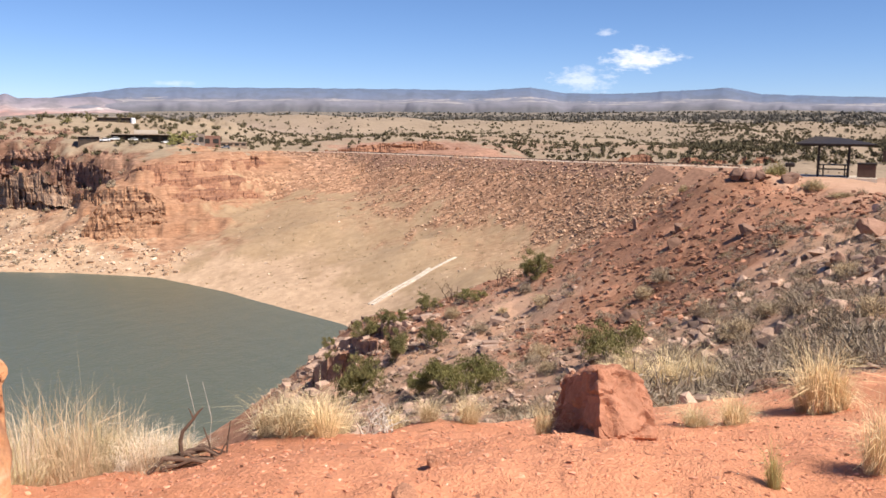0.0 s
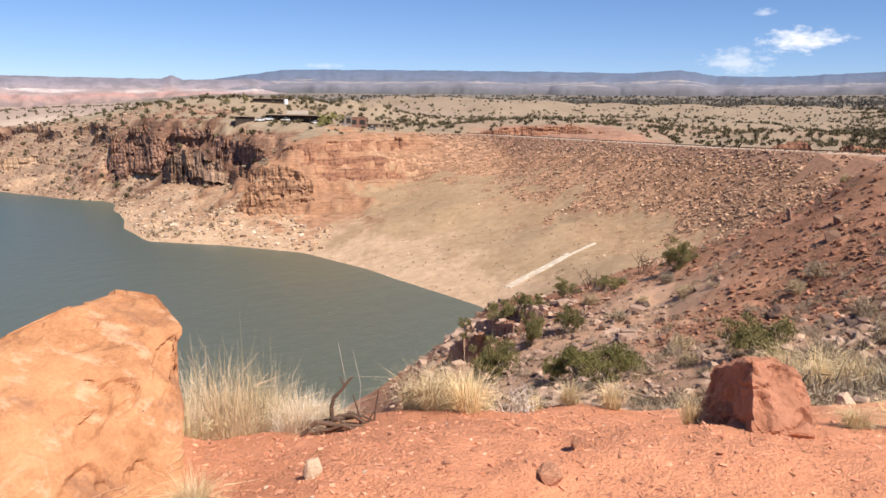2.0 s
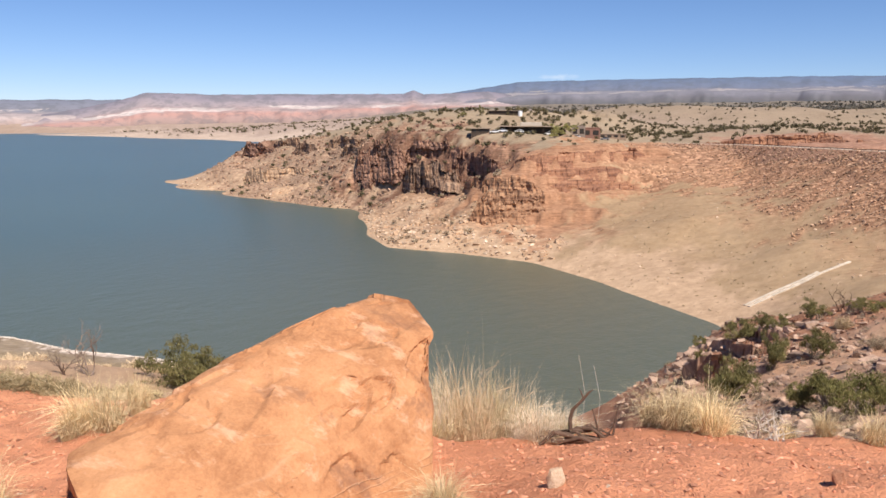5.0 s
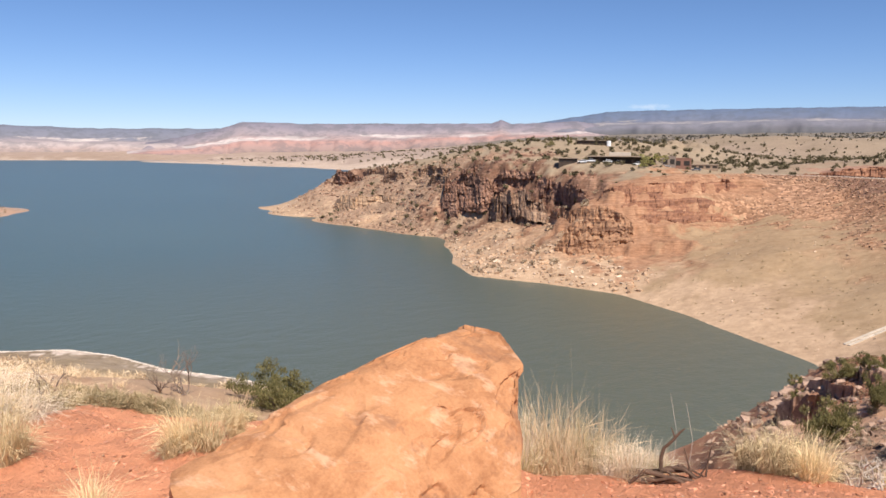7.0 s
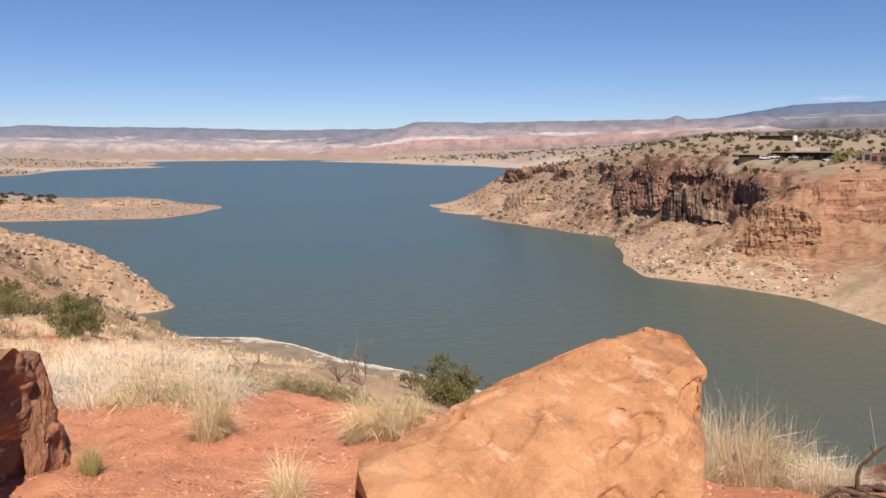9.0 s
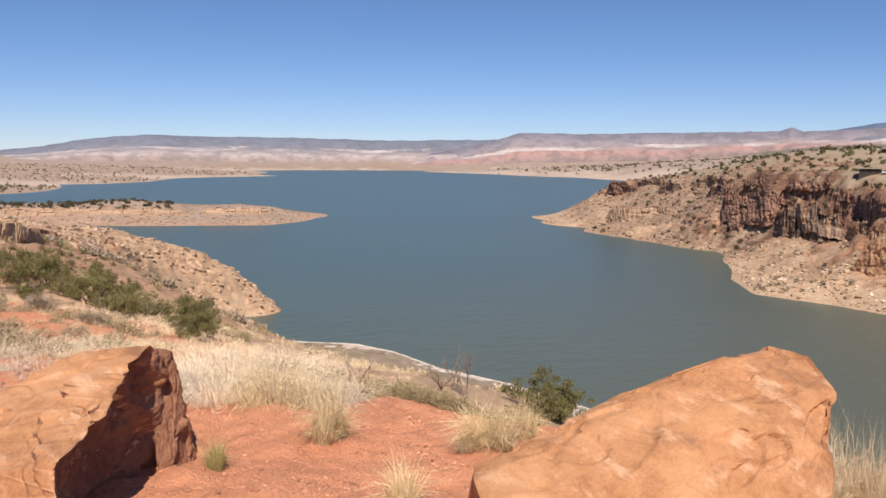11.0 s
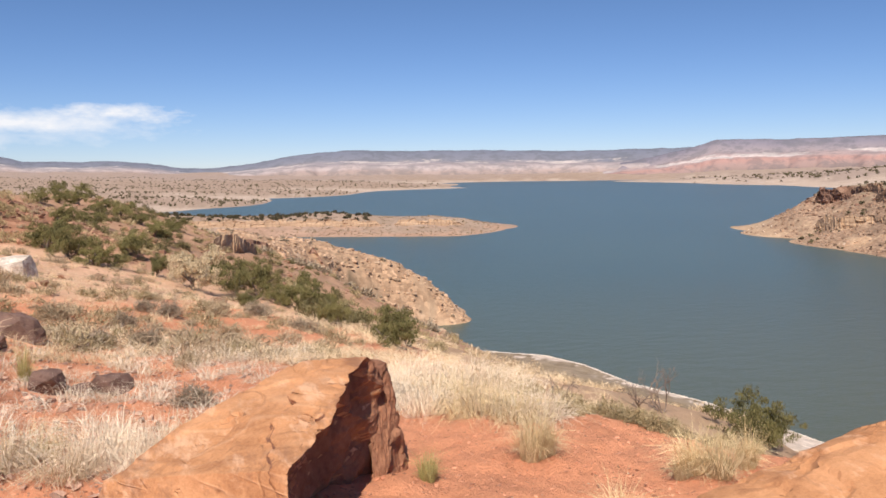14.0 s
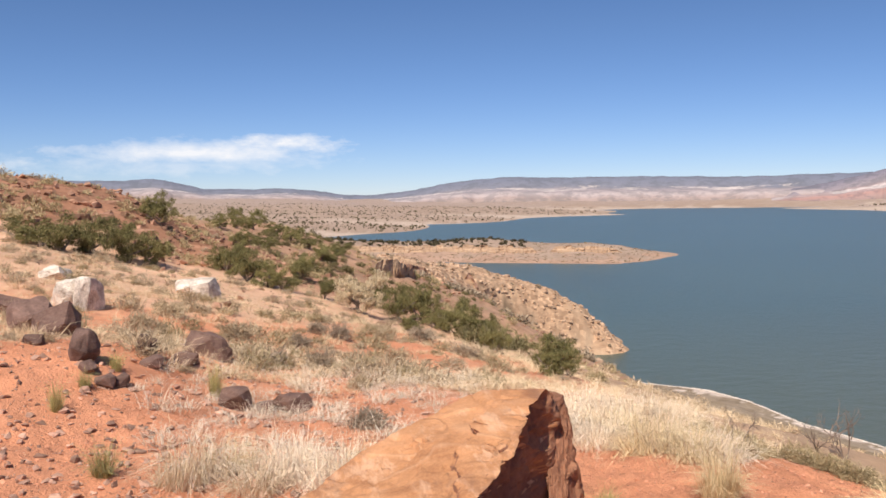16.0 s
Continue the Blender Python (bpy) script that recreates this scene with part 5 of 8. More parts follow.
def cliff_rock(name, dark, mid, light, varnish):
    """Bedded rock: level layers, upright joint stains and patches of dark varnish."""
    m, tree, bsdf = material(name)
    pos = tree.nodes.new("ShaderNodeTexCoord").outputs["Object"]
    beds = tree.nodes.new("ShaderNodeMapping")
    beds.inputs["Scale"].default_value = (0.05, 0.05, 0.9)
    link(tree, pos, beds.inputs["Vector"])
    runs = tree.nodes.new("ShaderNodeMapping")
    runs.inputs["Scale"].default_value = (0.4, 0.4, 0.15)
    link(tree, pos, runs.inputs["Vector"])
    layer, streak, fine = noise_node(tree, 1.0, 5, 0.65, beds.outputs[0]), noise_node(tree, 1.0, 5, 0.7, runs.outputs[0]), noise_node(tree, 0.9, 6, 0.7, pos)
    fac = math_node(tree, "ADD", math_node(tree, "MULTIPLY", layer, 0.5), math_node(tree, "ADD", math_node(tree, "MULTIPLY", streak, 0.12), math_node(tree, "MULTIPLY", fine, 0.3)))
    col = ramp(tree, fac, (0.4, dark), (0.5, mid), (0.6, light))
    patch = ramp(tree, math_node(tree, "ADD", math_node(tree, "MULTIPLY", noise_node(tree, 0.085, 6, 0.68, pos), 0.75), math_node(tree, "MULTIPLY", streak, 0.25)), (0.47, (0, 0, 0)), (0.53, (1, 1, 1)))
    col = mix_color(tree, math_node(tree, "MULTIPLY", patch, varnish), col, (0.085, 0.05, 0.042))
    link(tree, col, bsdf.inputs["Base Color"])
    bsdf.inputs["Roughness"].default_value, bsdf.inputs["Specular IOR Level"].default_value = 0.92, 0.2
    bump(tree, bsdf, math_node(tree, "ADD", fine, math_node(tree, "MULTIPLY", streak, 0.4)), 0.7, 0.35)
    return m


def rock_band(name, label, mat, line, seed, block=2.4, depth=1.5, lean=0.2, back=9.0, step=0.6, shelf=1.3):
    """A rock face along points (heading, distance, top, foot): jointed blocks between level beds, with a cap that runs back into the slope."""
    line = np.array(line)
    plan = np.stack([-np.sin(np.radians(line[:, 0])) * line[:, 1], np.cos(np.radians(line[:, 0])) * line[:, 1]], 1)
    run = np.r_[0, np.cumsum(np.hypot(*np.diff(plan, axis=0).T))]
    s = np.arange(0, run[-1], step)
    az, r, top, foot = (np.interp(s, run, line[:, k]) for k in range(4))
    ends = np.clip(np.minimum(s, run[-1] - s) / min(5.0, 0.16 * run[-1]), 0, 1)
    top = top + (lattice(np.floor(s / 5.3 + 0.4 * value_noise(s / 4, s * 0, seed)), s * 0, seed) - 0.55) * 0.42 * (top - foot) + (lattice(np.floor(s / 1.7), s * 0, seed + 1) - 0.5) * 0.09 * (top - foot)
    top = foot - 1.0 + (top - foot + 1.0) * (0.25 + 0.75 * ends)
    levels = max(4, math.ceil((top - foot).max() / step) + 4)
    k = np.linspace(0, 1, levels)[:, None]
    z = (foot - 4.5) + (top - foot + 4.5) * k
    ss = np.broadcast_to(s, z.shape)
    warp = ss + 0.8 * block * value_noise(ss / block / 1.6, z / block / 3, seed + 2)
    bed = z + 0.5 * value_noise(ss / 16, z * 0, seed + 3)
    out = depth * (1.8 - 3.4 * np.abs(value_noise(ss / (block * 7), z / 30, seed + 4)))
    out = out + depth * 1.1 * (lattice(np.floor(warp / block), np.floor(bed / (block * 3.2)), seed + 5) - 0.5)
    out = out + depth * 0.55 * (lattice(np.floor(warp / block * 2.7), np.floor(bed / block / 0.9), seed + 6) - 0.5)
    out = out + depth * shelf * (lattice(np.floor(warp / (block * 2.6)), np.floor((bed + 1.5 * lattice(np.floor(warp / (block * 2.6)), bed * 0, seed + 10)) / (block * 1.35)), seed + 11) - 0.5)
    out = out + depth * 0.4 * (lattice(np.floor(bed / (block * 1.1)), ss * 0, seed + 7) - 0.5)
    out = out + depth * 0.3 * value_noise(ss / 0.9, z / 0.9, seed + 8)
    rr = r + lean * (z - foot) - out
    for q in np.linspace(0.12, 1, 7):
        edge = r + lean * (top - foot) - out[-1] * (1 - q)
        deep = edge + back * q
        ground = np.array([ground_at(-math.sin(radians(a)) * d, math.cos(radians(a)) * d) for a, d in zip(az, deep)])
        rr, z = np.vstack([rr, deep]), np.vstack([z, (top + 0.25 * value_noise(s / 2, s * 0 + q * 5, seed + 9)) * (1 - q ** 1.5) + (ground - 1.2) * q ** 1.5])
    azr = np.radians(az)
    pts = np.stack([-np.sin(azr) * rr, np.cos(azr) * rr, z], -1)
    rows, cols = z.shape
    i = (np.arange(rows - 1)[:, None] * cols + np.arange(cols - 1)).ravel()
    tris = np.concatenate([np.stack([i, i + cols, i + cols + 1], 1), np.stack([i, i + cols + 1, i + 1], 1)])
    return tagged(new(name, array_mesh(name, pts.reshape(-1, 3), tris, mat)), label, "cliff", kind="structure")


DARK_CLIFF = cliff_rock("varnished_cliff", (0.22, 0.12, 0.085), (0.36, 0.205, 0.14), (0.50, 0.31, 0.21), 0.42)
ORANGE_CLIFF = cliff_rock("orange_cliff", (0.22, 0.115, 0.07), (0.42, 0.235, 0.135), (0.56, 0.345, 0.21), 0.2)
RED_CLIFF = cliff_rock("red_cut_cliff", (0.21, 0.10, 0.065), (0.36, 0.18, 0.105), (0.47, 0.265, 0.16), 0.15)
BROWN_CLIFF = cliff_rock("brown_cliff", (0.21, 0.125, 0.085), (0.36, 0.23, 0.15), (0.50, 0.345, 0.235), 0.3)
LEDGE_ROCK = cliff_rock("ledge_sandstone", (0.24, 0.14, 0.10), (0.44, 0.27, 0.19), (0.60, 0.41, 0.31), 0.15)
TAN_CLIFF = cliff_rock("tan_cliff", (0.34, 0.22, 0.14), (0.48, 0.32, 0.205), (0.62, 0.45, 0.31), 0.05)
CLIFF_BANDS = (
    ("cliff_dark", "dark varnished cliff with jointed buttresses over the lake", DARK_CLIFF, [(34.47, 470, 27.2, 17), (33.94, 460, 31.8, 14), (32.82, 446, 34.4, 13), (31.87, 438, 35.1, 18), (30.9, 434, 34.0, 21)], 301, 3.4, 2.4, 0.4, 9.0, 0.6, 2.2),
    ("cliff_dark", "dark cliff rim below the buildings", DARK_CLIFF, [(31.0, 441, 35.4, 29.0), (29.98, 433, 36.2, 28.9), (29.03, 427, 36.8, 30.0), (28.19, 418, 35.7, 30.4), (27.7, 415, 34.2, 30.8)], 311, 3.4, 2.0, 0.2, 9.0, 0.6, 2.2),
    ("cliff_brown", "lower brown cliff with broken blocks", BROWN_CLIFF, [(31.2, 424, 22.0, 14), (30.36, 405, 24.3, 11.2), (29.40, 390, 25.1, 11.5), (28.45, 376, 25.4, 13), (27.10, 368, 23.0, 15)], 321, 3.0, 2.4, 0.9, 9.0, 0.6, 2.2),
    ("cliff_dark", "dark ledges beside the orange cliff", DARK_CLIFF, [(28.42, 413, 31.4, 25), (27.50, 406, 31.9, 23.8), (26.54, 396, 30.4, 23.4), (25.20, 364, 29.1, 23.4), (24.6, 354, 27.6, 24.3)], 331, 3.0, 1.8, 0.3, 9.0, 0.6, 2.0),
    ("cliff_orange", "upper orange sandstone ledge with upright joints", ORANGE_CLIFF, [(27.2, 360, 20.6, 15), (25.76, 339, 22.9, 16.6), (24.41, 331, 23.7, 17.3), (23.06, 327, 23.8, 17.7), (21.5, 324, 21.6, 18.3)], 341, 2.0, 1.2, 0.35, 9.0, 0.6, 0.6),
    ("cliff_orange", "lower orange sandstone ledge with upright joints", ORANGE_CLIFF, [(26.7, 322, 14.5, 8.4), (25.15, 315, 16.4, 7.8), (23.80, 313, 17.1, 8.6), (22.45, 313, 16.4, 9.4), (21.0, 314, 13.8, 9.7)], 351, 2.0, 1.2, 0.35, 9.0, 0.6, 0.6),
    ("cliff_orange", "tan rock step between the orange ledges", ORANGE_CLIFF, [(26.0, 328, 18.3, 16.2), (24.6, 322, 19.3, 16.8), (23.0, 319, 19.4, 17.0), (21.8, 319, 18.4, 16.8)], 356, 1.6, 0.9, 0.3),
    ("cliff_red", "top ledge of the red cut cliff", RED_CLIFF, [(24.05, 352, 27.4, 25.4), (22.91, 342, 31.3, 27.4), (21.38, 343, 32.5, 28), (19.87, 351, 32.8, 28.8), (17.99, 362, 33.3, 29.7), (15.0, 378, 34.0, 30.8)], 361, 1.8, 0.9, 0.5),
    ("cliff_red", "middle ledge of the red cut cliff", RED_CLIFF, [(21.3, 333, 22.0, 20), (19.43, 337, 22.3, 19.9), (17.73, 343, 22.1, 19.5), (15.3, 353, 21.0, 18.9)], 371, 1.5, 0.8, 0.5),
    ("cliff_red", "thin ledge across the red cut cliff", RED_CLIFF, [(22.4, 334, 26.3, 24.9), (20.4, 340, 26.9, 25.1), (18.2, 349, 27.2, 25.5), (16.4, 358, 27.2, 26.1)], 376, 1.5, 0.6, 0.5),
    ("cliff_tip", "small dark cliff at the tip of the headland", DARK_CLIFF, [(41.95, 646, 28.2, 17.8), (41.39, 640, 29.9, 18.6), (40.9, 636, 29.0, 20.5), (40.3, 628, 27.2, 22.4), (39.7, 620, 26.5, 23)], 381, 3.2, 2.2, 0.1),
    ("outcrop_brown", "brown rock outcrop on the headland", BROWN_CLIFF, [(39.9, 645, 29.8, 26), (39.24, 616, 32.8, 27.3), (38.34, 598, 32.5, 26.8), (37.8, 593, 29.6, 27)], 391, 2.8, 1.8, 0.4),
    ("outcrop_brown", "brown rock outcrop on the headland", BROWN_CLIFF, [(38.5, 590, 30.4, 25), (37.8, 572, 31.6, 24.6), (37.0, 553, 30.2, 26.1)], 396, 2.6, 1.8, 0.4),
    ("outcrop_brown", "brown rock outcrop on the headland", BROWN_CLIFF, [(36.4, 546, 32.5, 28.5), (35.41, 532, 35.5, 29.7), (34.48, 506, 36.2, 29.8), (33.6, 490, 33.0, 30.3)], 401, 2.6, 1.8, 0.4),
    ("outcrop_brown", "brown rock outcrop on the headland", BROWN_CLIFF, [(35.4, 505, 30.0, 26.5), (34.68, 488, 31.6, 26.5), (33.9, 478, 29, 26.3)], 406, 2.4, 1.6, 0.4),
    ("outcrop_tan", "pale broken ledge low on the headland", TAN_CLIFF, [(41.9, 575, 10.0, 6.2), (41.28, 562, 13.6, 6.6), (40.38, 545, 15.2, 7.8), (38.75, 539, 16.2, 10.6), (37.7, 524, 15.6, 12.1)], 411, 2.6, 1.5, 0.8),
    ("bank_red", "low red bedded bank behind the dam road", RED_CLIFF, [(11.83, 452, 35.2, 32), (9.95, 452, 36.8, 32.1), (8.05, 452, 39.0, 32.2), (5.38, 449, 40.0, 31.7), (3.08, 444, 38.6, 31.9), (1.2, 440, 35.0, 31.4)], 421, 2.4, 1.0, 0.3),
    ("bank_red", "low red rock step among the hills", RED_CLIFF, [(-8.0, 430, 32.4, 29), (-8.83, 430, 34.4, 29), (-10.11, 430, 34.8, 29), (-11.1, 430, 32.6, 29)], 426, 2.4, 1.2, 0.3),
    ("bank_red", "low red rock step among the hills", RED_CLIFF, [(-11.9, 418, 32.4, 29), (-12.81, 418, 34.4, 29), (-14.39, 418, 34.4, 29), (-15.9, 418, 32.4, 29)], 431, 2.4, 1.2, 0.3),
    ("bank_red", "low red rock step among the hills", RED_CLIFF, [(-15.7, 412, 33, 29), (-16.46, 412, 35.2, 29), (-17.8, 412, 35, 29), (-18.8, 412, 33, 29)], 436, 2.4, 1.2, 0.3),
    ("ledge_spit", "overhanging tan ledge at the root of the spit", TAN_CLIFF, [(82.2, 70, 39.2, 38.6), (80.6, 72.5, 39.9, 38.5), (79.6, 75, 39.7, 38.2), (78.2, 82, 38.2, 37.0)], 441, 0.7, 0.4, 0.05, 3.0, 0.18),
    ("ledge_red", "layered red sandstone ledge over the water", LEDGE_ROCK, [(12.2, 56, 29.2, 28.0), (11.02, 51.5, 31.2, 29.3), (9.85, 50.5, 31.7, 29.8), (8.5, 49.2, 31.8, 30.4)], 471, 1.5, 0.5, 0.2, 3.0, 0.16, 2.0),
    ("ledge_red", "layered red sandstone ledge over the water", LEDGE_ROCK, [(10.6, 66, 28.4, 27.6), (8.86, 59.3, 30.3, 29.4), (6.8, 55.5, 31.3, 30.5)], 476, 1.3, 0.4, 0.2, 3.0, 0.16, 2.0),
    ("ledge_red", "thin sandstone ledge on the slope", LEDGE_ROCK, [(8.9, 72, 27.9, 27.2), (6.9, 60.2, 31.2, 30.4), (4.6, 56.8, 32.3, 31.5)], 481, 0.8, 0.4, 0.3, 3.0, 0.16),
    ("bank_island", "eroded brown bank along the low peninsula", TAN_CLIFF, [(83.4, 640, 9.6, 5.6), (79.6, 641, 9.4, 4.8), (75.7, 636, 9.2, 4.5), (71.9, 629, 9.2, 4.6), (69.9, 624, 8.4, 4.8)], 461, 2.6, 1.3, 0.9, 22.0),
    ("bank_island", "eroded brown bank at the end of the peninsula", TAN_CLIFF, [(69.2, 622, 8.2, 4.9), (67.7, 621, 9.4, 4.9), (65.8, 628, 8.6, 4.4), (64.3, 633, 6.8, 4.1)], 466, 2.6, 1.3, 0.9, 22.0))
for band_name, band_label, band_mat, band_line, band_seed, *band_shape in CLIFF_BANDS:
    rock_band(band_name, band_label, band_mat, band_line, band_seed, *band_shape)
for tier, (a, d, wide, rise) in enumerate(((80.6, 112, 2.6, 1.1), (79.4, 128, 2.6, 1.3), (78.4, 144, 2.2, 1.2), (77.6, 161, 2.0, 1.5), (77.0, 180, 2.0, 1.5), (75.6, 203, 2.4, 1.6), (73.8, 222, 2.6, 1.6), (76.6, 136, 1.6, 0.9), (75.4, 165, 1.6, 1.0), (73.0, 190, 1.6, 1.1))):
    ledge_line = []
    for k in range(6):
        q = heading(a + wide * (0.5 - k / 5)) * (d + 3 * math.sin(k * 1.7 + tier))
        level = ground_at(q.x, q.y)
        ledge_line.append((a + wide * (0.5 - k / 5), q.length, level + rise * (0.6 + 0.5 * math.sin(k * 2.3 + tier * 1.3) ** 2), level - 0.6))
    rock_band("ledge_spit", "broken tan rock ledge across the rocky spit", TAN_CLIFF if tier % 2 else LEDGE_ROCK, ledge_line, 500 + 5 * tier, 1.1, 0.7, 0.2, 4.0, 0.25, 2.0)
course("ridge_ledges", "broken red rock ledges on the upper hillside", RED_RUBBLE, rng, (43.6, 44.2, 44.8, 45.4), (86, 112), (26, 46), ("red_hill", "dry_grass"), (0.3, 0.8), (0.15, 0.35), 0.5)
course("point_ledges", "low brown ledges along the end of the headland", DARK_STONE, rng, (14, 20, 25, 29), (31, 44), (420, 700), ("rubble",), (1.2, 3.2), (0.8, 1.8), 0.4)
scatter("shore_stones", "bleached stones along the foot of the cliffs", SMALL_STONES, spots_on(rng, 700, (20, 47), (280, 640), (0.5, 2.2), ("beach",), 0.35, 4), PALE_STONE, "stones", rng)
scatter("dam_toe_stones", "pale stones and lumps strewn on the dry grass by the shore", SMALL_STONES, spots_on(rng, 260, (-2, 22), (196, 320), (0.3, 1.1), ("dam_grass", "beach"), 0.4, 4), PALE_STONE, "stones", rng)
SHORE_WHITE = mottled("white_shore_crust", (0.52, 0.44, 0.36), (0.78, 0.69, 0.60), 0.6, 0.95, 6, 0.3, 0.03, vary_island=0.15)
shore = [Vector((p[0], p[1], 0)) for p in NEAR_SHORE[1:9]]
line = [a.lerp(b, k / 220) * rng.gauss(0.9955, 0.0022) for a, b in zip(shore, shore[1:]) for k in range(220)]
scatter("near_shore_stones", "white crusted stones along the water's edge below", SMALL_STONES, [(p.x, p.y, rng.uniform(0.25, 0.65)) for p in line], SHORE_WHITE, "stones", rng, (0.3, 0.5))
scatter("left_hill_stones", "red and brown stones on the upper hillside", SMALL_STONES, spots_on(rng, 1300, (84, 112), (26, 46), (0.08, 0.5), ("red_hill",), 0.3, 3) + spots_on(rng, 500, (76, 112), (14, 95), (0.06, 0.4), ("red_hill", "juniper_slope", "dry_grass"), 0.4, 4) + spots_on(rng, 900, (66, 90), (40, 170), (0.15, 0.8), ("juniper_slope", "spit"), 0.4, 3), RED_RUBBLE, "stones", rng)
scatter("red_clods", "small red clods and pebbles on bare dirt", CRUMBS, spots_on(rng, 36000, (-30, 108), (2.5, 9.5), (0.008, 0.05), ("red_dirt",), 0.4, 4), CLOD, "pebbles", rng, (0.35, 0.7), 0.35)
scatter("flat_stones", "brown and dark stones strewn over red dirt", SMALL_STONES, spots_on(rng, 4200, (80, 108), (4.6, 12), (0.012, 0.1), ("red_dirt",), 0.3, 5), GRAVEL, "stones", rng)
scatter("pale_pebbles", "pale chips and pebbles on red dirt", SMALL_STONES, spots_on(rng, 1100, (-30, 108), (2.4, 11), (0.007, 0.03), ("red_dirt",), 0.4, 5), PALE_STONE, "pebbles", rng, (0.4, 0.7), 0.3)


# ---- leaves and blades as point clouds ----
def leaf_cloud(rng, centres, spread, per, leaf, up=0.3, wide=0.4):
    """Small leaf triangles gathered round the centres. Returns vertices and triangles."""
    n = len(centres) * per
    c = np.repeat(np.asarray(centres, float), per, 0)
    d = rng.normal(size=(n, 3))
    d /= np.linalg.norm(d, axis=1, keepdims=True)
    p = c + d * (np.repeat(np.asarray(spread, float), per) * rng.random(n) ** 0.5)[:, None] * (1, 1, 0.8)
    a = rng.normal(size=(n, 3)) + (0, 0, up * 3)
    a /= np.linalg.norm(a, axis=1, keepdims=True)
    b = np.cross(a, rng.normal(size=(n, 3)))
    b /= np.linalg.norm(b, axis=1, keepdims=True)
    size = (np.repeat(np.broadcast_to(leaf, len(centres)), per) * rng.uniform(0.6, 1.4, n))[:, None]
    v = np.stack([p - b * size * wide, p + b * size * wide, p + a * size * 1.4], 1).reshape(-1, 3)
    return v, np.arange(n * 3).reshape(-1, 3)


def needle_cloud(rng, count, height, width, length=0.45):
    """Thin twigs pointing outwards through a low dome one metre wide. Returns vertices and triangles."""
    d = rng.normal(size=(count, 3)) * (1, 1, 0.8)
    d[:, 2] = np.abs(d[:, 2]) + 0.12
    d /= np.linalg.norm(d, axis=1, keepdims=True)
    lobe = 0.72 + 0.28 * np.sin(np.arctan2(d[:, 1], d[:, 0]) * 3 + rng.uniform(0, 6)) * np.cos(d[:, 2] * 5 + rng.uniform(0, 6))
    reach = (0.5 * lobe * rng.uniform(0.35, 1.0, count) ** 0.6)[:, None]
    tip = d * reach * (1, 1, 2 * height)
    way = d + rng.normal(0, 0.45, (count, 3)) + (0, 0, 0.25)
    way /= np.linalg.norm(way, axis=1, keepdims=True)
    root = tip - way * (length * rng.uniform(0.3, 1.0, count) * reach[:, 0])[:, None] * 1.3
    root[:, 2] = np.maximum(root[:, 2], -0.02)
    side = np.cross(way, rng.normal(size=(count, 3)))
    side *= (width / np.linalg.norm(side, axis=1) * rng.uniform(0.6, 1.4, count))[:, None]
    return np.stack([root - side, root + side, tip], 1).reshape(-1, 3), np.arange(count * 3).reshape(-1, 3)


def leafy(name, dark, light, rough=0.8):
    m, tree, bsdf = material(name)
    geo = tree.nodes.new("ShaderNodeNewGeometry").outputs["Random Per Island"]
    big = noise_node(tree, 1.7, 3)
    col = ramp(tree, math_node(tree, "ADD", math_node(tree, "MULTIPLY", geo, 0.6), math_node(tree, "MULTIPLY", big, 0.4)), (0.2, dark), (0.8, light))
    info = tree.nodes.new("ShaderNodeObjectInfo").outputs["Random"]
    col = mix_color(tree, 1.0, col, ramp(tree, info, (0.0, (0.82, 0.8, 0.8)), (1.0, (1.2, 1.16, 1.1))), "MULTIPLY")
    link(tree, col, bsdf.inputs["Base Color"])
    bsdf.inputs["Roughness"].default_value = rough
    bsdf.inputs["Specular IOR Level"].default_value = 0.15
    return m


JUNIPER = leafy("juniper_needles", (0.10, 0.094, 0.038), (0.29, 0.26, 0.11))
FAR_JUNIPER = leafy("far_juniper_needles", (0.075, 0.066, 0.038), (0.16, 0.135, 0.08))
GREY_SAGE = leafy("blue_grey_sage", (0.19, 0.15, 0.105), (0.43, 0.35, 0.26))
SAGE = leafy("grey_sage", (0.23, 0.175, 0.12), (0.47, 0.38, 0.28))
TAN_SAGE = leafy("tan_sage", (0.33, 0.25, 0.155), (0.60, 0.48, 0.325))
OLIVE_BRUSH = leafy("olive_brush", (0.26, 0.20, 0.105), (0.52, 0.42, 0.25))
STRAW = leafy("dry_straw", (0.52, 0.39, 0.21), (0.92, 0.76, 0.48))
PALE_STRAW = leafy("bleached_straw", (0.60, 0.49, 0.36), (0.93, 0.81, 0.65))
GREEN_BLADES = leafy("green_blades", (0.27, 0.24, 0.085), (0.52, 0.45, 0.21))
BLOSSOM = leafy("pale_blossom", (0.34, 0.27, 0.17), (0.64, 0.54, 0.38))
FRESH_LEAF = leafy("fresh_leaves", (0.20, 0.19, 0.07), (0.38, 0.36, 0.15))
BARK = mottled("grey_bark", (0.12, 0.09, 0.07), (0.27, 0.22, 0.18), 6, 0.9, 6, 0.7, 0.01)
DEAD_WOOD = mottled("dead_wood", (0.06, 0.036, 0.026), (0.19, 0.115, 0.08), 8, 0.9, 6, 0.6, 0.005)
GREY_TWIGS = mottled("grey_brown_twigs", (0.15, 0.105, 0.08), (0.32, 0.24, 0.19), 8, 0.9, 6, 0.4, 0.004)
WHITE_WOOD = mottled("bleached_wood", (0.42, 0.36, 0.30), (0.68, 0.60, 0.52), 8, 0.9, 6, 0.5, 0.004)


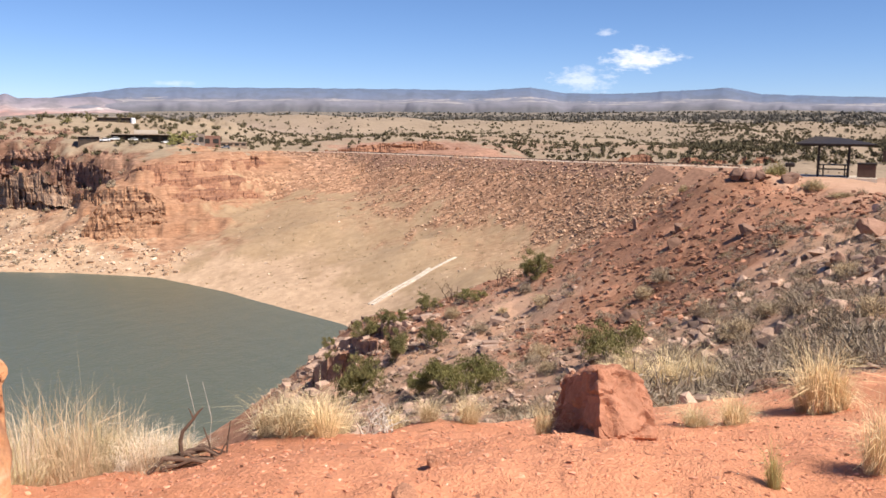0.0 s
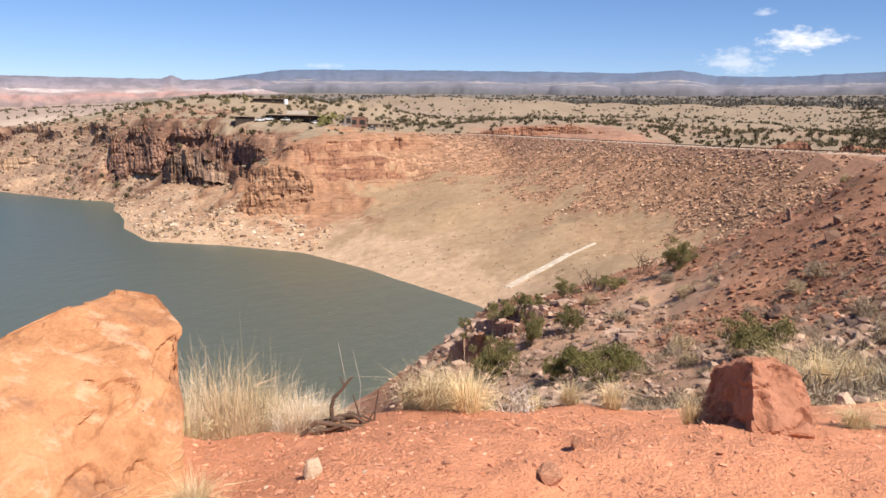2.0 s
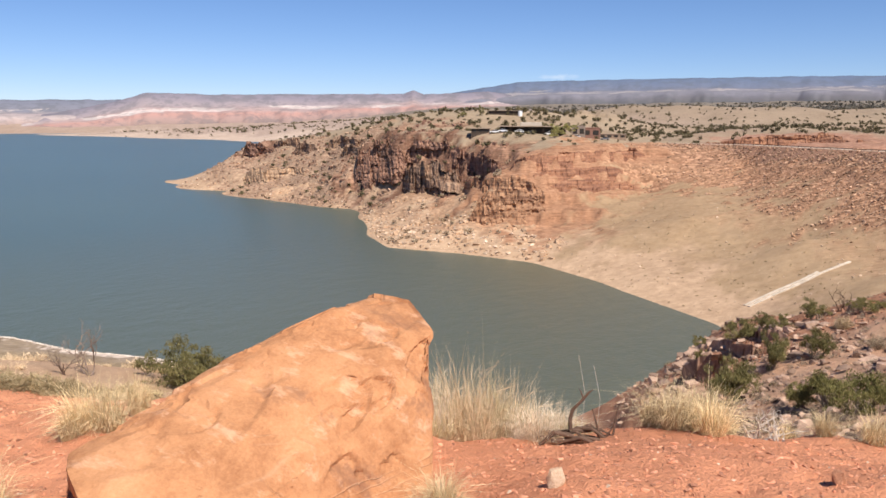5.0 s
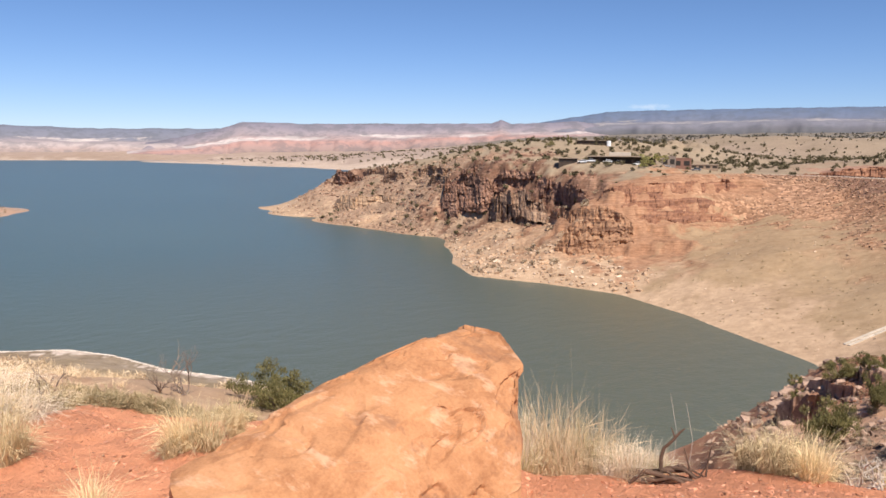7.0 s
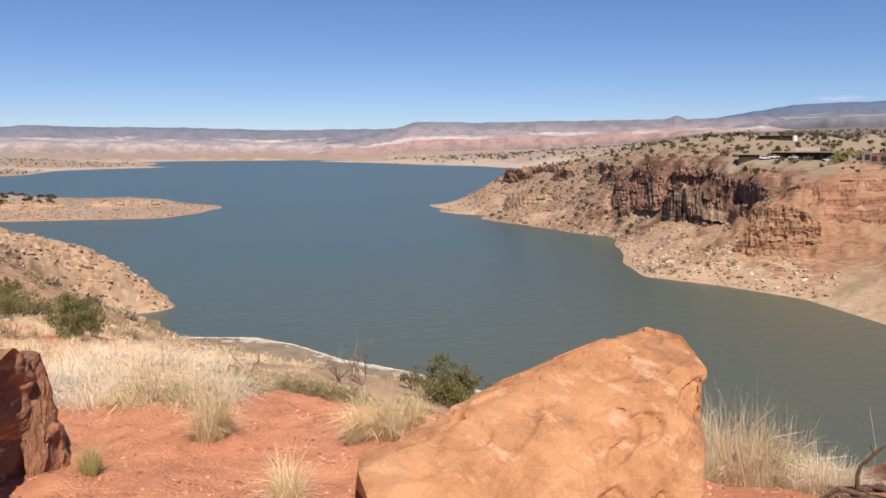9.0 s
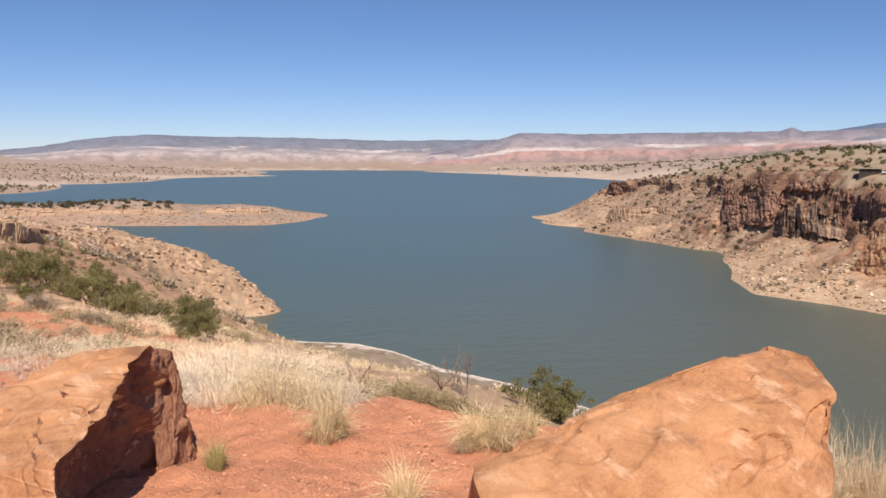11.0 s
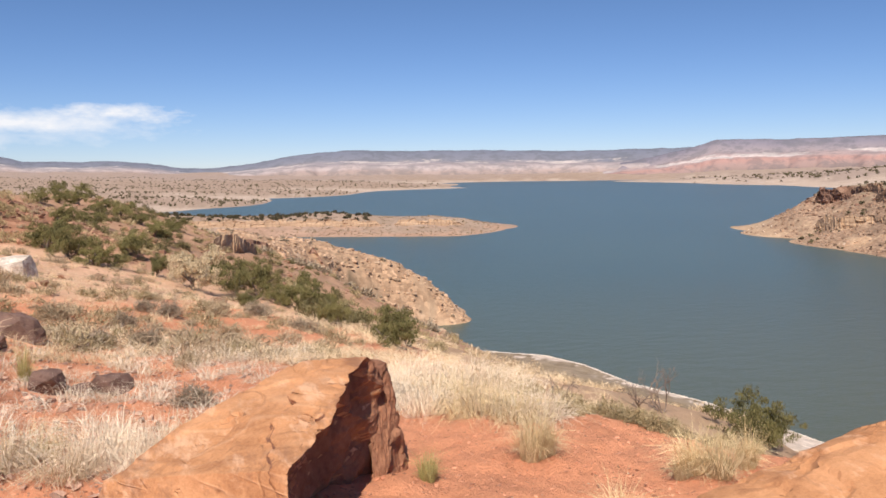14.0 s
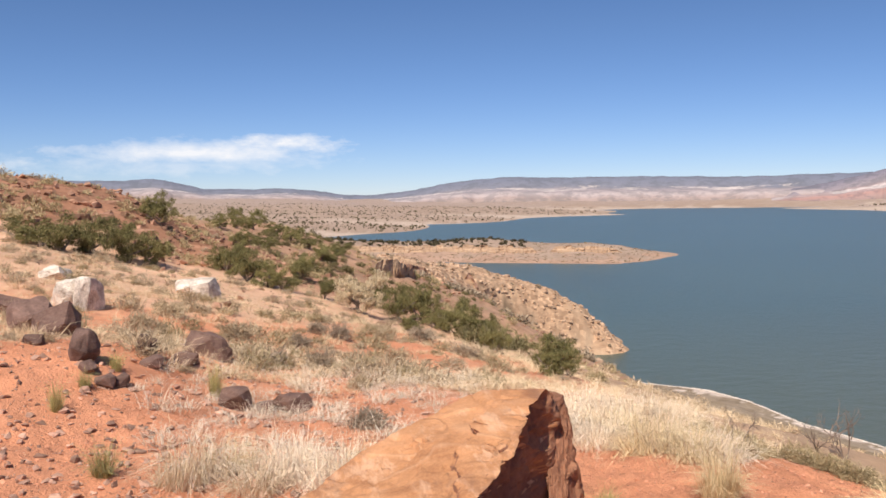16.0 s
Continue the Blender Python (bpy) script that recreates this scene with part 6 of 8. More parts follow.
def tube(bm, pts, radii, sides=5):
    """A tapered limb through the points."""
    rings = []
    for i, p in enumerate(pts):
        d = (pts[min(i + 1, len(pts) - 1)] - pts[max(i - 1, 0)]).normalized()
        a = d.orthogonal().normalized()
        b = d.cross(a)
        rings.append([bm.verts.new(p + (a * math.cos(k * 6.2832 / sides) + b * math.sin(k * 6.2832 / sides)) * radii[i]) for k in range(sides)])
    for r0, r1 in zip(rings, rings[1:]):
        for k in range(sides):
            bm.faces.new((r0[k], r0[(k + 1) % sides], r1[(k + 1) % sides], r1[k]))
    bm.faces.new(rings[-1])
    bm.faces.new(rings[0][::-1])


def limb(rng, bm, start, way, length, radius, depth, bend=0.35, sides=5):
    """A limb that forks; the tips are returned."""
    pts, d = [start.copy()], way.normalized()
    for _ in range(4):
        d = (d + Vector((rng.gauss(0, bend), rng.gauss(0, bend), rng.gauss(0.05, bend * 0.6))) * 0.6).normalized()
        pts.append(pts[-1] + d * length / 4)
    tube(bm, pts, [radius * (1 - 0.15 * i) for i in range(5)], sides)
    tips = [pts[-1]]
    if depth:
        for k in range(rng.choice((2, 3))):
            side = (d + Vector((rng.gauss(0, 0.8), rng.gauss(0, 0.8), rng.gauss(0.15, 0.5)))).normalized()
            tips += limb(rng, bm, pts[rng.choice((2, 3, 4))], side, length * rng.uniform(0.5, 0.75), radius * 0.5, depth - 1, bend, max(3, sides - 1))
    return tips


def juniper(seed, clumps=66, per=115, mat=JUNIPER, leaf=0.03, label="dark green juniper bush on dry ground", wide=0.5, wide_leaf=0.24):
    """A juniper one metre high and about as wide: trunk with limbs, crown of many leaf clumps."""
    rng, nrng = random.Random(seed), np.random.default_rng(seed)
    thing = new("juniper")
    thing.empty_display_size = 0.1
    tips = []
    bm = bmesh.new()
    tips += limb(rng, bm, Vector((rng.gauss(0, 0.03), rng.gauss(0, 0.03), -0.06)), Vector((rng.gauss(0, 0.25), rng.gauss(0, 0.25), 1)), 0.55, 0.04, 0)
    part("trunk", bm, BARK, thing)
    for _ in range(4):
        bm = bmesh.new()
        tips += limb(rng, bm, Vector((0, 0, rng.uniform(-0.03, 0.2))), Vector((rng.gauss(0, 0.7), rng.gauss(0, 0.7), 0.8)), 0.5, 0.024, 0, 0.5)
        part("limb", bm, BARK, thing)
    centres, spread = [], []
    lobes = [Vector((rng.gauss(0, 0.2) * wide / 0.5, rng.gauss(0, 0.2) * wide / 0.5, rng.uniform(0.17, 0.7))) for _ in range(6)] + tips[:4]
    for _ in range(clumps):
        c = lobes[rng.randrange(len(lobes))]
        d = Vector((rng.gauss(0, 1), rng.gauss(0, 1), rng.gauss(0, 1))).normalized() * rng.uniform(0.08, 0.26)
        p = c + d
        p.z = max(p.z, 0.07)
        centres.append(p)
        spread.append(rng.uniform(0.08, 0.15))
    v, t = leaf_cloud(nrng, centres, spread, per, leaf, 1.1, wide_leaf)
    crown = new("crown", array_mesh("crown", v, t, mat))
    crown.parent = thing
    return tagged(thing, label, "juniper", "junipers")


def blade_arrays(rng, count, height, lean, width, spread):
    """Drooping blades rising from a small base, each with two bends. Returns vertices and triangles."""
    a = rng.uniform(0, 6.283, count)
    base = np.stack([np.cos(a), np.sin(a), 0 * a], 1) * (spread * rng.random(count) ** 0.6)[:, None]
    turn = a + rng.normal(0, 0.8, count)
    out = np.stack([np.cos(turn), np.sin(turn), 0 * a], 1)
    h = (height * (0.3 + 0.7 * rng.random(count) ** 1.6))[:, None]
    l = (lean * (0.1 + rng.random(count) ** 1.1))[:, None]
    kink = rng.normal(0, 0.1, (count, 3)) * h
    mid = base + out * h * l * 0.3 + (0, 0, 0.6) * h * (1 - 0.1 * l) + kink
    tip = base + out * h * l * 0.95 + (0, 0, 1) * h * (1 - 0.5 * l) + kink * 2
    side = np.stack([-out[:, 1], out[:, 0], rng.normal(0, 0.4, count)], 1) * (width * rng.uniform(0.6, 1.3, count))[:, None]
    v = np.stack([base - side, base + side, mid - side * 0.8, mid + side * 0.8, tip], 1).reshape(-1, 3)
    v[:, 2] = np.maximum(v[:, 2], 0.02 * height) - 0.05 * height
    i = (np.arange(count) * 5)[:, None]
    t = np.concatenate([i + (0, 1, 3), i + (0, 3, 2), i + (2, 3, 4)])
    return v, t


def tuft_mesh(seed, count=950, lean=1.1, width=0.0032, spread=0.2, mat=STRAW):
    v, t = blade_arrays(np.random.default_rng(seed), count, 1.0, lean, width, spread)
    return array_mesh("grass_tuft", v, t, mat)


def bush_mesh(seed, mat, clumps=26, per=26, leaf=0.02, twigs=1500, flat=0.6):
    """A rounded twiggy shrub, one metre wide."""
    nrng = np.random.default_rng(seed)
    d = nrng.normal(size=(clumps, 3))
    d[:, 2] = np.abs(d[:, 2])
    d /= np.linalg.norm(d, axis=1, keepdims=True)
    c = d * nrng.uniform(0.2, 0.46, (clumps, 1)) * (1, 1, flat * 1.5) + (0, 0, 0.04)
    v, t = leaf_cloud(nrng, c, nrng.uniform(0.05, 0.12, clumps), per, leaf, 0.5)
    bv, bt = needle_cloud(nrng, twigs, flat, 0.006)
    return array_mesh("shrub", np.concatenate([v, bv]), np.concatenate([t, bt + len(v)]), mat)


def planted(name, me, az, r, width, height, label, category, group, rng):
    p = at(az, r)
    ob = new(name, me)
    ob.matrix_basis = Matrix.LocRotScale(p, Euler((rng.gauss(0, 0.06), rng.gauss(0, 0.06), rng.uniform(0, 6.28))), (width, width, height))
    return tagged(ob, label, category, group)


LEDGE_JUNIPERS = [(-3.2, 58.2, 1.8, 1.8), (4.2, 64.9, 1.6, 1.2), (6.4, 48.7, 1.6, 1.8), (3.8, 48.9, 1.3, 1.5), (8.3, 64.7, 2, 1.5), (7.1, 66.9, 1.4,
    1.3), (6, 64.3, 1.1, 0.96), (0.8, 59.7, 1.5, 0.73), (10.9, 72, 0.88, 1.4), (8.9, 41.5, 2, 2.1), (1.6, 60.9, 0.91, 0.75), (-8.3, 30.6, 1.9, 1.3),
    (10.8, 57.9, 0.87, 1.2)]
SCRUB_OAKS = [(3, 36.1, 1.7, 1.4), (1, 32, 2, 1.4), (4.4, 37.2, 1.3, 1.1), (8.6, 42.2, 1.7, 1.4)]
SLOPE_JUNIPERS = [(70.1, 16, 0.92, 0.82), (46.3, 19, 0.91, 0.97), (44.8, 19, 0.8, 0.65), (70.3, 15.5, 0.63, 0.79), (68.8, 17.6, 0.48, 0.6), (74, 17.4,
    0.53, 0.71)]
HILL_JUNIPERS = [(103.4, 27, 1.3, 0.83), (101.4, 27.1, 1.5, 1.2), (99.6, 27.7, 1.5, 1.4), (97.6, 28.3, 1.4, 1.2), (96.1, 28.9, 1.2, 0.89), (95.4,
    36.9, 1.3, 1.5), (91.5, 31.1, 1.3, 1.2), (90.1, 29.3, 1.2, 1.2), (88.8, 29.1, 0.99, 0.89), (86.5, 33.2, 1.2, 1.4), (87.7, 29.2, 0.89, 0.6), (90.7,
    32.8, 1.1, 0.89)]
BAND_JUNIPERS = [(80.1, 29.3, 1.2, 1.2), (78.5, 33.1, 1.2, 1.5), (77.2, 29.7, 1, 1), (75.9, 30, 1.2, 1.2), (74.5, 30.7, 1, 1.1), (81.6, 33, 0.9, 0.9),
    (85.1, 29.9, 0.81, 0.81), (79.5, 16.6, 0.51, 0.45)]
BACK_JUNIPERS = [(91.5, 64.9, 1.5, 1.1), (90.4, 68.3, 1.4, 1.1), (89.3, 71.8, 1.9, 1.6), (88, 70.4, 1.7, 1.4), (86.9, 70.3, 1.9, 1.6), (85.8, 70.3,
    1.7, 1.4), (88.6, 60.7, 1.7, 1.4), (90.2, 39.3, 1.1, 0.91), (85, 65.8, 1.5, 1.3), (84.1, 66.4, 1.5, 1.5), (83.7, 73.9, 1.5, 1.3), (90.5, 79.9,
    1.4, 1.1)]
RIM_GRASS = [(11.6, 5.18, 0.39, 0.3), (9.1, 5.01, 0.38, 0.29), (12.9, 5.35, 0.42, 0.31), (10.3, 5.4, 0.44, 0.33), (8.6, 5.5, 0.4, 0.28), (-0.3, 6.06, 0.33, 0.25), (2.5, 6.2, 0.3, 0.22), (-5.7, 4.83,
    0.2, 0.23), (4.8, 6.3, 0.26, 0.16)]
HILLSIDE_GRASS = [(-10.3, 22.1, 1.4, 1.3), (-12.7, 15.9, 1.2, 1.1), (-14.7, 14.9, 1, 0.96), (-22.3, 6.86, 0.56, 0.56), (-21.5, 6.92, 0.38, 0.42),
    (-25.9, 4.41, 0.33, 0.39), (-15.2, 5.71, 0.35, 0.16), (-17.6, 5.81, 0.36, 0.24), (-23.3, 6.8, 0.37, 0.42), (-8.8, 24.3, 0.83, 0.83)]
GREEN_TUFTS = [(-20.5, 3.97, 0.15, 0.23), (101.8, 5.8, 0.32, 0.24), (69.5, 4.76, 0.23, 0.18), (99.9, 8.25, 0.22, 0.22), (103.7, 7.24, 0.22, 0.27),
    (93.9, 8.48, 0.26, 0.38), (101.9, 7.75, 0.21, 0.21), (69.6, 4.69, 0.22, 0.19)]
PATCH_TUFTS = [(62, 5.2, 0.43, 0.34), (61.1, 5.24, 0.32, 0.34), (56.7, 3.97, 0.35, 0.24), (49.6, 4.95, 0.4, 0.27), (51.2, 5.01, 0.38, 0.29), (47.8,
    5.18, 0.28, 0.28), (52, 4.94, 0.24, 0.17), (27, 3.55, 0.27, 0.18), (26.9, 3.55, 0.31, 0.21)]
WHITE_GRASS = [(72, 6.81, 0.46, 0.37), (71, 6.89, 0.47, 0.42), (70, 7.18, 0.49, 0.36), (69.1, 6.46, 0.44, 0.35), (68.1, 6.71, 0.46, 0.41), (67.1,
    6.89, 0.47, 0.35), (66.1, 6.2, 0.42, 0.34), (65.1, 6.27, 0.43, 0.38), (64, 6.44, 0.44, 0.32), (63, 6.09, 0.41, 0.33), (61.9, 6.23, 0.42, 0.38),
    (60.8, 6.27, 0.43, 0.32), (71.3, 7.46, 0.46, 0.3), (70.3, 7.66, 0.47, 0.31), (69.3, 7.45, 0.46, 0.3), (68.3, 7.53, 0.46, 0.31), (67.2, 7.15, 0.44,
    0.29), (66.2, 8.95, 0.55, 0.37), (65.1, 7, 0.43, 0.29), (64.1, 9.12, 0.56, 0.37), (63, 7.43, 0.46, 0.3), (70.9, 8.28, 0.51, 0.29), (69.7, 9.32,
    0.57, 0.33), (68.5, 9.25, 0.57, 0.33), (67.3, 9.5, 0.58, 0.34), (66, 9.34, 0.57, 0.33), (64.7, 9.54, 0.58, 0.34), (63.5, 9.47, 0.58, 0.34), (62.2,
    15, 0.92, 0.53)]
CORNER_GRASS = [(97.3, 5.51, 0.41, 0.36), (95.8, 5.63, 0.42, 0.44), (94.2, 5.86, 0.44, 0.34), (93, 5.29, 0.4, 0.34), (91.4, 5.43, 0.41, 0.42), (89.6,
    5.82, 0.44, 0.34), (88.4, 5.23, 0.39, 0.34), (86.7, 5.39, 0.4, 0.42), (84.8, 5.93, 0.44, 0.34)]
SAGE_BUSHES = [(91.7, 13.2, 0.68, 0.5), (89.5, 10.7, 0.58, 0.36), (86.5, 10.8, 0.66, 0.44), (84.8, 14.4, 0.69, 0.44), (87.6, 13.2, 0.63, 0.36), (84.4,
    7.1, 0.53, 0.29), (81.2, 12.8, 0.7, 0.43), (79.2, 15.9, 0.87, 0.46), (81.7, 14.9, 0.71, 0.4), (84.1, 9.31, 0.44, 0.25), (95.8, 14.3, 0.88, 0.39),
    (97.6, 13.2, 0.72, 0.36), (76.4, 14.6, 0.89, 0.36), (86.3, 14.6, 0.6, 0.35)]
SLOPE_SAGE = [(-16.6, 24.5, 1.5, 1), (-20.1, 20.1, 1.2, 0.68), (-22.6, 20.5, 1.4, 0.84), (-24.4, 20.8, 1.1, 0.85), (-18.5, 27, 1.5, 0.83), (-11.7,
    46.5, 1.9, 1.3), (-20.5, 25, 1.4, 0.85), (-3.8, 37.5, 1.8, 1.3), (-3.8, 51.8, 1.8, 1.2), (-24.7, 12.5, 0.77, 0.51), (-14.7, 32.6, 1.6, 1), (0.4,
    49.4, 1.7, 1), (-0.5, 38.6, 1.1, 0.66), (-2.6, 56, 1.5, 1.1), (2.4, 57.4, 1.6, 1.4), (-1.1, 53.3, 1.1, 0.73), (-22.9, 30.1, 1.4, 0.82), (-10.6,
    45.6, 1.6, 1.2), (-4.4, 31.8, 1.3, 0.87)]
BENCH_BRUSH = [(55.5, 6.49, 0.4, 0.19), (53.5, 6.45, 0.39, 0.2), (57.4, 15.9, 0.65, 0.33), (50, 5.95, 0.24, 0.12), (66.8, 23.2, 0.95, 0.41), (51.5,
6.2, 0.3, 0.14), (61.2, 6.7, 0.4, 0.2), (59.2, 6.6, 0.45, 0.24), (58, 6.9, 0.4, 0.22), (56.4, 6.7, 0.46, 0.24), (54.6, 6.6, 0.42, 0.2), (52.6, 6.4, 0.4, 0.2), (48.8, 6.1, 0.34, 0.18), (47.2, 5.9, 0.3, 0.17)]
DEAD_BUSHES = [(59.6, 6.37, 0.24, 0.33), (51.6, 17.7, 0.78, 0.66), (53.2, 17.4, 0.59, 0.53)]
PAD_BUSHES = [(-18.4, 60, 1.9, 1.4), (-20.6, 55, 2.1, 1), (-22.2, 51.2, 2.1, 0.49), (-12.8, 60, 1.2, 0.82)]
BASALT_BOULDERS = [(104, 10.8, 0.57, 0.48), (102.5, 10, 0.53, 0.42), (101.7, 8.4, 0.39, 0.33), (97.9, 9.21, 0.2, 0.23), (97.6, 8.78, 0.22, 0.13),
    (94.1, 10.2, 0.5, 0.33), (92.7, 8.23, 0.31, 0.26), (89, 8.24, 0.35, 0.21), (90.8, 8.25, 0.19, 0.12), (100.7, 7.87, 0.17, 0.13), (99.8, 7.94, 0.15,
    0.12), (105.3, 13.5, 0.55, 0.31), (104.3, 9.09, 0.19, 0.12), (95.5, 9.35, 0.29, 0.19), (101.6, 8.1, 0.17, 0.099)]
WHITE_BOULDERS = [(93.7, 18.4, 0.83, 0.45), (101.4, 14.4, 0.59, 0.47), (100.5, 14.1, 0.44, 0.58), (102.1, 18, 0.61, 0.32)]
LOOSE_ROCKS = [(18.8, 3.48, 0.08, 0.08), (2.7, 3.48, 0.12, 0.066), (-16.9, 57, 1.3, 0.93), (-16, 57, 1, 0.78), (-17.4, 57, 1, 0.62), (-9.9, 58.5, 0.8,
    0.88), (-12.7, 53.1, 0.65, 0.51), (-9.7, 39.2, 0.91, 0.53), (-24.1, 40.7, 1.7, 0.83), (-22.5, 34.2, 0.93, 0.56), (-19.1, 57, 1.6, 0.62), (1.2,
    3.92, 0.08, 0.069), (-17.1, 47.3, 1.2, 0.5), (-12.3, 50.4, 0.82, 0.62)]
rng = random.Random(11)
# the tall stand at the rim beside the tan boulder: highest near the boulder, lower towards the driftwood
LAKESIDE_GRASS = []
for k in range(46):
    az = 29.2 - 10.6 * (k + rng.random()) / 46
    LAKESIDE_GRASS.append((az, rng.uniform(4.95, 5.75), rng.uniform(0.26, 0.4), (0.12 + 0.37 * min(1.0, max(0.0, (az - 19) / 5.0))) * rng.uniform(0.45, 1.3)))
JUNIPERS = [juniper(300 + k, wide=(0.4, 0.5, 0.6, 0.45, 0.55)[k]) for k in range(5)]
OAK = juniper(320, mat=leafy("oak_leaves", (0.10, 0.098, 0.034), (0.27, 0.245, 0.095)), label="low green scrub oak thicket among red rocks", wide=0.6)
BLOOM = juniper(321, 90, 110, BLOSSOM, 0.024, "pale blossoming shrub on the slope", 0.55, 0.4)
FRESH = juniper(322, 40, 60, FRESH_LEAF, 0.05, "yellow-green leafy shrub in fresh leaf", 0.6, 0.4)
used = set()


def plant_tree(source, az, r, w, h, label=""):
    """The source itself goes to the first spot, copies to the others."""
    m = Matrix.LocRotScale(at(az, r), Euler((0, 0, rng.uniform(0, 6.28))), (w * 1.05, w * 1.05, h * 1.08))
    ob = source if source not in used else copy_thing(source, m)
    used.add(source)
    ob.matrix_basis = m
    return tagged(ob, label)


SLOPE_JUNIPERS[1:3] = [(46.2, 19, 1.45, 1.15), (44.9, 19, 1.2, 0.9)]
for row in LEDGE_JUNIPERS:
    plant_tree(JUNIPERS[rng.randrange(5)], row[0], row[1], row[2] * 1.2, row[3] * 1.25)
for row in SLOPE_JUNIPERS:
    plant_tree(JUNIPERS[rng.randrange(5)], *row)
for row in HILL_JUNIPERS + BAND_JUNIPERS + BACK_JUNIPERS:
    plant_tree(JUNIPERS[rng.randrange(5)], row[0], row[1], row[2] * rng.uniform(0.9, 1.25), row[3] * rng.uniform(0.85, 1.2), "olive-green juniper among others on the hillside")
for row in SCRUB_OAKS:
    plant_tree(OAK, row[0], row[1], row[2] * 1.25, row[3] * 1.15)
plant_tree(BLOOM, 82.9, 27.5, 1.42, 1.42)
FRESH_BUSH = bush_mesh(457, leafy("pale_green_leaves", (0.22, 0.20, 0.075), (0.42, 0.37, 0.16)))
planted("shrub", FRESH_BUSH, PAD_BUSHES[0][0], PAD_BUSHES[0][1], PAD_BUSHES[0][2] * 1.1, PAD_BUSHES[0][3] * 1.5, "rounded pale green shrub beside the picnic pad", "shrub", "pad shrubs", rng)
plant_tree(FRESH, 20.9, 398, 9, 6, "yellow-green tree in fresh leaf by the buildings")
plant_tree(JUNIPERS[0], 26.0, 505, 3.6, 6.4, "tall dark conifer on the hilltop")
plant_tree(JUNIPERS[2], 27.2, 505, 5.0, 3.4, "dark juniper on the hilltop")

DULL_STRAW = leafy("dull_straw", (0.33, 0.27, 0.15), (0.62, 0.52, 0.33))
MUTED_STRAW = leafy("muted_straw", (0.46, 0.34, 0.21), (0.80, 0.63, 0.43))
TUFTS = [tuft_mesh(400 + k) for k in range(4)]
WHITE_TUFTS = [tuft_mesh(410 + k, 640, 1.7, 0.0036, 0.42, (PALE_STRAW, PALE_STRAW, STRAW, MUTED_STRAW)[k]) for k in range(4)]
TALL_TUFTS = [tuft_mesh(420 + k, 360, 1.1, 0.0034, 0.45, (MUTED_STRAW, PALE_STRAW, DULL_STRAW, MUTED_STRAW)[k]) for k in range(4)]
GREENS = [tuft_mesh(430 + k, 420, 0.9, 0.005, 0.2, GREEN_BLADES) for k in range(3)]
SAGES = [bush_mesh(440 + k, (SAGE, TAN_SAGE)[k % 2]) for k in range(4)]
BRUSHES = [bush_mesh(450 + k, OLIVE_BRUSH) for k in range(4)]

for rows, meshes, name, label, group in (
        (RIM_GRASS + PATCH_TUFTS + HILLSIDE_GRASS, TUFTS, "grass_tuft", "dry straw-coloured bunch grass on red dirt", "bunch grass"),
        (LAKESIDE_GRASS, TALL_TUFTS, "grass_tuft", "tall dry grass stems beside the tan boulder", "tall grass by the boulder"),
        (WHITE_GRASS + CORNER_GRASS, WHITE_TUFTS, "grass_tuft", "bleached pale dry grass in a thick patch", "pale grass"),
        (GREEN_TUFTS, GREENS, "grass_tuft", "small greenish grass tuft on red dirt", "green tufts"),
        (SAGE_BUSHES + SLOPE_SAGE, SAGES, "shrub", "grey dry sagebrush on the slope", "sagebrush"),
        (BENCH_BRUSH + PAD_BUSHES[1:], BRUSHES, "shrub", "low olive-brown brush on dry ground", "brush")):
    for a, d, w, h in rows:
        k = 1.5 if name == "shrub" else 1.0
        planted(name, meshes[rng.randrange(len(meshes))], a, d, w * (1.0 if name == "shrub" else 0.85), h * (k if name == "shrub" else rng.uniform(0.75, 1.3) if group == "pale grass" else 1.25), label, "shrub" if name == "shrub" else "grass", group, rng)
# a green flush in the tall grass
for a, d, w, h in LAKESIDE_GRASS[4:34:5]:
    planted("grass_tuft", GREENS[rng.randrange(3)], a - 0.4, d, w * 0.5, h * 0.8, "greenish young grass among tall dry stems", "grass", "green tufts", rng)


def bare_bush(seed, mat, depth=3, name="dead_bush"):
    r2 = random.Random(seed)
    bm = bmesh.new()
    for _ in range(4):
        limb(r2, bm, Vector((r2.gauss(0, 0.04), r2.gauss(0, 0.04), -0.04)), Vector((r2.gauss(0, 0.6), r2.gauss(0, 0.6), 1)), 0.5, 0.026, depth, 0.45, 4)
    me = bpy.data.meshes.new(name)
    bm.to_mesh(me)
    bm.free()
    me.materials.append(mat)
    return me


for k, (a, d, w, h) in enumerate(DEAD_BUSHES):
    planted("dead_bush", bare_bush(460 + k, GREY_TWIGS, 4), a, d + 0.8, w * 1.3, h * 1.8, "leafless dark dead bush on the slope", "dead bush", "dead bushes", rng)
planted("dead_bush", bare_bush(470, WHITE_WOOD, 2), 6.6, 5.85, 0.44, 0.34, "bleached white dead branches at the rim", "dead branches", "dead branches", rng)
planted("dead_bush", bare_bush(471, WHITE_WOOD, 2), 5.4, 5.85, 0.36, 0.26, "bleached white dead branches at the rim", "dead branches", "dead branches", rng)
planted("dead_bush", bare_bush(472, DEAD_WOOD, 2), -0.8, 62, 2.2, 2.4, "bare dead juniper snag on the ledge", "dead bush", "dead bushes", rng)
planted("dead_bush", bare_bush(473, DEAD_WOOD, 2), 2.6, 66, 2.0, 2.4, "bare dead juniper snag on the ledge", "dead bush", "dead bushes", rng)


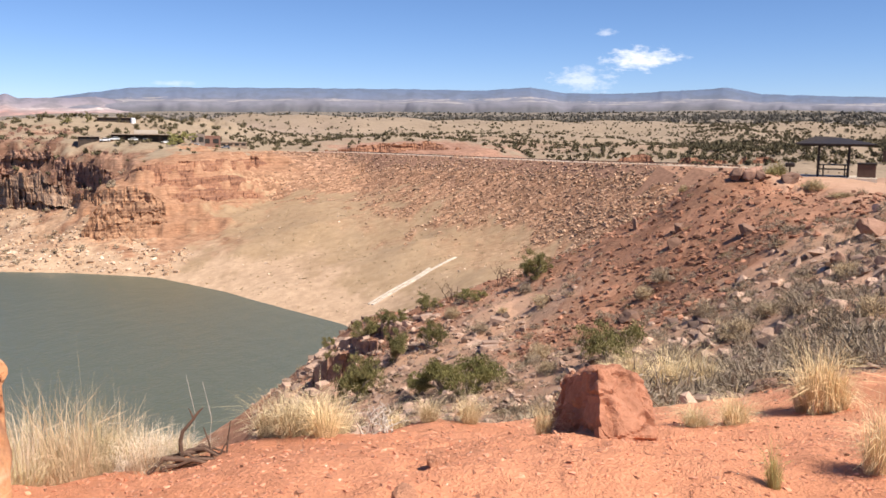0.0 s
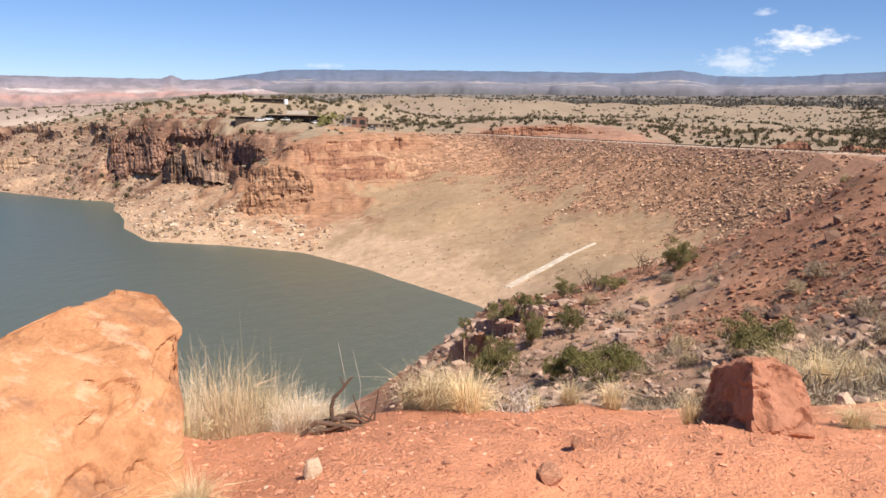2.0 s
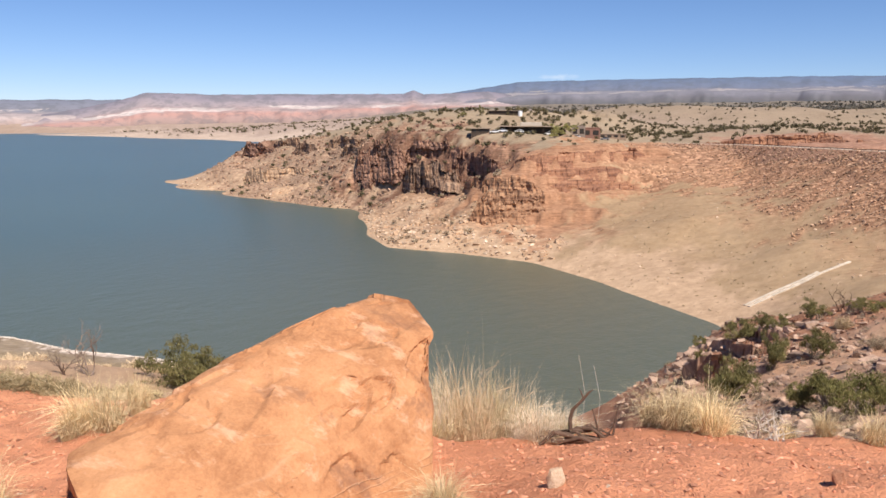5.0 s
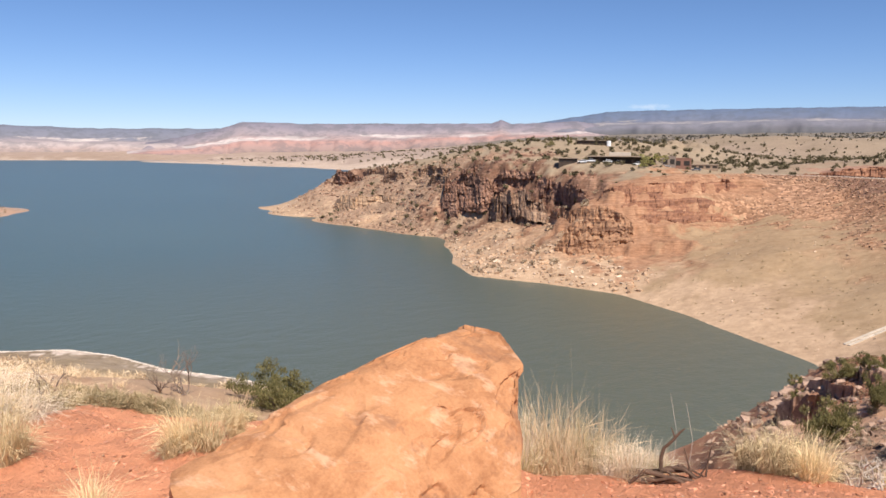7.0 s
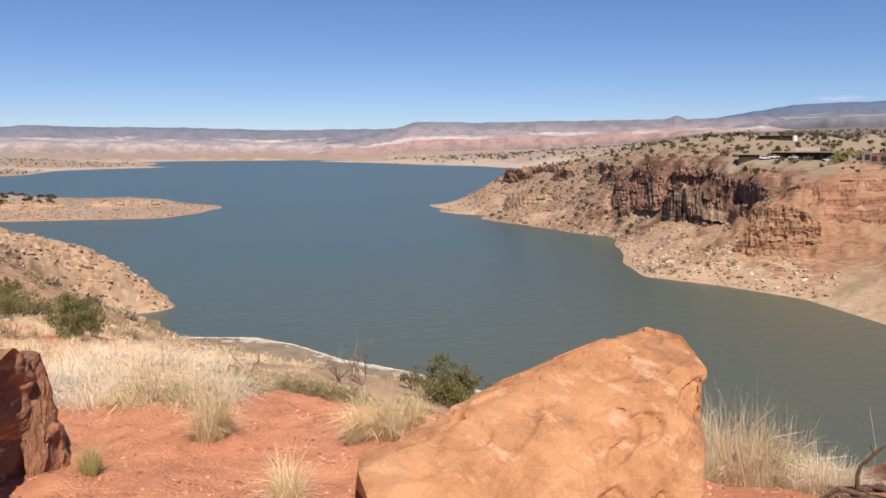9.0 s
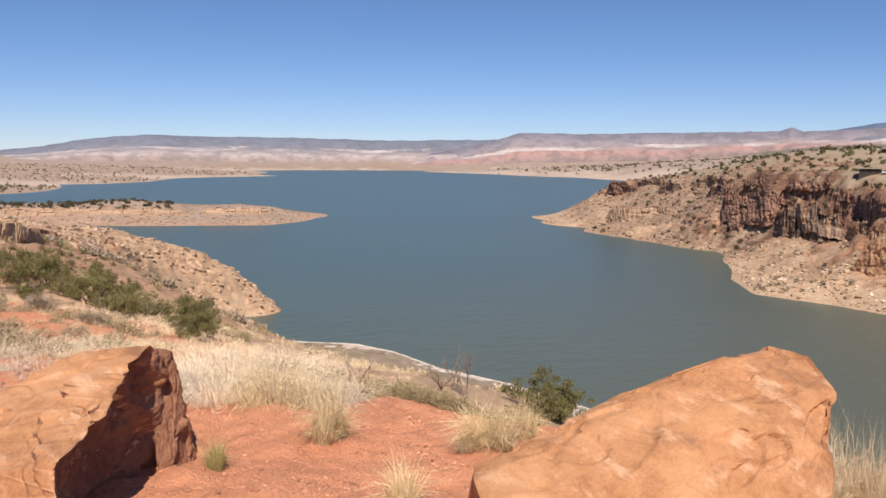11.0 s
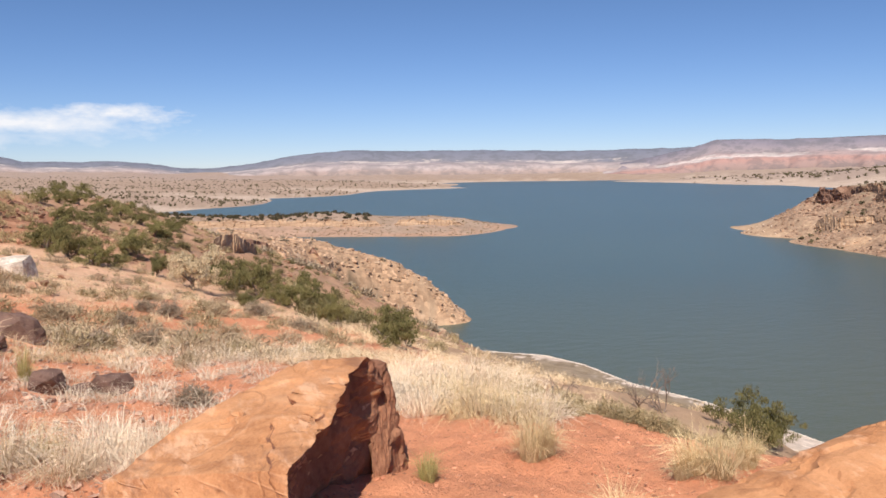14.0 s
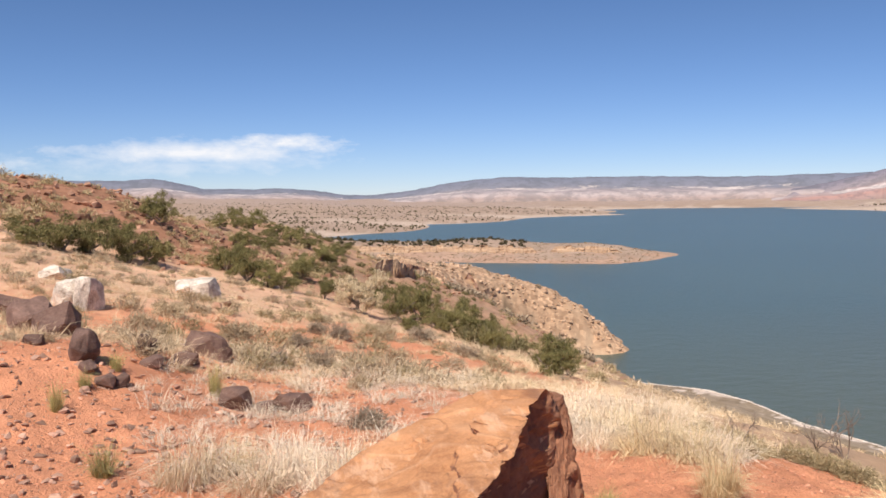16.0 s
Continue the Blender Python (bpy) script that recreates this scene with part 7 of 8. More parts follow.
def driftwood():
    """A curved dead branch over a tangle of roots at the rim, two dry stems beside it."""
    r2 = random.Random(5)
    wood = new("driftwood")
    wood.matrix_basis = Matrix.LocRotScale(at(17.8, 4.98), Euler((0, 0, radians(18))), (1, 1, 1))
    curves = [("branch", ((-0.10, 0, -0.02), (-0.055, 0.01, 0.05), (-0.06, 0.0, 0.14), (-0.045, 0.0, 0.2), (0.0, 0.0, 0.25), (0.045, 0, 0.31), (0.07, 0, 0.33)), (0.015, 0.014, 0.012, 0.011, 0.009, 0.007, 0.004)),
              ("branch", ((0.02, 0, 0.26), (0.0, 0.01, 0.31), (-0.01, 0.01, 0.33)), (0.006, 0.004, 0.002))]
    for k in range(9):
        y, x0 = r2.uniform(-0.09, 0.07), r2.uniform(-0.3, -0.1)
        curves.append(("root", [(x0 + 0.085 * i, y + r2.gauss(0, 0.02), 0.015 + 0.007 * k * math.sin(i * 0.9) + r2.gauss(0.01, 0.012)) for i in range(5)], (0.011, 0.014, 0.012, 0.008, 0.004)))
    for x, lean_x, h in ((0.12, -0.05, 0.21), (0.19, 0.03, 0.24), (0.14, 0.07, 0.13)):
        curves.append(("branch", ((x, 0, -0.02), (x + lean_x * 0.4, 0.01, h * 0.5), (x + lean_x, 0.01, h)), (0.009, 0.006, 0.003)))
    for name, pts, radii in curves:
        bm = bmesh.new()
        tube(bm, [Vector(p) for p in pts], radii, 7)
        part(name, bm, DEAD_WOOD, wood, smooth=True)
    tagged(wood, "dark dead branch with tangled roots lying at the rim", "dead branch")
    for x, h in ((0.0, 0.58), (0.09, 0.52)):
        bm = bmesh.new()
        tube(bm, [Vector((x, 0.03, -0.03)), Vector((x + 0.025, 0.03, h * 0.5)), Vector((x - 0.02, 0.05, h * 0.9))], (0.0015, 0.0014, 0.001), 4)
        ob = part("dry_weed", bm, WHITE_WOOD)
        ob.matrix_basis = wood.matrix_basis
        tagged(ob, "single tall dry grass stem at the rim", "grass", "dry stems")


driftwood()

# boulders that stand out singly
BASALT = mottled("dark_basalt", (0.085, 0.05, 0.04), (0.25, 0.15, 0.115), 3, 0.8, 7, 0.6, 0.02, per_object=0.25)
WHITE_ROCK = mottled("white_crusted_rock", (0.20, 0.12, 0.08), (0.98, 0.88, 0.74), 3.5, 0.95, 7, 0.6, 0.02)
for rows, mat, label, group, seed in ((BASALT_BOULDERS, BASALT, "dark purplish basalt boulder on red dirt", "dark boulders", 500), (WHITE_BOULDERS, WHITE_ROCK, "white-crusted boulder among dry grass", "white boulders", 540),
                                      (LOOSE_ROCKS, HILL_STONE, "loose reddish rock lying on the dirt", "loose rocks", 560)):
    for k, (a, d, w, h) in enumerate(rows):
        me = boulder_mesh("boulder", seed + k, points=24 if seed == 500 else 15, mat=CREAM_ROCK if seed == 560 and k == 0 else DIRT_ROCK if seed == 560 and d < 9 else mat, squash=(1, rng.uniform(0.7, 0.95), 1.0))
        ob = new("boulder", me)
        p = at(a, d)
        ob.matrix_basis = Matrix.LocRotScale(p, Euler((rng.gauss(0, 0.15), rng.gauss(0, 0.15), rng.uniform(0, 6.28))), (w * 1.15, w * 1.15, h * (0.9 if seed == 500 else 1.0)))
        tagged(ob, label, "boulder", group)


# scrub and woods too many to count
def scrub_field(name, label, spots, mat, seed, per_plant, leaf, lumps=4, tall=0.7, category="scrub"):
    nrng = np.random.default_rng(seed)
    centres, spread, size = [], [], []
    for x, y, s in spots:
        z = ground_at(x, y)
        for _ in range(lumps):
            centres.append((x + nrng.normal(0, 0.2 * s), y + nrng.normal(0, 0.2 * s), z + s * tall * nrng.uniform(0.25, 0.6)))
            spread.append(s * nrng.uniform(0.25, 0.42))
            size.append(s * leaf)
    v, t = leaf_cloud(nrng, centres, spread, per_plant, np.array(size), 0.4)
    tagged(new(name, array_mesh(name, v, t, mat)), label, category, kind="stuff")


def blade_field(name, label, spots, mat, seed, per, lean=1.0, width=0.006, tall=0.7, category="dry grass"):
    """Many grass clumps joined: a clump of blades at each spot."""
    nrng = np.random.default_rng(seed)
    vs, ts, n = [], [], 0
    for x, y, s in spots:
        v, t = blade_arrays(nrng, per, 1.0, lean, width, 0.3)
        vs.append(v * (s, s, s * tall) + (x, y, ground_at(x, y)))
        ts.append(t + n)
        n += len(v)
    tagged(new(name, array_mesh(name, np.concatenate(vs), np.concatenate(ts), mat)), label, category, kind="stuff")


def bush_field(name, label, spots, mat, seed, per, width=0.008, tall=0.6, category="scrub"):
    """Many low twiggy bushes joined into one mesh."""
    nrng = np.random.default_rng(seed)
    vs, ts, n = [], [], 0
    for x, y, s in spots:
        v, t = needle_cloud(nrng, per, tall * nrng.uniform(0.7, 1.2), width)
        vs.append(v * s + (x, y, ground_at(x, y) - 0.02 * s))
        ts.append(t + n)
        n += len(v)
    tagged(new(name, array_mesh(name, np.concatenate(vs), np.concatenate(ts), mat)), label, category, kind="stuff")


THICKET = leafy("olive_thicket", (0.12, 0.105, 0.05), (0.32, 0.27, 0.13))
HILL_BRUSH = leafy("brown_brush", (0.15, 0.115, 0.065), (0.36, 0.28, 0.18))
scrub_field("far_woods", "dark junipers dotted over the pale hills beyond the dam", spots_on(rng, 3600, (-27, 34), (450, 1500), (1.5, 3.8), ("pale_hill",), 0.5, 1.3) + spots_on(rng, 1100, (-28, -12), (400, 1300), (1.5, 4.2), ("pale_hill",), 0.4, 1.2), FAR_JUNIPER, 1, 10, 0.34, 3, category="woods")
scrub_field("eastern_woods", "junipers thick on the hills beyond the picnic pad", spots_on(rng, 1500, (-31, -13), (500, 1500), (2.0, 6.0), ("pale_hill",), 0.3, 1.4), FAR_JUNIPER, 85, 9, 0.34, 3, category="woods")
bush_field("eastern_brush", "dark brush over the hills beyond the picnic pad", spots_on(rng, 700, (-30, -11), (230, 800), (1.4, 4.0), ("pale_hill", "pad"), 0.3, 1.5), HILL_BRUSH, 83, 60, 0.04, 0.45)
scrub_field("headland_scrub", "dark bushes over the headland and its cliffs", spots_on(rng, 420, (14, 43), (360, 700), (1.2, 3.6), ("dark_cliff", "plateau", "rubble"), 0.4, 2), FAR_JUNIPER, 2, 14, 0.28)
scrub_field("plateau_woods", "junipers on the hill over the buildings", spots_on(rng, 230, (18, 39), (450, 690), (1.5, 3.8), ("plateau",), 0.5, 1.5), FAR_JUNIPER, 22, 14, 0.30, category="woods")
scrub_field("island_woods", "row of dark junipers on the low peninsula", spots_on(rng, 260, (70.8, 86), (650, 720), (1.4, 4.0), ("island",), 0.4, 1.2), FAR_JUNIPER, 3, 14, 0.3, 4, 0.5, category="woods")
scrub_field("plain_woods", "dark scrub over the plain beyond the lake", spots_on(rng, 4200, (66, 112), (900, 3300), (2.0, 6), ("island", "far_plain"), 0.3, 2), FAR_JUNIPER, 4, 8, 0.32, 2, 0.45, "woods")
# low-contrast leaf tones: the far haze is put into the colour
scrub_field("forest_belt", "dark belt of forest below the wooded mesa", spots_on(rng, 4000, (-34, 24), (1450, 3500), (6, 14), ("forest_plain", "pale_hill"), 0.35, 1.5), leafy("haze_toned_woods", (0.11, 0.105, 0.09), (0.19, 0.17, 0.14)), 45, 10, 0.34, 2, 0.3, "woods")
scrub_field("far_shore_woods", "dark scrub on flats below the red mesa", spots_on(rng, 700, (26, 50), (1500, 3400), (5, 12), ("far_plain",), 0.3, 2), FAR_JUNIPER, 44, 8, 0.32, 2, 0.4, "woods")
bush_field("slope_scrub", "grey dry scrub covering the slope below the hill", spots_on(rng, 820, (-29, 12), (8.5, 62), (0.3, 1.5), ("shrub_slope",), 0.45, 2), GREY_SAGE, 5, 280, 0.0055, 0.5)
bush_field("hill_brush", "brown and olive brush over the stony slope", spots_on(rng, 850, (-29, 13), (9, 70), (0.3, 1.3), ("shrub_slope", "red_hill"), 0.4, 2), HILL_BRUSH, 55, 190, 0.008, 0.5)
bush_field("gully_scrub", "grey twiggy scrub between the rocks of the gully", spots_on(rng, 520, (-6, 15), (12, 72), (0.35, 1.7), (), 0.5, 1.8), GREY_SAGE, 86, 230, 0.0085, 0.5)
blade_field("gully_straw", "dry straw clumps between the rocks of the gully", spots_on(rng, 240, (-6, 15), (9, 60), (0.25, 0.7), (), 0.5, 2), MUTED_STRAW, 87, 60, 1.3, 0.006, 0.5)
bush_field("right_brush", "dense grey-olive brush on the stony slope", spots_on(rng, 520, (-30, -8), (11, 50), (0.5, 1.7), ("shrub_slope", "red_hill"), 0.3, 1.6), GREY_SAGE, 56, 300, 0.007, 0.5)
bush_field("red_hill_scrub", "sparse grey tufts on the red hill", spots_on(rng, 320, (-26, 9), (30, 90), (0.25, 1.1), ("red_hill",), 0.5, 2.5), SAGE, 6, 130, 0.014, 0.5)
bush_field("left_scrub", "dry olive brush over the hillside", spots_on(rng, 150, (72, 108), (10, 45), (0.3, 0.9), ("dry_grass", "red_dirt"), 0.3, 2), OLIVE_BRUSH, 7, 420, 0.008, 0.5)
bush_field("left_sage", "brownish grey sage over the hillside", spots_on(rng, 330, (74, 109), (9, 48), (0.3, 1.0), ("dry_grass", "red_dirt", "red_hill"), 0.3, 2), TAN_SAGE, 77, 480, 0.0065, 0.48)
blade_field("left_straw", "low dry straw grass over the hillside", spots_on(rng, 1700, (72, 110), (9, 42), (0.2, 0.55), ("dry_grass", "red_dirt", "dry_slope"), 0.3, 2), MUTED_STRAW, 8, 60, 1.5, 0.005, 0.5)
bush_field("back_slope_scrub", "brush among junipers on the far side of the hill", spots_on(rng, 1000, (64, 96), (34, 150), (0.5, 2.0), ("juniper_slope", "dry_slope", "spit"), 0.4, 2), OLIVE_BRUSH, 9, 130, 0.018, 0.5)
bush_field("ridge_scrub", "dry brush along the top of the red ridge", spots_on(rng, 330, (84, 112), (27, 46), (0.4, 1.4), ("red_hill",), 0.3, 1.6), OLIVE_BRUSH, 78, 260, 0.012, 0.5)
blade_field("rim_straw", "pale straw grass thickly covering the slope behind the rim", spots_on(rng, 420, (55, 76), (6.6, 22), (0.25, 0.6), ("dry_slope", "red_dirt", "dry_grass", "bench_grass"), 0.2, 2), MUTED_STRAW, 79, 80, 1.5, 0.0055, 0.5)
blade_field("near_pale_straw", "pale dry grass scattered behind the split boulder", spots_on(rng, 150, (76, 99), (6.2, 12), (0.22, 0.5), ("red_dirt", "dry_grass"), 0.2, 1.6), PALE_STRAW, 82, 90, 1.3, 0.0045, 0.55)
bush_field("island_brush", "low brown scrub over the peninsula", spots_on(rng, 2000, (62, 86), (560, 720), (1.5, 4.0), ("island", "island_shore"), 0.3, 1.5), HILL_BRUSH, 80, 40, 0.05, 0.3)
bush_field("spit_scrub", "purplish grey brush on the rocky spit", spots_on(rng, 520, (65, 82), (90, 250), (0.8, 3.2), ("spit", "juniper_slope", "dry_slope"), 0.4, 1.8), GREY_SAGE, 10, 240, 0.03, 0.5)
bush_field("slope_thicket", "olive bushes crowding the slope above the spit", spots_on(rng, 260, (72, 90), (26, 90), (0.7, 1.9), ("juniper_slope", "dry_slope"), 0.3, 1.6), THICKET, 81, 420, 0.012, 0.6)
bush_field("rim_brush", "tan and olive brush below the rim", spots_on(rng, 130, (46, 64), (7.2, 17), (0.25, 0.65), ("dry_slope", "bench_grass", "red_dirt"), 0.2, 1.5), OLIVE_BRUSH, 84, 420, 0.008, 0.5)
bush_field("bench_scrub", "dry straw brush on the slope down to the water", spots_on(rng, 900, (42, 72), (20, 150), (0.3, 1.2), ("dry_slope", "bench_grass"), 0.4, 2), MUTED_STRAW, 12, 130, 0.016, 0.4)
bush_field("dam_scrub", "dry weeds on the grassed toe of the dam", spots_on(rng, 900, (-4, 22), (200, 340), (0.4, 1.5), ("dam_grass", "beach"), 0.4, 3), OLIVE_BRUSH, 13, 60, 0.04, 0.35)
scrub_field("headland_brush", "grey brush at the foot of the cliffs", spots_on(rng, 160, (24, 40), (300, 520), (0.8, 3.2), ("orange_cliff", "beach", "dark_cliff"), 0.4, 2), SAGE, 14, 16, 0.22)


# ---- built things ----
def box(bm, x0, x1, y0, y1, z0, z1, bevel=0.0):
    m = Matrix.LocRotScale(((x0 + x1) / 2, (y0 + y1) / 2, (z0 + z1) / 2), None, (abs(x1 - x0), abs(y1 - y0), abs(z1 - z0)))
    made = bmesh.ops.create_cube(bm, size=1.0, matrix=m)
    if bevel:
        bmesh.ops.bevel(bm, geom=list({e for v in made["verts"] for e in v.link_edges}), offset=bevel, segments=1, affect="EDGES")


def box_part(name, dims, mat, parent, label="", bevel=0.0):
    bm = bmesh.new()
    box(bm, *dims, bevel)
    return part(name, bm, mat, parent, label)


def standing(name, az, r, turn=0.0, lift=0.0):
    """An empty on the ground whose x runs to the right as seen from the overlook and whose y runs away."""
    thing = new(name)
    p = at(az, r)
    thing.matrix_basis = Matrix.Translation(p + Vector((0, 0, lift))) @ Matrix.Rotation(radians(az + turn), 4, "Z")
    return thing


DARK_STEEL = mottled("dark_painted_steel", (0.022, 0.017, 0.015), (0.05, 0.04, 0.035), 3, 0.55, 6, 0.2, 0.005)
CONCRETE = mottled("pale_concrete", (0.50, 0.41, 0.32), (0.70, 0.60, 0.48), 0.8, 0.9, 8, 0.3, 0.01, per_object=0.12)
ADOBE = mottled("tan_stucco", (0.24, 0.17, 0.12), (0.36, 0.26, 0.19), 0.5, 0.95, 8, 0.3, 0.02)
BRICK_RED = mottled("red_brick_wall", (0.20, 0.10, 0.075), (0.30, 0.165, 0.12), 1.5, 0.9, 8, 0.4, 0.02)
GREY_WALL = mottled("grey_block_wall", (0.20, 0.155, 0.125), (0.32, 0.255, 0.21), 1.0, 0.9, 8, 0.3, 0.02)
ROOF_TAN = mottled("weathered_tan_roof", (0.28, 0.21, 0.15), (0.40, 0.31, 0.23), 0.4, 0.9, 8, 0.3, 0.02)
ROOF_PALE = mottled("pale_metal_roof", (0.42, 0.36, 0.29), (0.55, 0.47, 0.39), 0.4, 0.6, 8, 0.2, 0.02)
SHADE_WALL = mottled("shade_brown_boards", (0.045, 0.032, 0.025), (0.09, 0.065, 0.05), 2, 0.8, 6, 0.2, 0.01)
WHITE_PAINT = mottled("white_car_paint", (0.72, 0.72, 0.72), (0.82, 0.82, 0.82), 1, 0.35, 4, 0.0)
GREY_PAINT = mottled("grey_car_paint", (0.13, 0.135, 0.15), (0.2, 0.2, 0.22), 1, 0.35, 4, 0.0)
RUBBER = mottled("black_rubber", (0.015, 0.015, 0.015), (0.03, 0.03, 0.03), 4, 0.9, 4, 0.0)
CAR_GLASS = mottled("dark_car_glass", (0.02, 0.025, 0.03), (0.035, 0.04, 0.05), 1, 0.08, 2, 0.0)
DARK_PANE = mottled("dim_window_pane", (0.03, 0.026, 0.022), (0.05, 0.043, 0.037), 1, 0.45, 2, 0.0)
ASPHALT = mottled("worn_road", (0.36, 0.265, 0.195), (0.50, 0.385, 0.29), 0.15, 0.95, 20, 0.2, 0.01)
RAIL_STEEL = mottled("rusty_guard_rail", (0.10, 0.06, 0.045), (0.20, 0.13, 0.10), 2, 0.7, 6, 0.2, 0.01)


BIN_BROWN = mottled("dark_brown_paint", (0.075, 0.04, 0.03), (0.12, 0.07, 0.052), 2, 0.6, 6, 0.2, 0.01)


def shelter():
    s = standing("picnic_shelter", -21.65, 62.5)
    s.scale = (0.85, 0.9, 0.93)
    for x in (-1.15, 1.0):
        for y in (-1.5, 1.5):
            box_part("post", (x - 0.07, x + 0.07, y - 0.07, y + 0.07, -0.3, 2.3), DARK_STEEL, s, bevel=0.01)
    for y in (-1.5, 1.5):
        box_part("beam", (-2.5, 2.6, y - 0.06, y + 0.06, 2.2, 2.36), DARK_STEEL, s)
    bm = bmesh.new()
    e = [bm.verts.new(p) for p in ((-2.85, -2.2, 2.3), (2.9, -2.2, 2.3), (2.9, 2.2, 2.3), (-2.85, 2.2, 2.3))]
    u = [bm.verts.new(p) for p in ((-2.85, -2.2, 2.38), (2.9, -2.2, 2.38), (2.9, 2.2, 2.38), (-2.85, 2.2, 2.38))]
    a, b = bm.verts.new((-1.5, -0.2, 2.9)), bm.verts.new((0.3, 0.6, 2.82))
    for f in ((e[3], e[2], e[1], e[0]), (u[0], u[1], b, a), (u[1], u[2], b), (u[2], u[3], a, b), (u[3], u[0], a)):
        bm.faces.new(f)
    for i in range(4):
        bm.faces.new((e[i], e[(i + 1) % 4], u[(i + 1) % 4], u[i]))
    part("roof", bm, DARK_STEEL, s, "black low hipped metal roof")
    box_part("slab", (-2.6, 3.0, -2.0, 2.0, -0.5, 0.04), CONCRETE, s, "pale concrete floor slab")
    tagged(s, "open picnic shelter with dark metal roof on posts", "picnic shelter")
    t = standing("picnic_table", -21.65, 62.3)
    t.location.z += 0.06
    box_part("tabletop", (-0.95, 0.95, -0.38, 0.38, 0.7, 0.76), DARK_STEEL, t, bevel=0.01)
    for y in (-0.72, 0.72):
        box_part("bench", (-0.95, 0.95, y - 0.13, y + 0.13, 0.42, 0.46), DARK_STEEL, t, bevel=0.01)
    for x in (-0.65, 0.65):
        box_part("leg", (x - 0.04, x + 0.04, -0.75, 0.75, 0.36, 0.42), DARK_STEEL, t)
        box_part("leg", (x - 0.04, x + 0.04, -0.3, -0.22, -0.1, 0.7), DARK_STEEL, t)
        box_part("leg", (x - 0.04, x + 0.04, 0.22, 0.3, -0.1, 0.7), DARK_STEEL, t)
    tagged(t, "dark metal picnic table under the shelter", "picnic table")
    g = standing("grill", -19.15, 60)
    box_part("post", (-0.05, 0.05, -0.05, 0.05, -0.2, 0.75), DARK_STEEL, g)
    box_part("firebox", (-0.3, 0.3, -0.22, 0.22, 0.72, 1.0), DARK_STEEL, g, bevel=0.06)
    tagged(g, "black park grill on a single post", "grill")
    b = standing("trash_bin", -23.45, 62)
    box_part("body", (-0.55, 0.55, -0.4, 0.4, -0.1, 1.05), BIN_BROWN, b, "dark brown bin body", 0.03)
    box_part("lid", (-0.6, 0.6, -0.45, 0.45, 1.05, 1.15), DARK_STEEL, b, bevel=0.02)
    tagged(b, "brown metal bin enclosure beside the shelter", "bin")
    p = standing("information_post", -24.6, 60)
    box_part("post", (-0.06, 0.06, -0.06, 0.06, -0.2, 2.2), SHADE_WALL, p)
    box_part("panel", (-0.35, 0.45, -0.04, 0.04, 1.5, 2.2), SHADE_WALL, p, bevel=0.01)
    tagged(p, "dark wooden notice post at the edge of the pad", "sign post")


shelter()


def house(az, r, width, depth, height, wall, roof, label, porch=0, turn=0.0, eave=0.8, windows=3, lift=0.0):
    """A long low building with a flat overhanging roof."""
    h = standing("building", az, r, turn, lift)
    w, d = width / 2, depth / 2
    box_part("wall", (-w, w, -d + porch, d, -4, height), wall, h)
    box_part("roof", (-w - eave, w + eave, -d - eave, d + eave, height, height + 0.45), roof, h, "flat overhanging roof", 0.05)
    for k in range(windows):
        x = -w + width * (k + 0.5) / windows
        win = box_part("window", (x - width / windows * 0.33, x + width / windows * 0.33, -d + porch - 0.06, -d + porch + 0.1, height * 0.3, height * 0.8), SHADE_WALL, h)
        box_part("pane", (x - width / windows * 0.28, x + width / windows * 0.28, -d + porch - 0.1, -d + porch - 0.06, height * 0.34, height * 0.76), DARK_PANE, win)
    if porch:
        for k in range(7):
            x = -w + 0.3 + (width - 0.6) * k / 6
            box_part("porch_post", (x - 0.15, x + 0.15, -d - 0.15, -d + 0.15, -3, height), SHADE_WALL, h)
    return tagged(h, label, "building")


# the wall's near-black brown puts the porch recess's shade into the colour
main_house = house(22.5, 421, 32, 12, 3.2, SHADE_WALL, ROOF_TAN, "long low visitor building with a deep shaded porch", porch=4.5, windows=6)
box_part("clerestory", (-6, 4.5, -2, 4, 3.65, 5.4), ROOF_PALE, main_house, "pale raised roof section", 0.1)
house(26.0, 418, 9, 6, 2.3, SHADE_WALL, ROOF_TAN, "small low brown building on the cliff top", windows=3)
house(19.45, 424, 6.5, 7, 5.0, GREY_WALL, GREY_WALL, "grey two-storey block building", eave=0.1, windows=2)
house(18.6, 426, 8.5, 7, 4.6, BRICK_RED, BRICK_RED, "red-brown brick building with a flat top", eave=0.15, windows=2)
house(17.2, 436, 13, 4, 2.0, ADOBE, ROOF_TAN, "long low tan wall building", eave=0.3, windows=4)
house(24.4, 512, 19, 7, 1.6, SHADE_WALL, SHADE_WALL, "long dark roofed building on the hilltop", windows=5)


def tank():
    t = standing("water_tank", 23.35, 508)
    bm = bmesh.new()
    bmesh.ops.create_cone(bm, cap_ends=True, segments=20, radius1=1.3, radius2=1.3, depth=3.4, matrix=Matrix.Translation((0, 0, 0.9)))
    part("tank_body", bm, WHITE_PAINT, t)
    bm = bmesh.new()
    bmesh.ops.create_cone(bm, cap_ends=True, segments=20, radius1=1.35, radius2=0.3, depth=0.4, matrix=Matrix.Translation((0, 0, 2.8)))
    part("tank_top", bm, WHITE_PAINT, t)
    tagged(t, "small white cylindrical water tank on the hill", "water tank")


tank()


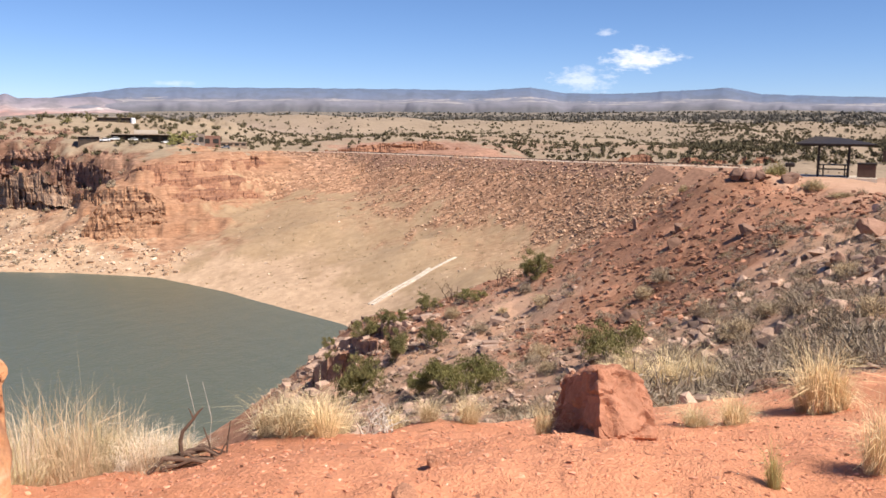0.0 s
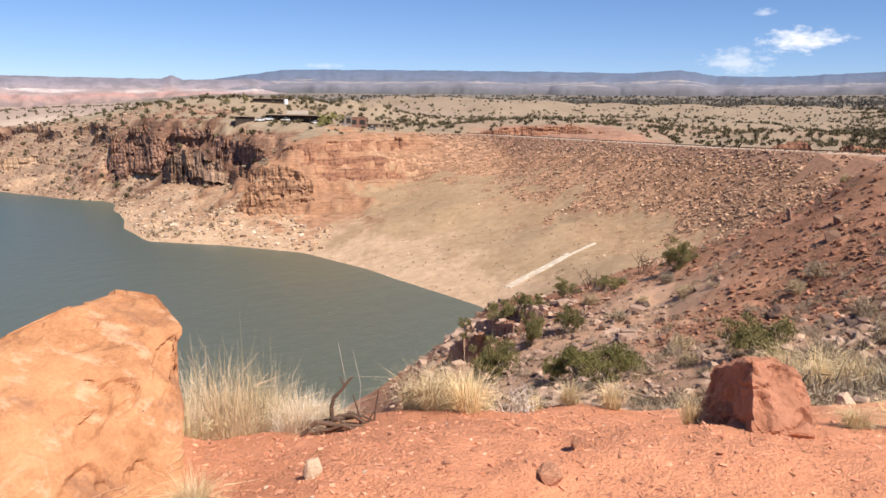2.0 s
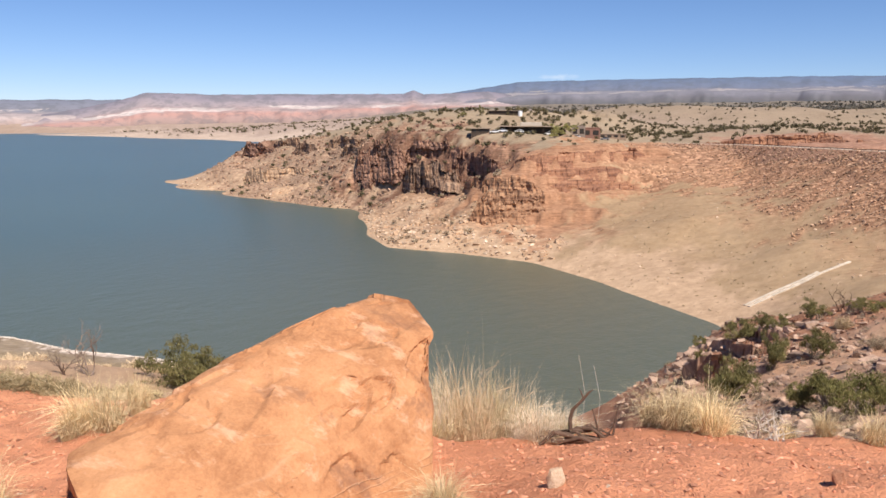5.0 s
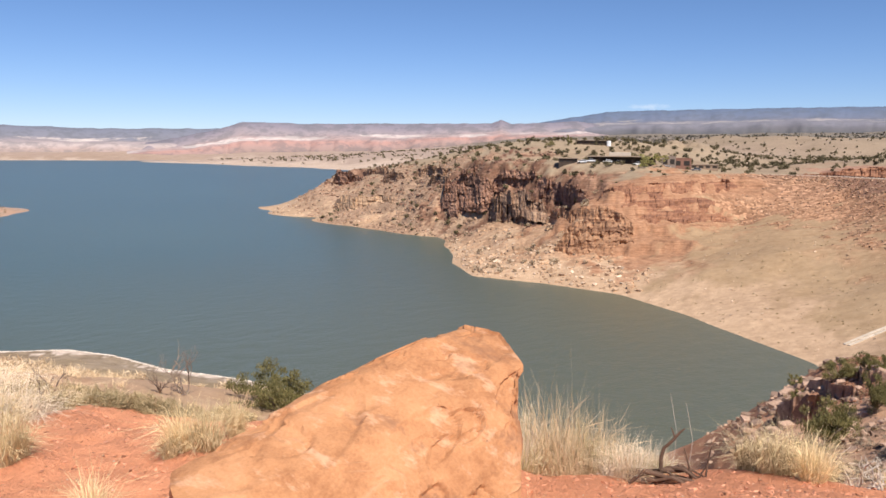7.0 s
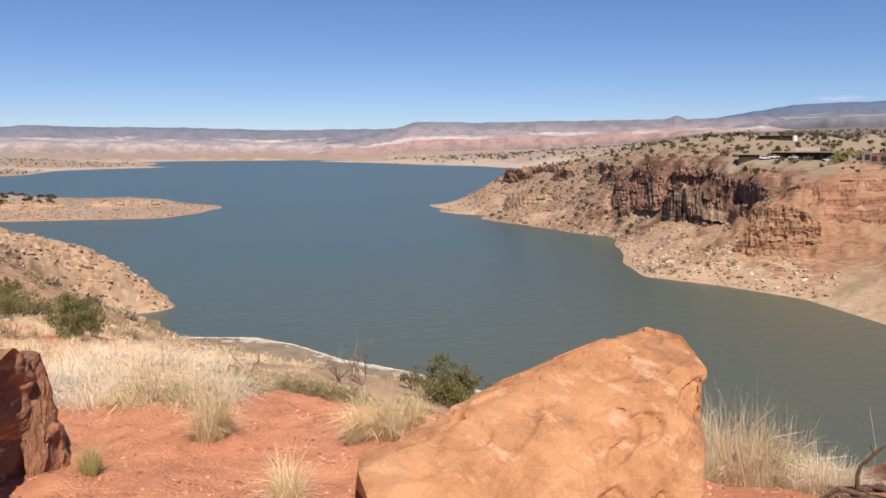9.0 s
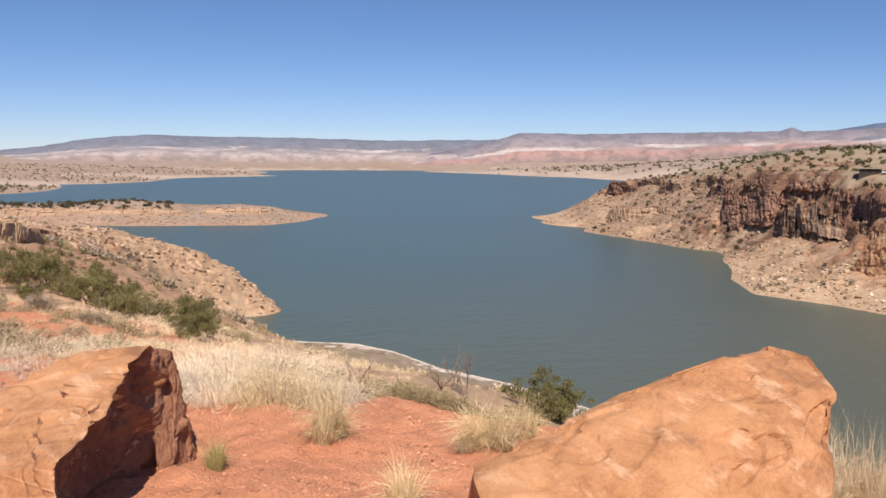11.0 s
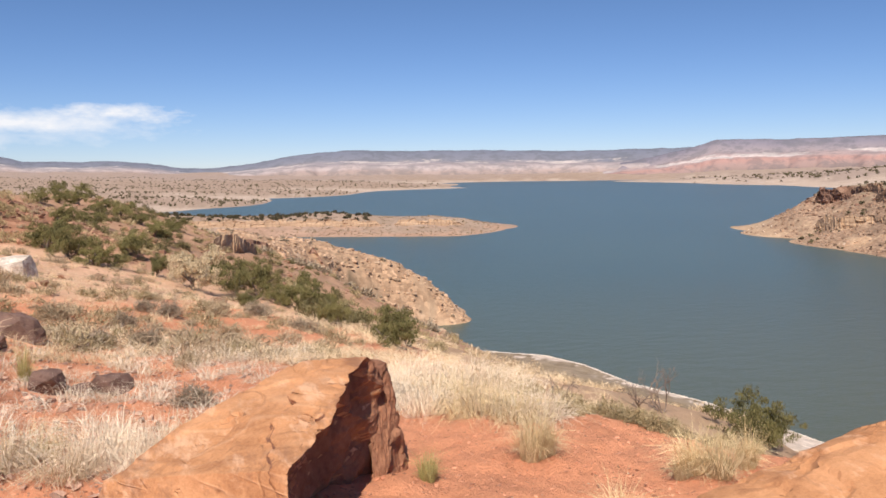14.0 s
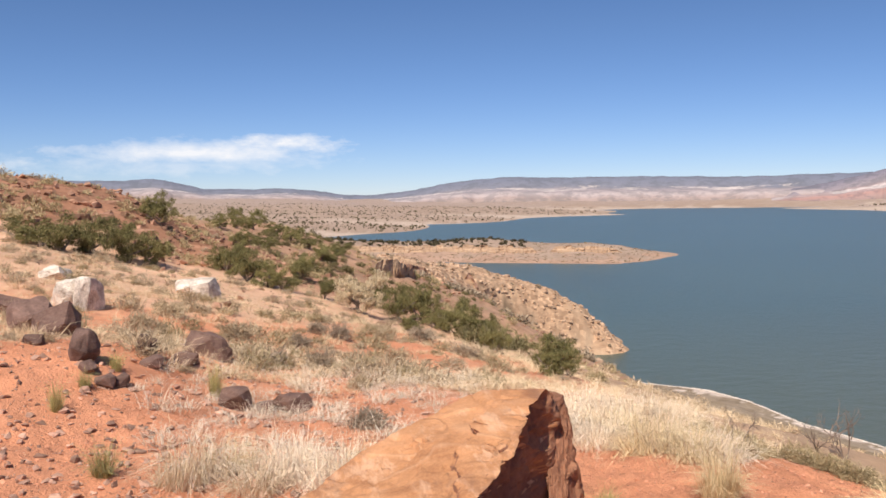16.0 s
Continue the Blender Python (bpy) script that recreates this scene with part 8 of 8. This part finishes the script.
def car(az, r, paint_mat, label, turn=0.0):
    c = standing("car", az, r, turn, 0.08)
    bm = bmesh.new()
    prof = [(-2.2, 0.35), (-2.25, 0.8), (-1.9, 0.95), (-1.1, 1.0), (1.9, 1.0), (2.2, 0.9), (2.25, 0.35)]
    a = [bm.verts.new((x, -0.87, z)) for x, z in prof]
    b = [bm.verts.new((x, 0.87, z)) for x, z in prof]
    bm.faces.new(a[::-1]), bm.faces.new(b)
    for i in range(len(prof)):
        j = (i + 1) % len(prof)
        bm.faces.new((a[i], a[j], b[j], b[i]))
    part("body", bm, paint_mat, c)
    bm = bmesh.new()
    box(bm, -1.1, 1.8, -0.75, 0.75, 0.98, 1.5, 0.18)
    cabin = part("cabin", bm, CAR_GLASS, c)
    box_part("roof", (-0.75, 1.5, -0.68, 0.68, 1.48, 1.56), paint_mat, cabin, bevel=0.03)
    for x in (-1.4, 1.4):
        for y in (-0.8, 0.8):
            bm = bmesh.new()
            bmesh.ops.create_cone(bm, cap_ends=True, segments=14, radius1=0.34, radius2=0.34, depth=0.2, matrix=Matrix.Translation((x, y, 0.34)) @ Matrix.Rotation(radians(90), 4, "X"))
            part("wheel", bm, RUBBER, c)
    tagged(c, label, "car", "parked cars")


for az, r, mat, label in ((25.05, 411, WHITE_PAINT, "white parked car by the low building"), (24.5, 411, WHITE_PAINT, "white parked van by the porch"), (23.4, 413, WHITE_PAINT, "white parked car before the porch"), (22.7, 413, GREY_PAINT, "grey parked car before the porch"),
                          (21.4, 412, WHITE_PAINT, "white parked car at the porch's end"), (19.6, 410, WHITE_PAINT, "white parked car by the grey building"), (17.7, 420, GREY_PAINT, "dark parked car by the long wall")):
    car(az, r, mat, label)


# ---- the dam road, its rail and the concrete strip ----
def along(points, step):
    """Evenly spaced points on a line over the ground."""
    pts = [Vector((p[0], p[1], 0)) for p in points]
    out = []
    for a, b in zip(pts, pts[1:]):
        n = max(1, round((b - a).length / step))
        out += [a.lerp(b, k / n) for k in range(n)]
    return out + [pts[-1]]


def crest_z(y):
    """The even height of the dam's crest, by the distance along it."""
    return float(np.interp(-y, [-p[1] for p in CREST], [p[2] for p in CREST]))


def ribbon(name, pts, offsets, heights, mat, footed=False):
    """A strip of the given cross-section along points, heights over the crest; a footed strip ends in the ground."""
    bm = bmesh.new()
    rows = []
    for i, p in enumerate(pts):
        d = (pts[min(i + 1, len(pts) - 1)] - pts[max(i - 1, 0)]).normalized()
        side = Vector((d.y, -d.x, 0))
        z = crest_z(p.y) + 0.3
        rows.append([bm.verts.new((*(p + side * o).to_2d(), z + h)) for o, h in zip(offsets, heights)])
        if footed:
            rows[-1][-1].co.z = ground_at(*rows[-1][-1].co.xy) - 0.5
    for r0, r1 in zip(rows, rows[1:]):
        for k in range(len(offsets) - 1):
            bm.faces.new((r0[k], r0[k + 1], r1[k + 1], r1[k]))
    bm.faces.new(rows[0])
    bm.faces.new(rows[-1][::-1])
    bmesh.ops.recalc_face_normals(bm, faces=bm.faces)
    return part(name, bm, mat)


road_line = along(CREST[:6], 5.0)
for i, p in enumerate(road_line):
    d = road_line[min(i + 1, len(road_line) - 1)] - road_line[max(i - 1, 0)]
    back = Vector((d.y, -d.x, 0)).normalized()
    p += (back if back.y > 0 else -back) * 4.0
tagged(ribbon("road_shoulder", road_line, (-7.0, -4.3, 4.3, 13.0), (-3.6, -0.12, -0.12, -5.2), RED_RUBBLE, True), "stony brown shoulder under the dam road", "road", kind="structure")
bank_rng, bank_spots, bank_levels = random.Random(77), [], {}
for p, q in zip(road_line, road_line[1:]):
    side = Vector((q.y - p.y, p.x - q.x, 0)).normalized()
    for _ in range(44):
        o = bank_rng.uniform(4.6, 12.8)
        spot = p.lerp(q, bank_rng.random()) + side * o
        bank_spots.append((spot.x, spot.y, bank_rng.uniform(0.4, 1.2)))
        toe = spot + side * (13 - o)
        bank = crest_z((spot - side * o).y) + 0.18
        bank_levels[spot.x, spot.y] = max(ground_at(spot.x, spot.y), bank + (ground_at(toe.x, toe.y) - 0.5 - bank) * (o - 4.3) / 8.7)
scatter("bank_stones", "brown broken stones on the bank under the dam road", SMALL_STONES, bank_spots, DAM_STONE, "riprap", bank_rng, level=lambda x, y: bank_levels[x, y])
tagged(ribbon("road", road_line, (-4.4, -3.6, 3.6, 4.4), (-0.7, 0.0, 0.0, -0.7), ASPHALT), "pale worn road along the crest of the dam", "road", kind="structure")


def guard_rail():
    rail = new("guard_rail")
    pts = along(CREST[1:6], 4.0)
    lifted = []
    post_mesh = None
    for i, p in enumerate(pts):
        d = (pts[min(i + 1, len(pts) - 1)] - pts[max(i - 1, 0)]).normalized()
        side = Vector((d.y, -d.x, 0))
        side = side if side.y < 0 else -side
        q = p + side * 0.2
        q.z = crest_z(p.y) + 0.15
        lifted.append(q)
        if post_mesh is None:
            bm = bmesh.new()
            box(bm, -0.07, 0.07, -0.07, 0.07, -1.2, 0.7)
            post = part("post", bm, RAIL_STEEL, rail)
            post_mesh = post.data
        else:
            post = new("post", post_mesh)
            post.parent = rail
        post.location = q
    bm = bmesh.new()
    rows = [[bm.verts.new(q + Vector((0, o, h))) for o, h in ((0.05, 0.45), (-0.05, 0.45), (-0.1, 0.55), (-0.05, 0.68), (0.05, 0.68))] for q in lifted]
    for r0, r1 in zip(rows, rows[1:]):
        for k in range(5):
            bm.faces.new((r0[k], r0[(k + 1) % 5], r1[(k + 1) % 5], r1[k]))
    part("rail", bm, RAIL_STEEL, rail)
    tagged(rail, "rusty dark guard rail along the dam road", "guard rail")


guard_rail()


def concrete_strip():
    strip = new("concrete_strip")
    a, b = Vector((*at(8.2, 203).to_2d(), 0)), Vector((*at(2.45, 221).to_2d(), 0))
    n = 18
    d = (b - a).normalized()
    side = Vector((d.y, -d.x, 0))
    for track in (-0.75, 0.75):
        for k in range(n):
            if track < 0 and k > 12:
                continue
            p, q = a.lerp(b, (k + 0.03) / n), a.lerp(b, (k + 0.97) / n)
            bm = bmesh.new()
            top, low = [], []
            for c, o in ((p, -0.45), (q, -0.45), (q, 0.45), (p, 0.45)):
                v = c + side * (track + o)
                mid = c + side * track
                z = ground_at(mid.x, mid.y)
                top.append(bm.verts.new((v.x, v.y, z + 0.22)))
                low.append(bm.verts.new((v.x, v.y, z - 0.5)))
            bm.faces.new(top), bm.faces.new(low[::-1])
            for i in range(4):
                bm.faces.new((low[i], low[(i + 1) % 4], top[(i + 1) % 4], top[i]))
            bmesh.ops.recalc_face_normals(bm, faces=bm.faces)
            part("slab", bm, CONCRETE, strip)
    tagged(strip, "pale concrete double strip running down to the shore", "concrete strip")


concrete_strip()
